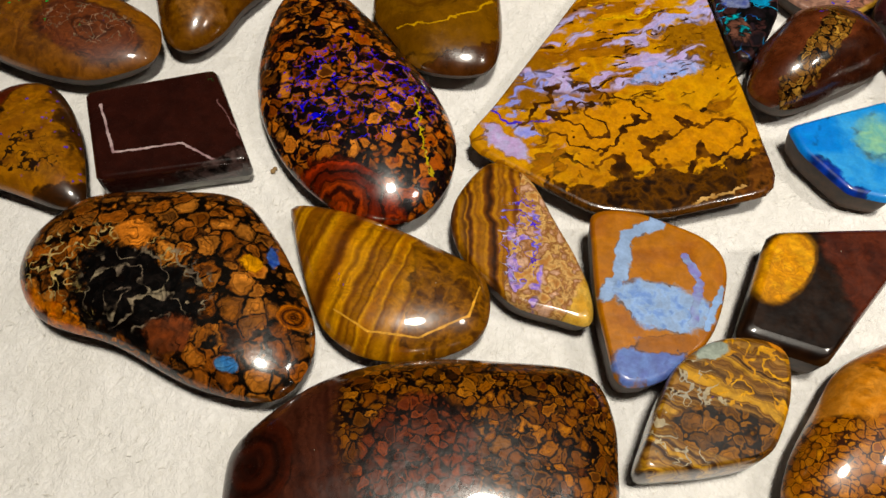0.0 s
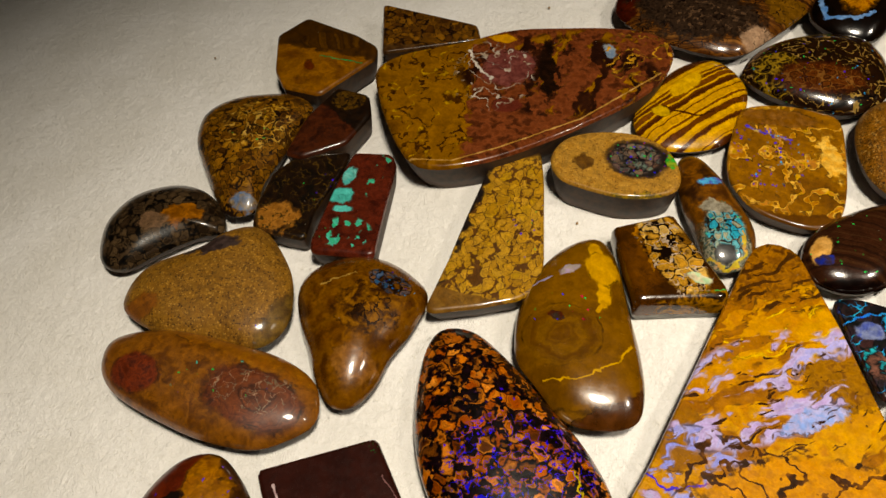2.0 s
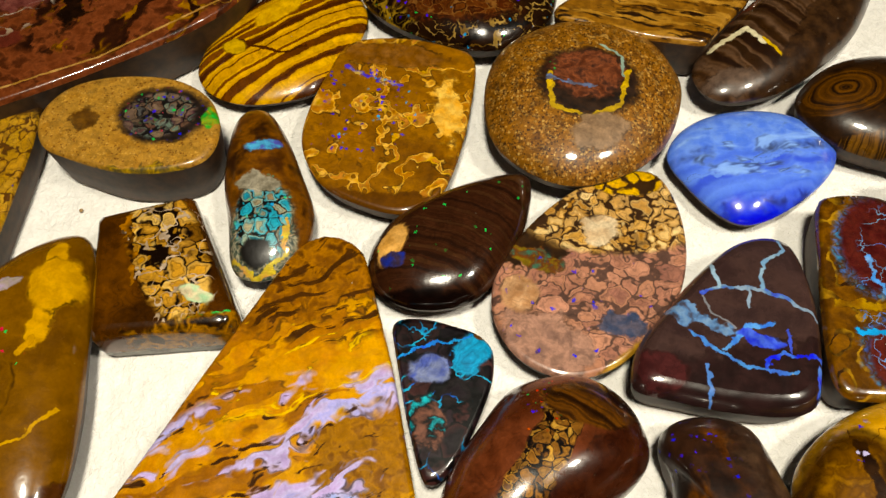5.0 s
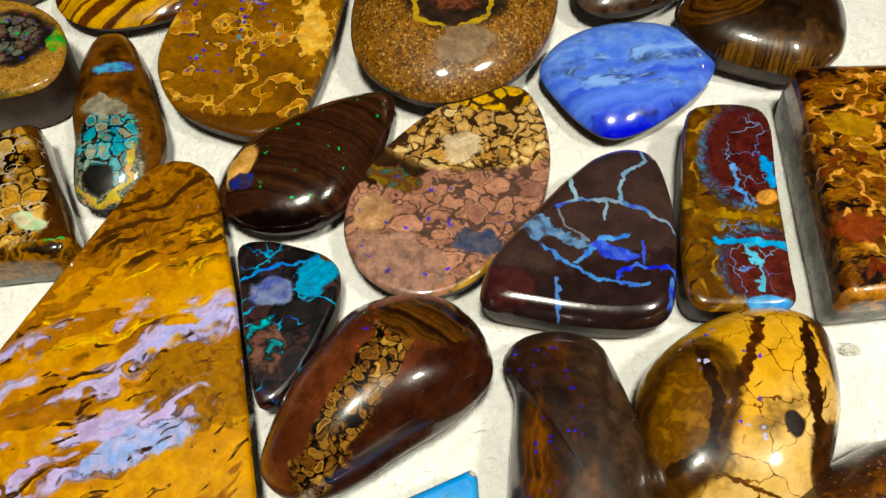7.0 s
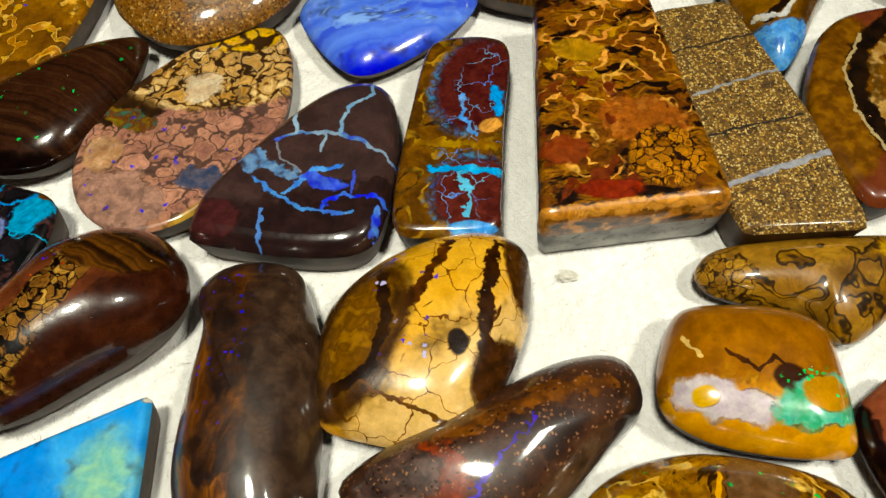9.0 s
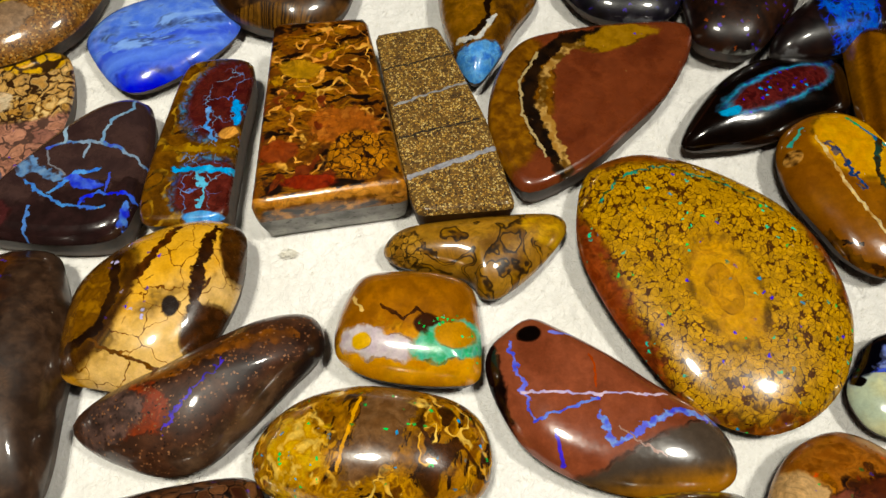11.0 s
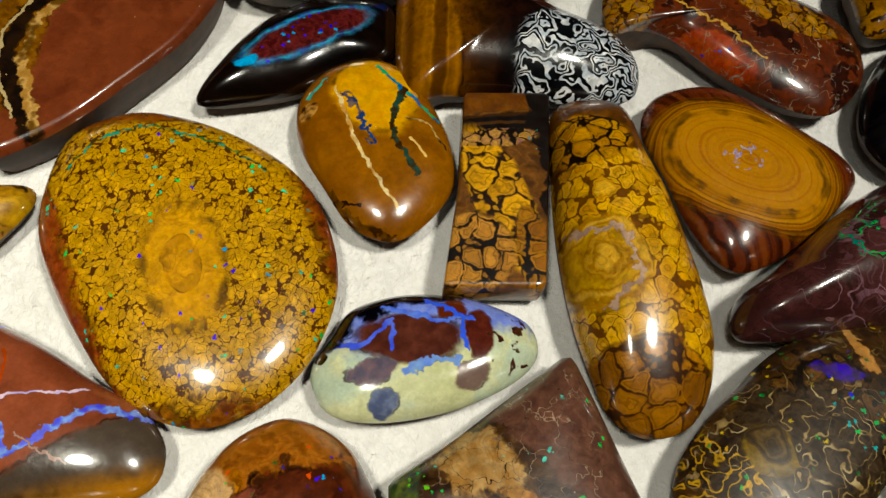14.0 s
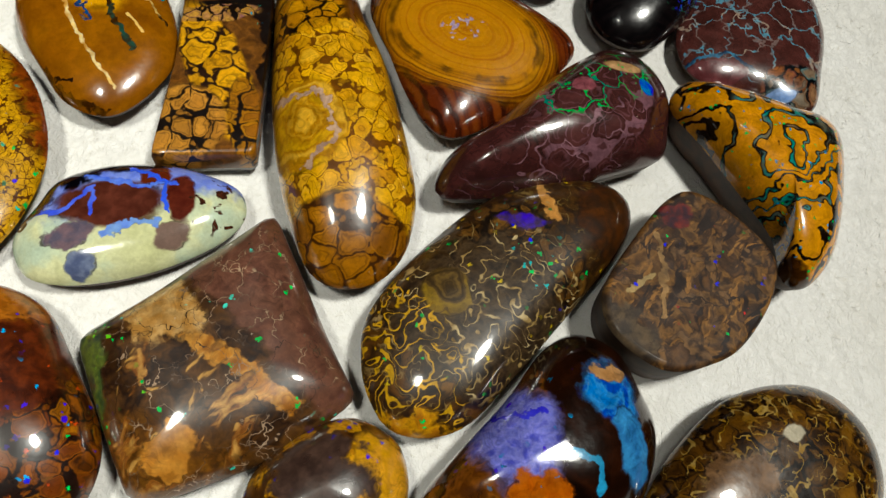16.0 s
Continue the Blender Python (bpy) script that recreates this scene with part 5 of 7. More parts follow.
opal("pink_leaf_opal", "flat oval opal in dusky pink and gold cells",
     (52.3, 59.2), [(-0.7, 13.3), (-4.9, 9.9), (-9.4, 4.4), (-12.3, -1.6), (-12.5, -7.2), (-10.5, -11.6), (-7.1, -14.3), (-2.6, -15.2), (2.4, -13.2), (6.7, -8.7), (10.3, -3.2), (11.8, 3.5), (11.2, 10.5), (8.7, 15.6), (4.3, 15.7)], 4, "slab", [
         base(["#6a4a40","#8a6658","#5a3e36"],.25),
         cells(.5,.17,["#8a6458","#a88070","#96705e","#7a5850"],"#54403a",1.3,None,1.0,(20, 1.4)),
         half((-0.2, 2.4),105,["#2a1a0c","#3a2610"],1.0,.4),
         cells(.5,.3,["#b08a4c","#c8a878","#8a6428","#dcc498"],"#3a2614",1.6,((3.8, 8.7),(13,6.5),8)),
         patch((-6.1, -11.2),(6,4),["#80665c","#927468","#725a52"],-20,.8),
         cells(.3,.14,["#b08a30","#c89c2a"],"#3a260e",.8,((4.4, 13.9),(5,2.4))),
         patch((0.7, 5.5),(2.2,2.4),["#b09a80","#c8b8a0"],0,.7),
         patch((-9.3, -4.5),(2.6,2.6),["#8a6a50","#a88a70"],0,.4),
         patch((-7.0, 0.5),(3.4,1.6),["#6a5a1c","#5a3418","#3a5a4a"],-15,.8),
         flecks(.8,.16,["VI","#5a40a0","BL"],((-0.5, -5.7),(12,8))),
         half((6.8, -8.5),-48,["#8a6a2a","#a88a48"],.2),
         patch((2.8, -8.2),(2.8,1.8),["#3a4458","#54505c"],-10,1)], edge=.6, gloss=.16)

opal("teardrop_opal", "dark chocolate teardrop opal with fine stripes",
     (34.3, 62.2), [(-10.5, -5.0), (-8.8, -8.5), (-4.4, -10.3), (0.9, -9.7), (4.6, -7.2), (7.2, -2.6), (9.1, 2.6), (9.9, 8.1), (9.1, 11.4), (4.7, 10.7), (-1.6, 7.7), (-7.5, 3.3), (-10.2, -1.2)], 6.5, "low", [
         base(["#1e0d09","#2c140d","#180a07"],.2),
         rings((-6.0, -19.7),(10,10),["#2c1a12","#3c2418","#341e14","#402a1c"],0,1.1,.3),
         patch((-7.5, -2.3),(1.6,3.2),["#b08850","#c8a068"],-18,.4),
         patch((-7.2, -4.8),(1.4,1.2),["#2a3a78","#3a3040"],0,.5),
         half((-1.5, -8.5),-85,["#120806","#1c0e0a"],.3),
         flecks(1.0,.05,["GN"])], gloss=.09)

opal("blue_plain_opal", "plain cornflower blue oval opal",
     (74.8, 79.0), [(-9.6, -4.9), (-5.8, -9.5), (-2.3, -11.0), (2.1, -9.2), (7.6, -4.8), (11.3, 0.2), (11.7, 4.8), (8.2, 7.9), (2.9, 9.4), (-3.4, 8.6), (-9.0, 5.2), (-11.8, -0.1)], 5, "low", [
         bands(108,5,["#4a66b8","#6a8cd0","#5474c0","#7a98d4"],1.2),
         half((-1.2, 0.2),100,["#5c80c8","#7494cc"],.6,2),
         half((4.0, -7.3),-75,["#2438b8","#2c48c4"],.6,2),
         line([(-11.6, -4.1), (-5.1, -4.4), (4.8, 0.4)],.6,["#6a8ac8"],.5),
         streaks(18,12,3,.56,["#7c9cd4","#8aaad8"],((0.0, 2.0),(11,7)),1.5,.08)], gloss=.1, cloud=.12, grain=.1)

opal("ringed_nut_opal", "round sandy opal nut with a dark hollow core",
     (51.1, 87.7), [(-12.7, -8.9), (-7.2, -14.6), (-0.8, -16.4), (6.2, -13.6), (11.3, -8.5), (14.0, -0.8), (14.0, 5.2), (10.0, 12.7), (3.0, 16.0), (-4.8, 14.4), (-11.6, 9.2), (-14.1, 1.4)], 9, "low", [
         base(["#6a4614","#8a6224","#7a521a"],.4),
         flecks(1.5,.8,["#b08850","#c8a468","#5a3a12"],None,.5,True),
         flecks(2.2,.7,["#4a2e0e","#a8783a"],None,.5,True),
         blots(.9,.6,["#b08c54","#4a2c0c"],.5),
         patch((0.4, -0.9),(7.2,6.4),["#24160c","#3a2412"],0,.3),
         patch((0.4, 0.4),(5.4,4.6),["#5a3220","#7a4a34","#44261a"],0,.5),
         line([(-5.1, 0.1), (-4.7, -5.7), (0.4, -7.8), (4.6, -5.1), (6.0, 1.4)],.9,["#b08c10","#c8a018"],.3),
         line([(-5.2, -0.6), (-1.8, -1.7), (1.1, -2.1)],.8,["#6a7a98","#5a5a68"],.6),
         line([(2.1, 6.6), (5.3, 4.1), (5.3, 0.1)],.6,["#8a9a90"],.3),
         flecks(1.2,.2,["GN"],((-4.7, 1.4),(1,2))),
         patch((1.6, -9.6),(4,2.6),["#7a6450","#8e7660"],20,.6)], gloss=.22, grain=.4)

opal("gold_swirl_opal", "flat amber opal with cream and gold swirls",
     (23.7, 83.0), [(-10.5, 7.9), (-12.2, -0.4), (-11.8, -6.8), (-8.0, -13.1), (-2.1, -16.2), (3.7, -17.2), (8.0, -14.3), (10.2, -7.7), (11.4, 2.5), (11.4, 12.1), (7.3, 14.7), (-0.3, 16.1), (-8.0, 14.5)], 4.2, "slab", [
         base(["#6e4a12","#7e5614","#64420e"],.12),
         contours(.075,6.2,.26,["#3e2608","#4a2e0c"],3.2),
         contours(.075,6.2,.19,["#c8983c","#d8b060","#b08428"],3.2),
         contours(.075,6.2,.05,["#8a5c18","#a8763a"],3.2),
         patch((8.2, 1.0),(2.2,6.4),["#d0a048","#dcb868"],8,1.0),
         patch((-1.0, 12.0),(8,2.6),["#6a4618","#74522a"],-5,.5),
         line([(-7.8, 9.1), (-4.5, 7.2), (0.8, 5.5)],.8,["#4a3ab0","#5a58a0","#a08850"],.6),
         flecks(.9,.25,["BL","CY","VI"],((-4.4, 0.7),(9,9))),
         half((-0.1, -14.1),-90,["#5a3a0e"],.6)], edge=.6, gloss=.15)

opal("hollow_bar_opal", "slim brown opal with a turquoise hollow",
     (8.2, 68.0), [(-6.0, 1.9), (-3.9, -4.9), (-1.8, -11.8), (1.1, -13.6), (5.2, -12.3), (7.4, -8.4), (7.4, -2.9), (4.4, 3.8), (1.0, 10.4), (-2.5, 14.7), (-5.7, 14.5), (-6.9, 10.5)], 6.5, "low", [
         base(["#4a2c0e","#6a4414","#341e0a"],.3),
         patch((1.7, -8.0),(4.4,8),["#2a3a34","#8a8474","#24403a","#b09a80"],8,.5),
         cells(.6,.2,["#2a7a88","#30a0b0","#8a8a78","#6a4a30"],"#141410",.9,((1.5, -5.8),(3.6,6.2),10)),
         flecks(.9,.35,["CY","TQ","#30b080"],((1.1, -5.9),(4,7))),
         patch((1.4, -10.7),(2,2),["#16100c"],0,.4),
         patch((-0.8, 6.2),(2.4,1.2),["#6ab0d0","#58a0c0","#5a60a0"],10,.6),
         patch((-0.3, -0.3),(3,1.6),["#8a8478","#6a6458"],0,.8),
         line([(-1.3, -11.4), (1.6, -13.7), (5.1, -10.9), (4.8, -5.6)],.8,["#b0a040","#c89a60"],.5)], gloss=.16)

opal("cell_bar_opal", "brown bar opal inlaid with cream cells on a grey base",
     (-1.6, 53.6), [(-7.6, -1.9), (-5.4, -10.0), (10.9, -7.5), (11.4, -5.3), (1.5, 11.6), (-10.0, 7.2)], 7, "slab", [
         base(["#3a2208","#4c2e0c","#5a380e"],.15),
         cells(.42,.2,["#b88c3c","#c89c4c","#5a3c14","#d8b878","#9a6c24"],"#1c1008",1.0,((1.1, 2.2),(4.4,11),28)),
         veins(.3,.02,["#a8988a","#8a7a6a"],1.4,((1.1, 2.2),(5,12),28)),
         line([(-5.7, 7.0), (-3.6, 1.9), (-2.1, -2.1)],1.2,["#8a5c1c","#2a180a"],.9),
         patch((5.9, -3.5),(2.2,1),["#c8b8a0","#a8c0a0"],-30,.5),
         line([(4.9, -7.4), (7.4, -6.1), (10.1, -5.6)],.6,["#20a050","#30b868"],.5),
         half((6.6, -6.3),-70,["#24160a","#8a6014","#2a1a0c"],.5)], corner=.8, edge=1.6, back=2.4, gloss=.1)

opal("teapot_opal", "pear shaped honey opal with a yellow flash",
     (-16.1, 38.1), [(-3.8, 18.6), (-9.0, 11.7), (-11.6, 2.2), (-11.1, -6.3), (-7.1, -11.6), (-1.9, -17.2), (4.6, -18.2), (9.9, -16.4), (11.3, -11.3), (10.5, -3.5), (8.2, 5.9), (6.0, 15.5), (2.4, 21.0)], 8, "low", [
         base(["#5c3e0a","#6e4c0e","#64440c"],.12),
         half((-3.1, -16.0),-90,["#6a4c1c","#7a5a2c"],.5,1.5),
         line([(1.3, 17.4), (3.7, 10.9), (3.5, 4.5)],3.2,["#a87a0a","#b88810"],.3),
         patch((3.1, 12.2),(3,4),["#a87a0a","#b8880e"],20,.4),
         line([(3.5, 4.5), (2.6, 2.5)],1.0,["#a87a0a"],.2),
         patch((-2.9, 11.5),(2,1),["#9a8ca0","#8a8078"],30,.7),
         line([(-9.3, 8.1), (-6.4, 9.7)],.6,["#8a8498"],.4),
         line([(-5.9, -10.9), (0.2, -10.7), (6.5, -7.0), (8.6, -3.3)],.5,["#b08414","#a0760e"],.4),
         rings((-3.3, -2.5),(6,5),["#5c3e0a","#6a4a10","#583a0a"],0,3.4,.9,((-3.3, -2.5),(7,6))),
         patch((-4.6, 1.0),(1.4,1),["#4a2010","#3a3028"],0,.6),
         flecks(1.0,.1,["GN","#c03060","BL"],((-2.6, 1.3),(6,5))),
         half((4.1, -15.0),-60,["#44280e","#54341a"],.5)], gloss=.11, cloud=.3)

opal("crackle_wedge_opal", "long amber wedge opal covered in fine crackle",
     (-33.0, 58.1), [(-6.8, 4.6), (-9.3, -8.2), (-11.9, -18.8), (-10.7, -19.6), (-2.5, -17.7), (5.1, -15.2), (9.1, -11.8), (9.1, -4.7), (8.3, 5.1), (7.5, 14.7), (6.2, 22.6), (-3.3, 20.4)], 5.5, "slab", [
         cells(.58,.15,["#a8802c","#b8903c","#966e24","#c09a44"],"#5a3c14",1.2,None,1.0,(80, 1.5)),
         half((-8.0, -3.6),165,["#2a1a0a","#1c1008"],1.3,.8),
         half((2.1, 19.8),95,["#3a280e","#5a3e14"],1.2,1),
         flecks(1.1,.1,["VI","BL","GN"],((5.4, 1.8),(4,9))),
         half((3.4, -16.3),-100,["#6a4c1c","#7a5c2c"],.3)], edge=.7, corner=1.0, gloss=.2, grain=.35)

opal("eye_stone_opal", "sandy oval opal with a dark fiery eye",
     (-11.3, 75.8), [(-11.1, -4.6), (-6.6, -6.7), (0.7, -8.5), (7.5, -8.0), (12.1, -5.4), (12.5, 0.1), (9.4, 5.6), (3.3, 8.6), (-5.2, 8.4), (-11.1, 5.6), (-13.2, 0.3)], 8, "slab", [
         base(["#9a7434","#ac8644","#a07c3c"],.4),
         flecks(1.8,.8,["#c8a05c","#7a5420","#b88e48"],None,.5,True),
         patch((-6.5, 0.0),(2,2.2),["#5a3c10","#6a4a18"],0,.8),
         patch((4.2, 1.4),(6.4,5),["#1e1410","#2e2018"],-5,.3),
         cells(.6,.2,["#5a3c34","#7a6a58","#4a2c3c","#6a7a70","#3a2c28"],"#18100e",.9,((3.7, 1.4),(5,4.2))),
         flecks(1.0,.3,["VI","BL","GN","#c0506a"],((4.2, 1.4),(6,5))),
         patch((10.9, 1.2),(1.2,2),["#20a840","#a8842a"],0,.6),
         half((5.4, -7.4),-85,["#5a4a10","#a88418","#4a4430"],.8)], edge=.7, gloss=.22, grain=.4)

opal("great_brown_opal", "large flat brown opal with red and amber swirls",
     (-34.0, 96.2), [(-26.1, -13.9), (-19.9, -23.5), (-13.9, -25.6), (-5.1, -23.4), (4.2, -18.7), (15.4, -11.3), (26.9, -2.1), (32.7, 5.7), (34.3, 14.6), (30.1, 19.4), (21.6, 20.7), (9.6, 20.1), (-2.3, 18.6), (-13.3, 13.7), (-26.4, 8.8), (-31.9, 3.6), (-30.8, -2.6)], 9, "slab", [
         base(["#6a480e","#7a5412","#5e3e0c"],.12,2),
         contours(.09,8,.08,["#3a2208","#4a2e0c","#a07828"],3.2,((-19.0, -6.0),(15,19))),
         half((-9.6, -0.5),3,["#5e3420","#6e402a","#4a2818"],1.6,.8),
         streaks(72,10,4,.58,["#6a4810","#7e5816"],((16.0, 5.0),(21,14)),3.0),
         streaks(80,12,4.5,.56,["#3a2014","#2a160e"],((9.0, 4.0),(22,13)),3.0),
         patch((-1.8, 5.4),(6,6),["#5a3230","#6e4440"],10,.7),
         patch((7.0, 5.1),(1.8,10),["#1e120a","#2a180c"],5,.8),
         patch((-1.1, -6.7),(3,2),["#5a2c24"],0,.6),
         contours(.12,6.0,.035,["#a8a098","#8a7868"],2.6,((-5.0, 3.0),(9,11))),
         line([(-11.4, 10.5), (-9.5, 5.7), (-4.9, 1.3)],.9,["#b0a8a0","#c8c0b8"],.6),
         patch((20.3, 12.3),(1.4,2.4),["#6a7a8a","#8a8a88"],20,.7),
         patch((-4.1, 15.1),(3,1.4),["#b07c10"],0,.6),
         contours(.15,6.0,.10,["#c09440","#34200c"],2.4,((27.0, 11.0),(8,9))),
         line([(-20.2, -23.7), (-10.7, -23.5), (-1.3, -19.0), (14.9, -9.5), (31.5, 5.7)],.5,["#a8885a","#8a6a3a"],.1)], edge=.9, gloss=.12, cloud=.35)

opal("leaf_band_opal", "leaf shaped opal striped yellow and brown",
     (5.3, 98.8), [(-5.2, 10.1), (-10.3, 2.6), (-12.8, -5.1), (-11.0, -10.7), (-5.2, -13.8), (2.3, -12.9), (7.5, -9.5), (11.5, 0.8), (11.3, 8.6), (6.3, 14.9), (0.4, 14.5)], 5, "low", [
         bands(-48,3.0,["#4a280a","#5a340c","#b08010","#c89614","#6a400e"],.5,None,True),
         patch((-1.8, 4.6),(5,2.0),["#c89a0a","#b88a0c"],50,.3),
         line([(-7.9, -2.6), (0.6, -5.0), (3.8, -3.4)],.8,["#4a280a"],.4),
         patch((-7.2, -4.1),(2,1.4),["#b08a10"],-20,.4)], gloss=.12)

opal("keel_opal", "small keel shaped brown opal plate",
     (-58.4, 115.3), [(-8.0, -8.8), (14.9, -2.8), (13.4, 2.5), (-11.4, 9.2)], 7.5, "slab", [
         cells(.6,.16,["#5a3c16","#7e5a24","#44290f","#6a4a1c"],"#1c1008",1),
         half((4.6, 6.5),70,["#24140a","#34200e"],.8,.6),
         half((3.0, -5.2),-85,["#3a240e","#5a4228"],.2)], corner=.8, edge=.7)

opal("pentagon_opal", "five sided flat amber opal with a green line",
     (-81.7, 105.4), [(-5.9, -11.6), (3.4, -13.5), (13.8, -0.5), (13.7, 3.8), (7.6, 7.8), (-6.4, 13.5), (-12.3, 6.4), (-9.5, -5.9)], 7, "slab", [
         base(["#6e4610","#7e5416","#5e3a0c"],.15),
         half((-4.9, 6.1),80,["#24160a","#34200c"],.9,.6),
         half((-3.1, 1.9),80,["#3e280c","#4a300e"],.8,.8),
         line([(0.4, -0.5), (11.2, -2.4)],.4,["#208a50","#1c7040"],.4),
         bands(20,2,["#4a300c","#3a240a","#5a3c0e"],.8,((2.1, 4.8),(8,3))),
         patch((-1.3, -3.9),(2,2),["#5a2c10"],0,1)], corner=1.0, edge=.8)

opal("heart_crackle_opal", "brown crackled heart shaped opal",
     (-92.2, 78.8), [(-7.9, -8.0), (-1.9, -16.7), (2.1, -20.7), (7.2, -18.9), (7.2, -11.5), (9.1, -3.6), (10.5, 4.7), (12.2, 11.8), (5.7, 15.8), (-6.4, 13.8), (-12.9, 8.3), (-12.3, -0.2)], 7, "low", [
         cells(.62,.16,["#5a3a14","#8a6428","#6a4818","#3a240e","#96702c"],"#24150a",1.4),
         contours(.3,5,.07,["#a8843a","#c0a060"],2.0,((2.0, 3.0),(8,8))),
         flecks(1.0,.15,["#a88424","#b89a3a","GN"],((1.4, 2.0),(6,5))),
         patch((4.6, -17.9),(2.6,2),["#5a6a80","#7a6a54"],0,.7)])

opal("narrow_bar_opal", "narrow dark bar opal",
     (-73.5, 84.3), [(-4.2, -11.1), (4.6, -6.2), (8.4, 3.1), (6.6, 9.1), (-1.4, 11.2), (-6.4, 0.4), (-8.3, -10.3)], 6.5, "slab", [
         half((-2.4, -0.4),45,["#34200e","#44290f"],.6,.4),
         base(["#3a1c10","#4c2818","#2e160c"],.3),
         half((1.1, 1.5),55,["#1c120a","#2a1a0c"],.7,.4),
         cells(.8,.2,["#4a3414","#5c4418"],"#20150a",.7,((2.4, 6.8),(4,3)))], corner=1.0, edge=.9)

opal("dark_chip_opal", "dark chip opal with a tan corner",
     (-76.3, 64.7), [(-7.2, -9.9), (-1.6, -11.5), (4.7, -12.3), (4.8, -4.7), (8.0, 5.7), (8.9, 12.0), (-2.3, 10.3), (-6.9, 4.6), (-8.0, -5.1)], 5.5, "slab", [
         base(["#1c120a","#2a1b0e","#161009"],.3),
         patch((-2.6, -7.1),(4.4,4),["#7a5428","#8e6636"],15,.7),
         veins(.4,.02,["#4a3818"],1),
         flecks(1,.2,["VI","GN"],((4.1, 1.3),(4,4)))], corner=1.0, edge=.8)

opal("turquoise_bar_opal", "dark red bar opal spotted with turquoise",
     (-62.9, 62.1), [(-5.6, 4.9), (-7.4, -10.5), (-6.5, -12.8), (6.2, -12.7), (6.1, 11.8), (4.5, 14.5), (-3.7, 14.2)], 6, "slab", [
         base(["#4a2018","#58281e","#3e1a14"],.25),
         patch((-3.7, 1.9),(2.6,2.2),["#58a8a0","#4a9a90"],10,.5),
         patch((-3.2, 7.1),(1.4,2.4),["#70a8a0","#4a9a94"],-15,.6),
         patch((-2.7, -1.6),(2.2,1),["#60b0a8"],0,.4),
         blots(.45,.6,["#4a9a80","#3a8a70"],.8,((3.1, 9.1),(1.6,7),-12)),
         blots(.45,.54,["#58a898","#3a9a78"],.8,((-0.5, -7.5),(5,4))),
         flecks(1,.25,["#208a50"],((-6.3, -6.0),(2,4)))], corner=1.0, edge=1.0, gloss=.12)

opal("mottled_pebble_opal", "dark mottled oval opal pebble",
     (-104.8, 55.0), [(-7.9, -11.4), (-3.1, -12.2), (3.3, -7.0), (10.2, -2.3), (14.5, -0.5), (12.4, 5.0), (6.7, 9.7), (-0.3, 10.6), (-8.1, 7.0), (-11.5, 0.0), (-10.7, -6.9)], 7, "dome", [
         base(["#2a1f16","#3c2e22","#1c140e"],.3),
         cells(.5,.2,["#3a2c20","#5a4a38","#24190f"],"#14100b",1.1),
         patch((6.0, 0.7),(4.4,2.6),["#6a4214","#8a5c24"],20,.9),
         patch((0.8, -1.8),(3,2),["#5a4838","#6e5846"],10,.8)], gloss=.14)

opal("granular_opal", "sandy brown granular opal",
     (-86.1, 39.8), [(-14.6, -8.3), (-6.3, -11.1), (3.9, -11.2), (11.7, -11.5), (15.7, -6.9), (15.4, 0.1), (12.3, 7.2), (4.8, 15.2), (-2.1, 13.9), (-6.6, 9.4), (-16.2, 3.3), (-18.1, -4.4)], 8, "low", [
         base(["#7a5820","#8e6a2c","#846024"],.4),
         flecks(1.6,.8,["#5a3c12","#a88040","#b8904c"],None,.5,True),
         patch((-12.8, -6.5),(4,2.4),["#7a4a08","#8a560c"],20,.6),
         patch((-3.8, 8.6),(6,2.4),["#3a2c28","#544440"],15,1.1),
         flecks(1,.15,["VI","BL"],((12.0, -9.2),(5,3))),
         half((12.8, -5.2),-20,["#7a6028","#5a4218"],.8,1)], gloss=.28, grain=.45)

opal("red_pod_opal", "long russet opal pod with oval markings",
     (-81.2, 19.9), [(-19.8, -1.3), (-15.7, -4.3), (-8.0, -7.3), (1.3, -9.9), (10.7, -10.7), (16.1, -8.9), (21.0, -5.0), (20.6, 0.5), (17.5, 4.2), (11.4, 7.0), (3.4, 8.5), (-7.1, 10.1), (-15.8, 9.3), (-21.5, 6.6), (-21.8, 2.2)], 8, "low", [
         base(["#6a4214","#7e5420","#5a3610"],.3),
         patch((-12.9, -0.3),(5,3.6),["#5a2818","#6e3420","#4a2014"],-15,.3),
         patch((9.9, -2.5),(9.4,5.2),["#4e2816","#643620","#40200f"],-15,.35),
         rings((10.4, -2.5),(9,5),["#5a2e18","#6e4026","#4a2612"],-15,2.0,1.0,((10.4, -2.5),(8.6,4.6),-15)),
         half((-6.1, 7.2),75,["#7a4c0e","#8a5a12"],.4),
         veins(.5,.02,["#8a7060","#6a5a4a"],1.2,((9.6, -1.5),(8,4))),
         flecks(1.0,.15,["GN","TQ","VI"],((2.9, -0.0),(10,4)))], gloss=.22, grain=.35)

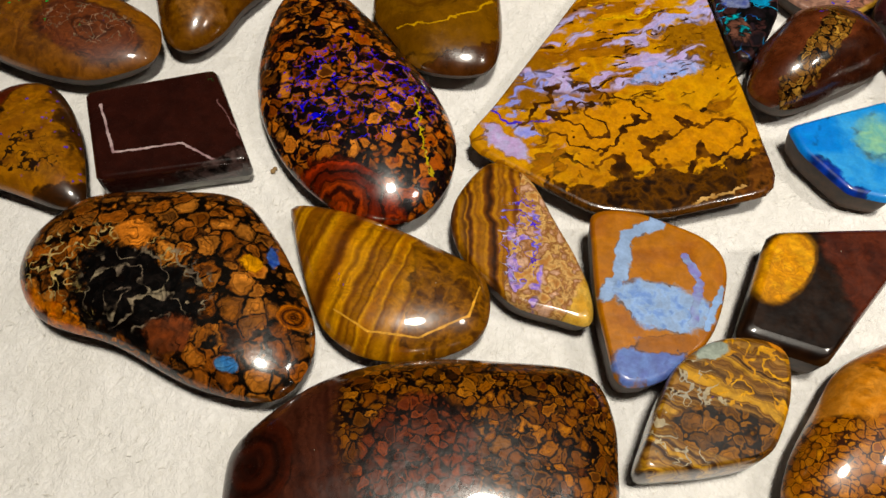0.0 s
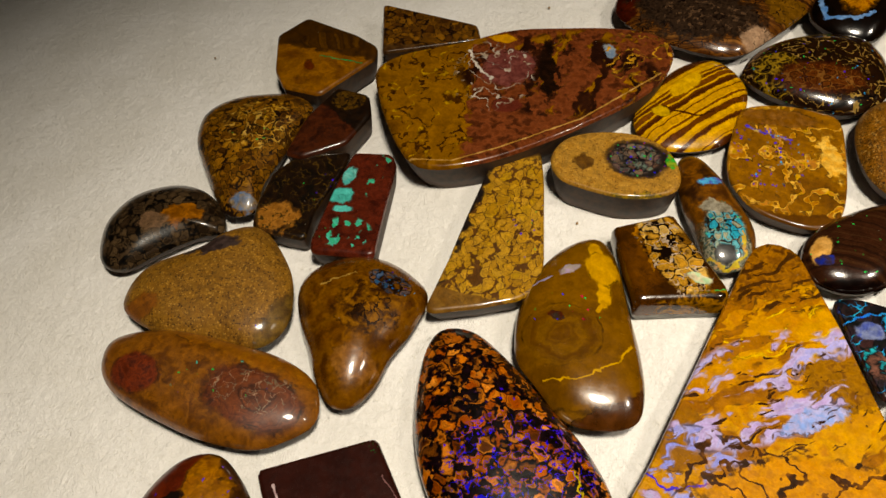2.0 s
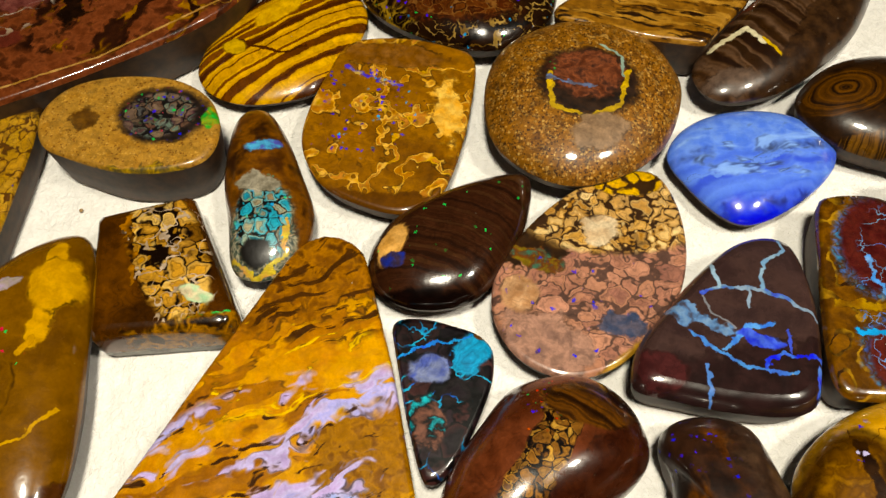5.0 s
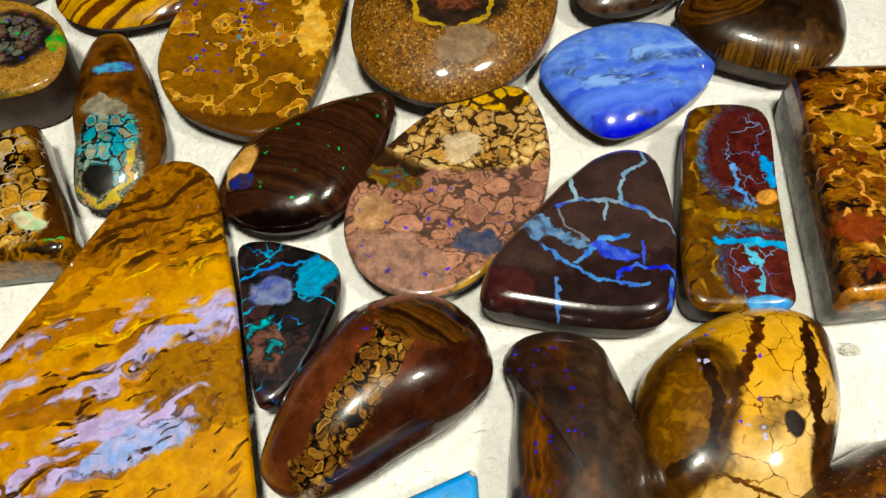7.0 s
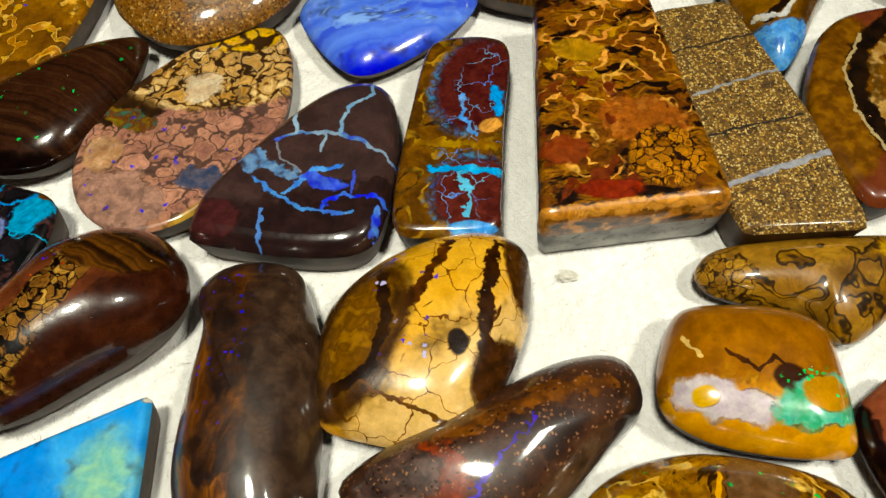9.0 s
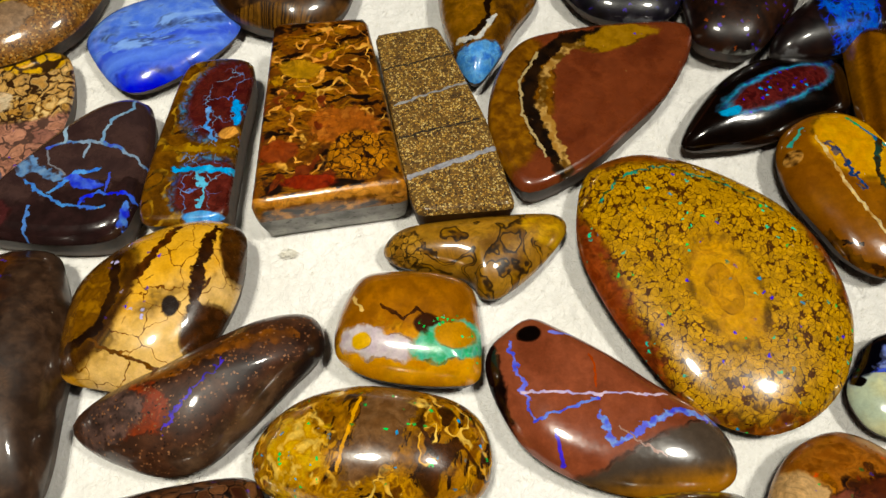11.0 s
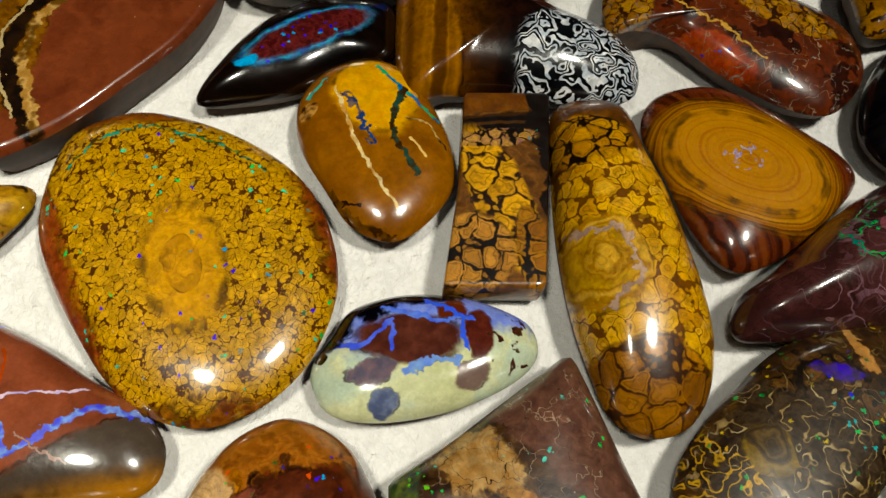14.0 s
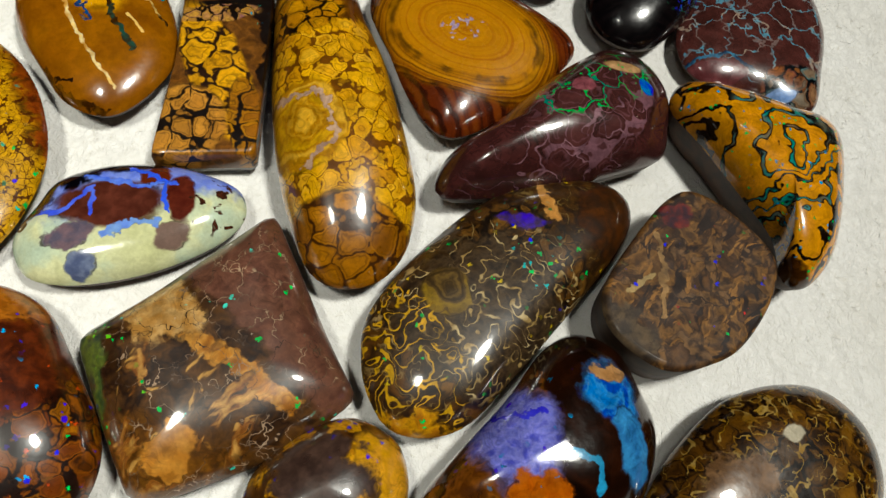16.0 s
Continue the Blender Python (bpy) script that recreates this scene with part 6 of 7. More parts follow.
opal("amber_heart_opal", "honey brown heart opal with blue specks",
     (-57.5, 36.5), [(-10.8, -1.4), (-7.9, -6.7), (-4.5, -13.5), (-0.8, -17.7), (3.1, -17.4), (6.2, -13.3), (8.0, -7.2), (10.9, -1.2), (12.6, 6.1), (9.2, 10.4), (2.4, 13.8), (-5.4, 13.3), (-11.2, 9.4), (-12.6, 4.4)], 9, "dome", [
         base(["#44280c","#5e3c12","#6c4818","#4c2e0e"],.2),
         patch((2.8, 0.3),(6,5),["#7a5620","#5e3e14","#3a220a"],0,1.0),
         veins(.45,.035,["#34200a","#2a180a"],1.2,((3.8, 0.4),(5,4))),
         cells(.7,.25,["#6a4414","#3a240e","#2a5a78","#7a5020"],"#24150a",.9,((5.6, 6.5),(4.4,2.4),-20)),
         flecks(1.2,.3,["BL","CY","#2a68a0"],((7.2, 6.7),(4,3))),
         patch((2.3, -10.7),(4,3),["#6a4824","#7e5a30"],0,.9),
         line([(-7.3, 4.3), (-1.1, 7.7)],.4,["#8a7040"],.4)], gloss=.12)

opal("rust_triangle_opal", "rust and ochre triangular opal",
     (-74.6, -3.8), [(-10.5, -5.2), (-5.6, -7.2), (2.5, -8.7), (10.4, -10.1), (13.6, -8.5), (12.1, -4.1), (8.5, 2.9), (4.3, 8.3), (-0.9, 11.8), (-6.5, 10.4), (-10.6, 5.2), (-12.4, -1.9)], 6, "low", [
         base(["#6a420c","#8a5c12","#7a4e10"],.25),
         half((-4.1, 6.1),160,["#4a1c10","#5c2616"],.8,.5),
         patch((-5.6, 2.4),(2.6,1.2),["#1c100a"],40,.5),
         half((2.4, 7.1),40,["#34200c","#4a2e10"],1.0,.8),
         veins(.4,.035,["#34200c","#24150a"],1.4,((1.1, -2.8),(8,4))),
         half((-1.7, -7.8),-110,["#2a1a10","#44301c"],.6,.4),
         flecks(1.0,.3,["VI","BL"],((4.6, 6.4),(2.4,4))),
         flecks(1,.1,["VI","#7a58c0"]),
         half((10.0, -6.9),-60,["#44280c","#34200c"],.6)], gloss=.16)

opal("fan_opal", "large fan shaped opal with fine wood grain",
     (12.9, 135.2), [(-21.5, -12.1), (-13.6, -17.1), (-3.7, -20.8), (3.4, -20.4), (10.4, -14.0), (17.7, -6.5), (22.9, 1.4), (26.5, 8.5), (23.4, 14.6), (12.9, 18.5), (-0.5, 17.9), (-13.7, 13.0), (-23.4, 3.2), (-25.5, -5.8)], 8, "low", [
         bands(80,1.6,["#4a2c16","#6e4a24","#3a2010","#7a5630"],1.0,None,False,.2),
         half((-16.4, 0.0),150,["#3a140c","#4c1c10"],.9,.6),
         patch((-6.0, -9.5),(15,8),["#2c2018","#3c2e24","#241a14"],-12,.8),
         blots(.8,.58,["#44362c","#5a4636"],.8,((-4.3, -10.8),(11,5),-12)),
         cells(.8,.2,["#4a3410","#5e441a"],"#241708",.7,((20.2, 7.6),(4.6,4))),
         patch((7.2, -16.4),(4.6,3.2),["#8a7260","#9c8470"],25,.5),
         patch((13.8, -6.2),(5,4),["#5a4014","#6a4c1c"],30,.8),
         veins(.3,.012,["#1c100a"],.8)], gloss=.1)

opal("spear_opal", "black spear shaped opal with an orange heart",
     (48.1, 142.1), [(-14.6, -15.7), (-9.4, -20.2), (-2.4, -20.7), (4.9, -11.0), (9.8, 0.7), (13.5, 13.3), (13.0, 22.2), (7.8, 24.4), (0.4, 16.1), (-5.4, 7.2), (-11.0, -2.2), (-15.6, -10.2)], 9, "low", [
         base(["#0e0907","#1c110a","#140c08"],.2),
         patch((-2.6, -6.8),(4.4,9.4),["#8a5814","#a06c24","#7a4a10"],-38,.5),
         patch((-0.5, 4.2),(3.6,6),["#7a5220","#8a6230"],-20,.5),
         patch((-3.1, -5.8),(2.4,1.8),["#5a1e10","#44160c"],10,.7),
         line([(-13.6, -10.1), (-12.6, -15.6), (-6.2, -16.7), (-2.6, -15.1)],1.2,["#5a80a8","#7a98b8"],.4)], gloss=.08)

opal("red_yellow_pebble_opal", "smooth pebble opal half red half yellow banded",
     (74.3, 144.5), [(-14.2, -11.7), (-7.6, -15.4), (1.9, -15.0), (10.0, -9.6), (15.3, 0.2), (15.1, 9.4), (8.7, 15.6), (-0.3, 15.7), (-10.3, 9.4), (-15.8, -2.2)], 9, "dome", [
         bands(70,1.8,["#8a6428","#a88444","#7a5420","#b89454"],1.0),
         half((2.3, -4.9),20,["#8a6420","#b08c44"],.6,1.5),
         patch((-9.8, -6.4),(6.4,5.4),["#6a2a10","#7e3816","#5c220e"],10,.25),
         rings((4.3, -6.7),(5,7),["#a87c28","#6a4410","#b88e3c"],0,1.2,.4,((5.5, -6.6),(4,7))),
         line([(-5.6, 1.7), (-5.9, -4.3)],.8,["#5a78a0"],.2),
         patch((-2.6, -12.6),(4,2),["#b8a880","#98a890"],10,.7)], gloss=.09)

opal("violet_chip_opal", "small brown opal with violet veins",
     (92.1, 135.0), [(-7.3, -8.6), (-2.4, -11.0), (5.3, -5.9), (8.0, 7.2), (2.7, 10.8), (-2.4, 8.6), (-7.1, 0.8)], 7, "low", [
         base(["#34200e","#4a2e12"],.3),
         cells(.5,.25,["#5a3a14","#7a5420","#44300f"],"#24140c",1),
         cracks(.5,.06,["VI","#4a38a0","BL"],1)])

opal("amber_corner_opal", "amber opal with brown veins",
     (96.9, 160.6), [(-6.3, -7.2), (-1.9, -14.0), (8.8, -6.1), (10.9, 11.7), (-5.6, 8.8), (-14.3, -2.8)], 7, "low", [
         base(["#5a3a0e","#7a5214"],.3),
         veins(.4,.04,["#34200a","#8a6420"],1.5)])

opal("dark_web_opal", "dark oval opal webbed with yellow lines",
     (33.0, 110.3), [(-15.3, -4.9), (-10.7, -8.5), (-3.0, -12.0), (4.5, -13.0), (11.3, -8.7), (14.3, -2.4), (14.1, 5.6), (10.5, 11.3), (2.3, 12.7), (-6.1, 10.5), (-13.2, 5.8), (-16.9, -1.1)], 7.5, "low", [
         base(["#24160c","#2e1c0e"],.3),
         veins(.42,.035,["#7a6438","#8a744a","#5a4420"],1.5),
         cells(.45,.3,["#1a100a","#241509"],"#7a6428",1.4,((-9.8, -3.2),(5,6))),
         patch((-1.0, -5.1),(9.6,4.6),["#34170c","#4a2814","#2a120a"],-3,.5),
         cells(.5,.1,["#44200f","#5a3418","#34180c"],"#6a4a2a",1.0,((-1.0, -5.1),(8.4,3.8),-3)),
         flecks(1.1,.12,["CY","VI","GN"]),
         line([(-9.8, -10.9), (-1.2, -13.3), (9.8, -8.2)],.8,["#140c08"],.3)], gloss=.09)

opal("flower_dark_opal", "slim dark opal with yellow blots",
     (74.0, 122.0), [(-10.0, -4.1), (-2.3, -5.3), (6.3, -6.5), (12.9, -3.3), (12.4, 0.8), (7.5, 4.9), (-0.2, 7.1), (-8.7, 4.9), (-14.4, -1.5)], 6.5, "low", [
         base(["#2a1a0c","#4a2e10","#3a220c"],.3),
         patch((-8.5, -1.1),(2.6,2),["#a88a10","#b89a1c"],20,.7),
         blots(.4,.57,["#7a5a44","#6a4a18","#8a7a6a"],1,None),
         flecks(1,.2,["GN"],((-14.1, -4.7),(2,1.4)))], gloss=.14)

opal("wood_bar_opal", "bar opal striped like wood",
     (62.4, 105.9), [(-15.0, -4.6), (-1.4, -8.1), (6.6, -9.0), (13.9, 1.0), (15.6, 4.2), (-4.2, 9.9), (-15.9, -2.5)], 7.5, "slab", [
         base(["#6a4a1c","#7a5824","#5e4018"],.2),
         streaks(-12,12,1.6,.52,["#a07c40","#8a6830"],None,1.2),
         streaks(-12,10,1.2,.58,["#3a240c","#2a180a"],None,1.2),
         blots(.6,.6,["#5a6470","#7a7468"],1.0,((2.2, 7.5),(9,2),-12)),
         flecks(1,.25,["GN","CY"],((-1.0, 8.1),(6,2))),
         line([(-4.6, 5.5), (10.8, 1.0)],.5,["#2a1a0a"],.4)], corner=1.0, edge=.8)

opal("shell_band_opal", "pinkish brown opal with a white and yellow seam",
     (83.8, 105.6), [(-14.9, -15.2), (-10.4, -16.6), (-3.0, -13.6), (4.4, -7.1), (10.7, 1.0), (15.7, 13.9), (10.9, 18.1), (4.4, 14.7), (-5.0, 5.5), (-11.9, -3.0), (-16.0, -10.2)], 7, "low", [
         bands(40,3,["#2a190e","#44301f","#5a4638","#34210f"],1.0),
         half((-3.3, 4.3),130,["#5a3020","#6a3e2c"],.8,.4),
         line([(-13.8, -8.1), (-8.3, -4.2), (-6.2, -7.0)],1.2,["#c8c0a8","#b0a890"],.4),
         line([(-6.1, -6.3), (-3.2, -9.9), (-2.2, -13.4)],.6,["#b08c14"],.2),
         patch((-10.8, -13.9),(4.4,2),["#4a3c34","#5c4c42"],10,.6),
         half((-2.7, -7.4),-30,["#2e1e12","#44301f"],.6)], gloss=.14)

opal("tan_eye_dark_opal", "dark opal with a tan eye and fibrous edge",
     (93.6, 88.3), [(-11.0, -3.9), (-7.4, -7.3), (-1.9, -9.5), (3.7, -10.2), (9.5, -5.8), (11.2, 2.7), (7.8, 8.2), (1.9, 10.3), (-4.8, 8.8), (-9.3, 5.2), (-12.0, 0.6)], 8, "low", [
         base(["#20130a","#34210f","#2a1a0c"],.3),
         patch((-6.3, 0.6),(4.2,2.6),["#6a4410","#7a5216"],20,.2),
         rings((-6.3, 0.6),(6,4),["#24150a","#5a3a10","#1c1008"],20,1.2,.2,((-6.0, 0.3),(6,4.2),20)),
         half((-3.1, -6.0),-85,["#3a2818","#5a4024"],1,.6),
         bands(-10,.7,["#2a1a0c","#6a4c20","#34220e"],.5,((-3.7, -9.0),(9,2.4)))], gloss=.14)

opal("blue_tip_opal", "amber opal with a pale blue tip",
     (124.8, 84.0), [(-4.4, -12.1), (-1.7, -16.4), (1.6, -12.2), (4.8, -5.7), (8.8, 1.9), (5.7, 10.0), (-2.2, 13.0), (-6.6, 7.6), (-6.9, -1.6)], 7, "low", [
         base(["#4a300c","#6a4812","#3a240a"],.2),
         patch((-2.9, -4.1),(4.6,6),["#6a4a14","#7c5820"],10,.2),
         line([(0.8, 2.1), (0.3, -6.7), (-2.9, -10.2)],1.2,["#24160a"],.3),
         half((-1.1, -10.8),-80,["#5a98d0","#78b0d8","#4a80c0"],.4,.3),
         line([(-4.2, -9.6), (-1.1, -10.2), (1.6, -5.5)],1.0,["#c8c0b0","#a8a8a8"],.4)], gloss=.12)

opal("night_opal", "dark grey opal with violet specks",
     (147.2, 88.0), [(-9.9, 3.7), (-7.5, -4.6), (-1.1, -7.9), (7.1, -6.8), (9.8, 1.8), (0.4, 9.0)], 6, "low", [
         base(["#14121a","#24202a","#1a1410"],.3),
         flecks(.8,.3,["VI","#4a3aa0","#2a3a80"]),
         half((-1.3, -7.9),-90,["#44444a","#5a5a5c"],.4)])

opal("violet_night_opal", "dark opal pebble with violet and rust specks",
     (164.1, 82.6), [(-8.1, -1.8), (-7.3, -8.3), (-0.4, -10.6), (5.0, -6.2), (10.5, 2.9), (2.8, 9.9), (-6.5, 7.4)], 8, "low", [
         base(["#1a100e","#2c1c16","#3a2418"],.3),
         flecks(.8,.3,["VI","#5a3ab0","#8a4a24"]),
         half((-2.8, -10.2),-85,["#5a5a58","#747470"],.4)])

opal("blue_fire_opal", "dark opal with a fan of blue fire",
     (179.1, 79.7), [(-10.0, -8.8), (-0.4, -7.3), (6.4, -3.2), (9.9, 8.4), (3.3, 9.9), (-3.9, 3.4), (-11.2, -5.2)], 7.5, "low", [
         base(["#160f12","#2a1a18"],.3),
         patch((0.3, -1.9),(4,6),["#2a68d0","#3a80d8","#101830"],0,.8),
         cracks(.7,.08,["#3a88d8","#2a50d0"],.8,((0.3, -1.9),(5,7))),
         half((-7.1, -8.9),-110,["#5a5a5c","#44403e"],.4)])

opal("russet_block_opal", "russet brown block opal with a sheen",
     (196.4, 81.5), [(-9.8, -6.8), (-2.6, -8.2), (3.8, -9.2), (9.3, -2.1), (10.8, 4.5), (4.4, 10.1), (-6.6, 6.3), (-11.7, -2.8)], 8, "low", [
         base(["#3a180e","#54281a","#2a140c"],.25),
         bands(30,2,["#3a180e","#643220","#2a140c"],1)])

opal("smoky_mosaic_opal", "smoky mosaic opal with yellow and red fire",
     (140.3, 2.4), [(-10.3, -4.2), (-3.2, -6.4), (4.9, -6.1), (9.4, -3.3), (10.8, 2.2), (10.5, 5.5), (7.3, 6.4), (1.4, 6.3), (-4.3, 5.0), (-9.3, 3.1), (-12.9, -0.2)], 8, "dome", [
         base(["#2a2014","#44341c","#1c140c","#5a4420"],.35),
         cells(.45,.18,["#3a2c18","#6a4c1c","#24190e","#5a5448","#4a3414"],"#18110a",1.3),
         patch((6.0, 1.2),(5,3),["#8a8478","#6a645a"],20,1.2),
         blots(.6,.6,["#8a7a1c","#a08a24","#6a5a14"],.9),
         patch((-7.4, 0.2),(3.4,2.6),["#a04814","#b8642a"],0,.7),
         flecks(1,.15,["#a8b020","GN","#c04818"])], gloss=.14)

opal("orange_bark_opal", "orange brown mossy opal with a tan cap",
     (162.8, 1.8), [(-3.7, -9.5), (1.1, -12.8), (6.4, -12.8), (9.8, -9.3), (10.8, -4.1), (8.3, 3.6), (5.6, 9.7), (0.4, 13.2), (-4.1, 12.5), (-7.9, 9.6), (-10.5, 5.0), (-11.6, -0.7)], 9, "dome", [
         base(["#4a240c","#6a3a10","#34180a","#8a5214"],.35),
         cells(.5,.2,["#5a2e10","#7a4814","#3a1c0c","#8a5a1c"],"#24120a",1.2),
         half((-1.0, 7.1),98,["#7a4c1e","#8e5e2a","#6a3e16"],.9,.4),
         patch((-8.7, 2.1),(4,7),["#a86c0c","#8a540c"],-10,.7),
         patch((-8.0, 5.4),(2.4,3.4),["#b89870","#c8a880"],-20,.5),
         patch((-3.4, 2.7),(2.4,3.4),["#5a2c24","#7a4a3c"],0,.4),
         patch((2.5, 2.8),(6,5),["#3e1c10","#5a2c18"],0,1.0),
         flecks(.9,.22,["GN","BL","VI","CY","#c05020"])], gloss=.14)

opal("bark_block_opal", "grey brown block opal crossed by a tan seam",
     (185.2, 3.2), [(-11.3, -5.2), (-9.1, -12.4), (-5.3, -12.7), (3.2, -10.9), (8.9, -8.5), (13.4, -5.9), (11.6, -0.5), (9.5, 7.3), (7.1, 16.2), (0.4, 12.1), (-6.7, 7.9), (-13.7, 4.3)], 8.5, "low", [
         base(["#3a2818","#523a22","#2a1a10","#46301a"],.25),
         half((1.4, 3.6),38,["#543a32","#62463c","#5a4036"],.6,.6),
         half((-4.5, -6.8),-120,["#5a3e18","#4a3014","#6e4c20"],1.0,1.4),
         line([(-5.6, 6.1), (-2.5, 2.4), (2.1, -1.7), (6.8, -6.1)],2.6,["#7a5220","#a07a44","#8a6028"],.6),
         patch((-4.5, 5.0),(4,3.4),["#8a6a40","#a08660"],-40,1.0),
         cracks(.28,.012,["#2a1a14","#8a7868"],1.4),
         streaks(40,7,2.4,.56,["#8a6434","#6a4420","#a08050"],((-5.0, -5.0),(9,7)),2.6),
         patch((-4.8, -8.8),(3,2),["#8a6230","#a07840"],0,1.2),
         half((-10.9, -3.7),175,["#3a4a2c","#5a6230","#3a4034"],.5,.4),
         flecks(1,.12,["GN","#70b030"],((-10.2, -2.7),(4,8))),
         flecks(.9,.05,["TQ","GN"])], corner=1.4, gloss=.16)

opal("gold_fleck_opal", "golden brown opal with blue flecks",
     (194.7, -10.9), [(-9.1, -3.4), (-1.9, -5.7), (5.2, -5.4), (7.5, -2.1), (7.8, 1.7), (6.6, 4.2), (3.5, 6.4), (0.0, 6.4), (-4.1, 4.8), (-7.6, 2.0)], 9, "dome", [
         base(["#34200e","#4a3018","#6a4a1c"],.35),
         blots(.4,.54,["#a87a1c","#b88c34","#8a5e14"],1.2,None,.03),
         patch((5.7, -0.1),(2.4,5),["#b88c3c","#a87c2a"],25,.4),
         patch((-0.6, 0.4),(5,4),["#3a2c28","#4a3a34"],0,1.0),
         flecks(.9,.2,["BL","VI","#3a38a0"])], gloss=.14)

opal("milky_blue_opal", "chocolate opal with milky blue windows",
     (218.0, -10.7), [(-15.1, -4.1), (-12.2, -6.7), (-4.0, -8.6), (4.9, -8.6), (9.2, -4.8), (11.2, 0.1), (10.6, 4.5), (9.2, 9.1), (5.3, 11.6), (1.0, 10.3), (-3.7, 6.0), (-9.5, 1.6), (-13.6, -1.6)], 10, "dome", [
         base(["#20110a","#30190e","#180d08"],.2),
         half((-1.8, 3.5),170,["#4a2c12","#6a4420","#34200e"],1.0,.5),
         patch((-4.8, 1.7),(4.2,5.2),["#6c74b4","#868ac4","#5860a8"],0,.6,.25),
         patch((5.8, 4.1),(3,3.4),["#2f78b0","#4a8cba","#24549a"],20,.6,.2),
         line([(-0.0, -1.2), (2.5, -2.7), (2.1, -5.3)],1.0,["#4a9ab8","#3a80a0"],.3),
         patch((6.6, -1.7),(1.8,4),["#3a6a90","#4a84a8"],0,.5),
         patch((-3.8, -4.8),(3,2.4),["#8a4a14","#a0602a"],0,.8),
         line([(-7.0, 3.5), (-1.9, 3.0)],.9,["#4048b8","#5058c0"],.7),
         flecks(.8,.15,["VI","CY"],((-5.2, 4.0),(8,8))),
         patch((5.8, 6.1),(2.4,1.2),["#8a6a4a","#a08060"],0,.8)], gloss=.08)

opal("brown_mosaic_opal", "brown mosaic opal with cream shards",
     (240.6, -17.0), [(-15.3, -2.2), (-12.6, -5.3), (-4.1, -7.9), (5.6, -8.0), (10.7, -5.5), (12.6, -1.7), (12.5, 3.2), (9.3, 7.5), (3.6, 9.0), (-3.0, 8.1), (-9.5, 4.3), (-13.9, 0.4)], 8, "low", [
         base(["#34220e","#4a3014","#24160a"],.3),
         cells(.42,.16,["#3a2610","#5e4218","#2a1a0c","#6e5020"],"#1c110a",1.4),
         veins(.45,.03,["#7a6024","#8a764c","#6a5020"],1.4),
         patch((1.7, 3.2),(1.4,1),["#b0a898"],0,.5),
         patch((-5.4, -0.2),(4,2.6),["#5a4430","#6e5640"],0,1)], gloss=.13)

opal("far_amber_opal", "amber opal with dark loops",
     (252.8, 69.9), [(-9.9, -8.4), (-4.5, -8.2), (1.3, -7.2), (6.8, -5.2), (11.5, 3.8), (5.9, 8.8), (-4.4, 6.6), (-9.2, 2.1), (-9.9, -2.4)], 8, "low", [
         base(["#7a5210","#9a6c18","#5a3a0c"],.2),
         veins(.3,.04,["#2a1808","#44280c"],1.6),
         patch((1.1, -3.3),(3,2),["#6a8a98","#8a9a90"],0,.6)], gloss=.13)

opal("speckled_opal", "brown speckled opal pebble",
     (89.5, 6.4), [(-6.4, -4.2), (3.4, -4.6), (9.6, -1.7), (8.5, 2.3), (6.1, 4.8), (-1.3, 4.1), (-7.2, 2.9), (-10.9, 1.6)], 7, "dome", [
         base(["#2a1a10","#44281a","#34200f"],.35),
         cells(.6,.2,["#44281a","#6a4a34","#34180f"],"#1c100a",1),
         flecks(.9,.15,["#8a4a2a","VI"])])

opal("blue_spark_opal", "small black opal with blue sparks",
     (106.0, 4.7), [(-3.8, -2.9), (4.1, -3.2), (6.0, 0.0), (3.7, 2.8), (-1.8, 3.5), (-6.3, 1.2)], 6, "low", [
         base(["#141218","#20202a"],.3),
         cracks(.7,.1,["#3a60c8","#7a8ab0"],.8),
         flecks(.9,.3,["BL","#8a98c8"])])


def velvet_pad():
    """A round dark red pad with a rolled edge."""
    bm = bmesh.new()
    prof = [(0.0, 9.0), (60, 9.0), (72, 8.6), (77, 7.0), (79, 4.5), (78, 2.0), (76, 0.0)]
    def rows_of(bm, lines):
        return [[bm.verts.new((r / 1000 * math.cos(a), r / 1000 * math.sin(a), (z + 0.3 * noise.noise(Vector((math.cos(a) * 4, math.sin(a) * 4, z)))) / 1000))
                 for a in [k / 96 * 2 * math.pi for k in range(96)]] for r, z in lines]

    def skin(bm, rows):
        for a, b in zip(rows, rows[1:]):
            for i in range(96):
                j = (i + 1) % 96
                bm.faces.new((a[i], b[i], b[j], a[j]))
        bmesh.ops.recalc_face_normals(bm, faces=bm.faces)

    rows = rows_of(bm, prof[1:3])
    top = bm.verts.new((0, 0, 0.009))
    for i in range(96):
        bm.faces.new((top, rows[0][i], rows[0][(i + 1) % 96]))
    skin(bm, rows)
    ob = link_mesh("velvet_pad", bm, TABLE)
    roll = bmesh.new()
    skin(roll, rows_of(roll, prof[2:]))
    link_mesh("rolled_edge", roll, TABLE, ob)
    ob.location = (-0.118, 0.222, 0)
    return tagged(ob, "round dark red velvet pad lying on the white cloth", "pad")


velvet_pad()


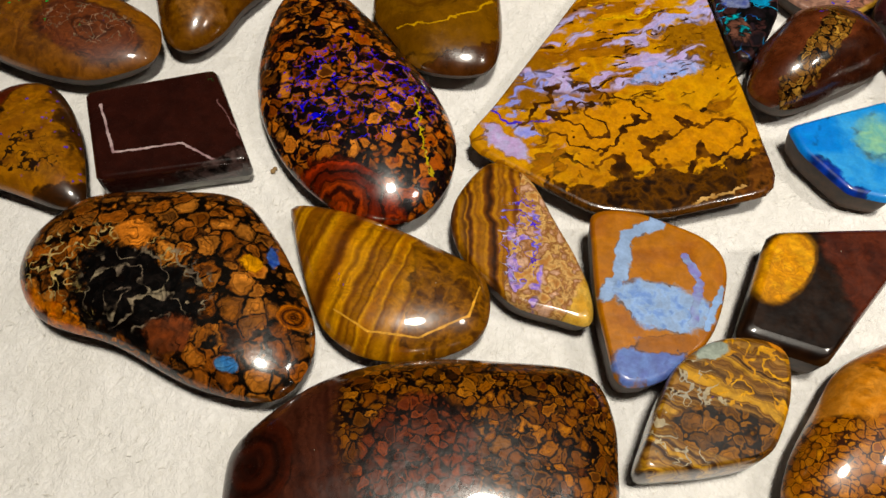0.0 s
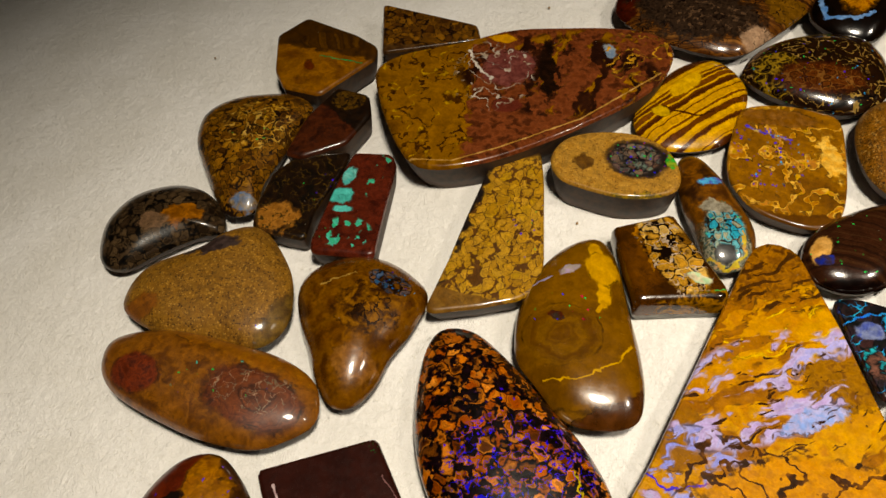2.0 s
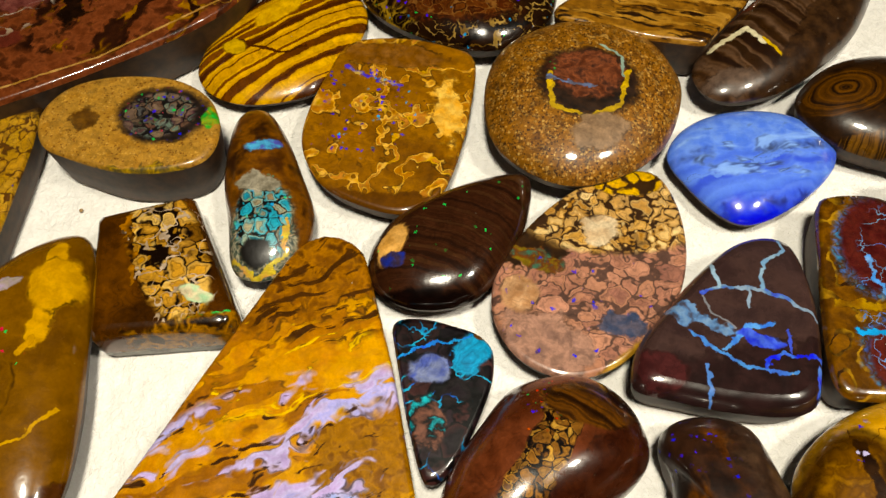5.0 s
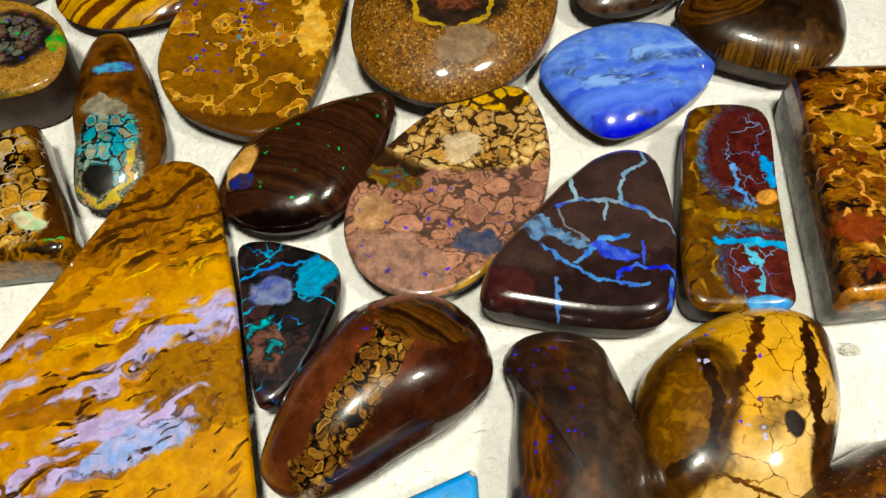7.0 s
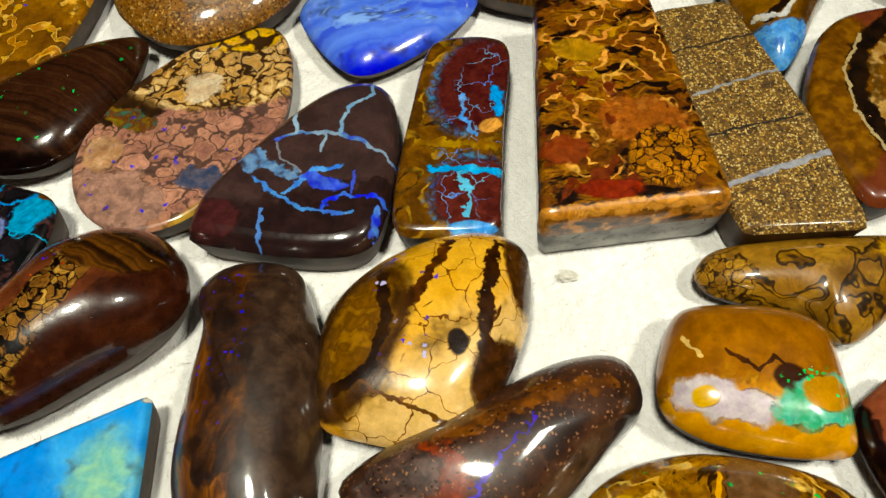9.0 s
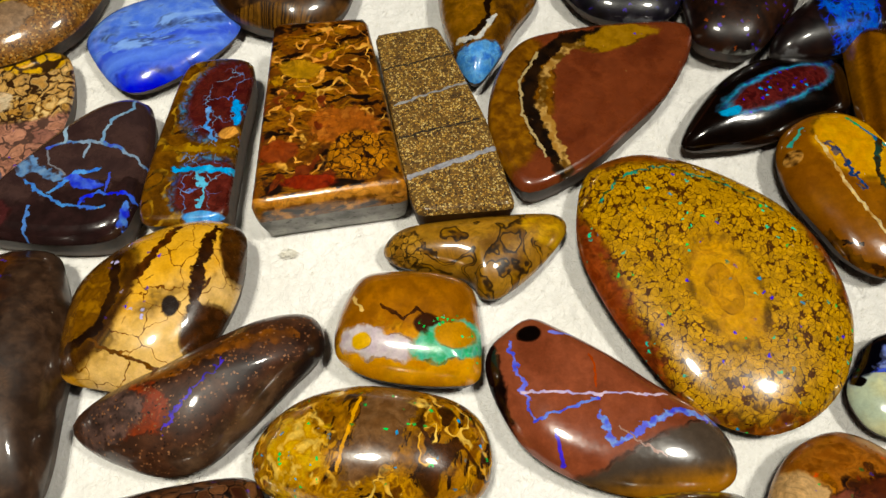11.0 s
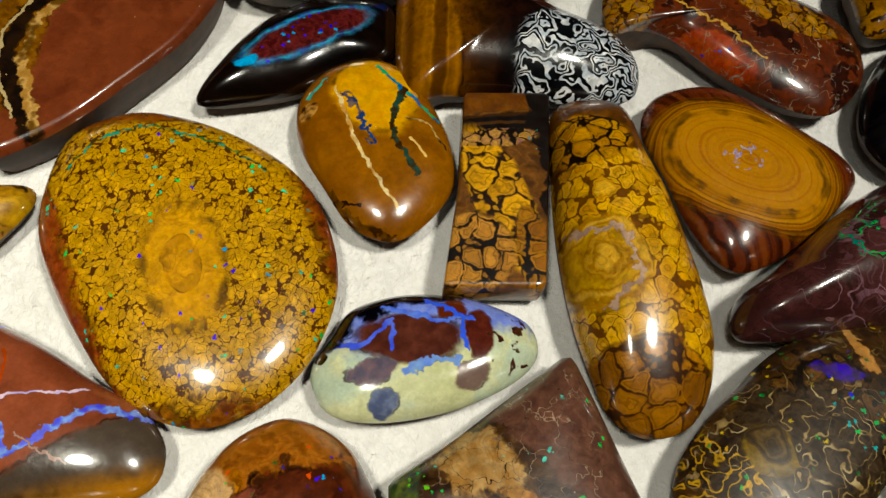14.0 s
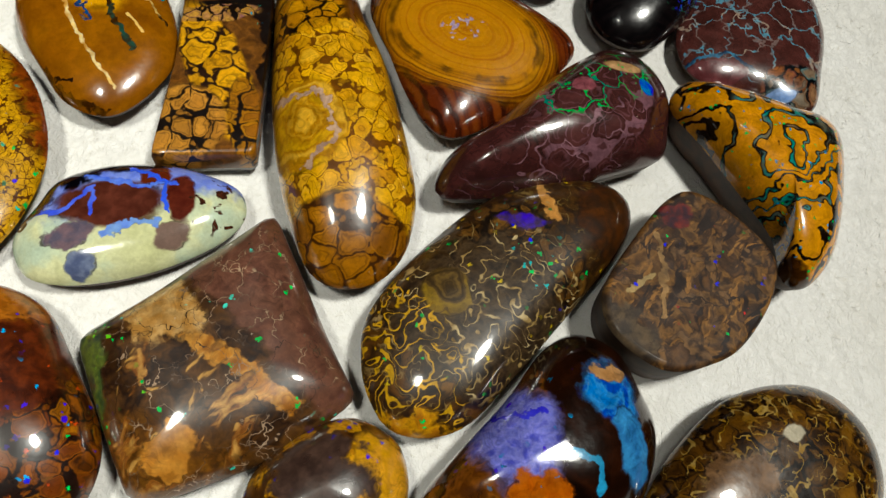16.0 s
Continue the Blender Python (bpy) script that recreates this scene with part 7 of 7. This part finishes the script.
# ---- small things on the cloth ----
def cloth_nap():
    """Short loose fibres of the cloth, lying in all directions."""
    rng = np.random.default_rng(4)
    n = 26000
    root = np.stack([rng.uniform(-0.16, 0.30, n), rng.uniform(-0.08, 0.20, n), np.full(n, -0.0004)], 1)
    ang, size = rng.uniform(0, 6.283, n), rng.uniform(0.0005, 0.0016, n)
    lift, bend = rng.uniform(0.1, 0.75, n), rng.normal(0, 0.7, n)
    side = np.stack([-np.sin(ang), np.cos(ang), 0 * ang], 1) * 0.000028
    def along(k):
        a = ang + bend * k
        return root + np.stack([np.cos(a) * size * k, np.sin(a) * size * k, np.sin(k * 2.4) * lift * size], 1)
    pts = [root - side, root + side, along(0.5) - side, along(0.5) + side, along(1.0)]
    verts = np.stack(pts, 1).reshape(-1, 3)
    base_ = np.arange(n)[:, None] * 5
    faces = [list(q) for q in (base_ + [0, 1, 3, 2])] + [list(q) for q in (base_ + [2, 3, 4])]
    mesh = bpy.data.meshes.new("cloth_nap")
    mesh.from_pydata(verts.tolist(), [], faces)
    mesh.materials.append(LINT)
    return tagged(new("cloth_nap", mesh), "short loose white fibres standing on the felt cloth", "fibres", kind="stuff")


cloth_nap()


def crumb(x, y, size, seed):
    """A chip of stone dust."""
    bm = bmesh.new()
    bmesh.ops.create_icosphere(bm, subdivisions=2, radius=size / 1000)
    for v in bm.verts:
        v.co *= 0.75 + 0.5 * noise.noise(v.co * 900 + Vector((seed, 0, 0)))
        v.co.z *= 0.6
    ob = link_mesh("crumb", bm, DUST)
    ob.location = (x / 1000, y / 1000, size * 0.45 / 1000)
    return tagged(ob, "tiny tan crumb of stone on the white cloth", "crumb", "crumbs on the cloth")


def lint_tuft(x, y, size, seed):
    """A ball of loose cotton threads."""
    rng = random.Random(seed)
    curve = bpy.data.curves.new("lint_tuft", "CURVE")
    curve.dimensions, curve.bevel_depth, curve.bevel_resolution = "3D", 0.00003, 0
    for k in range(60):
        s = curve.splines.new("POLY")
        s.points.add(7)
        a, r = rng.uniform(0, 6.28), rng.uniform(0.3, 1.0) * size / 1000
        for i, p in enumerate(s.points):
            a += rng.uniform(-0.9, 0.9)
            p.co = (math.cos(a) * r * (i / 7) ** 0.5, math.sin(a) * r * 0.6 * (i / 7) ** 0.5, rng.uniform(0.0, 0.25) * size / 1000, 1)
    shape = new("lint_curve", curve)
    mesh = bpy.data.meshes.new_from_object(shape.evaluated_get(bpy.context.evaluated_depsgraph_get()))
    bpy.data.objects.remove(shape)
    mesh.materials.clear()
    mesh.materials.append(LINT)
    ob = new("lint_tuft", mesh)
    ob.location = (x / 1000, y / 1000, 0.0)
    return tagged(ob, "small tuft of white cotton lint on the cloth", "lint", "lint on the cloth")


DUST = plain_material("stone_dust", "#8a6a40", "#a88a5c", 2.0, 0.8)
crumb(-36.4, -0.5, 0.55, 0)
crumb(-36.0, 0.1, 0.50, 1)
crumb(-18.1, 65.7, 0.40, 2)
crumb(-29.1, 134.8, 0.40, 3)
crumb(-112.1, 110.1, 0.35, 4)
lint_tuft(97.1, 41.4, 1.5, 0)
lint_tuft(87.8, 42.3, 1.2, 1)
lint_tuft(87.8, 11.4, 1.0, 2)
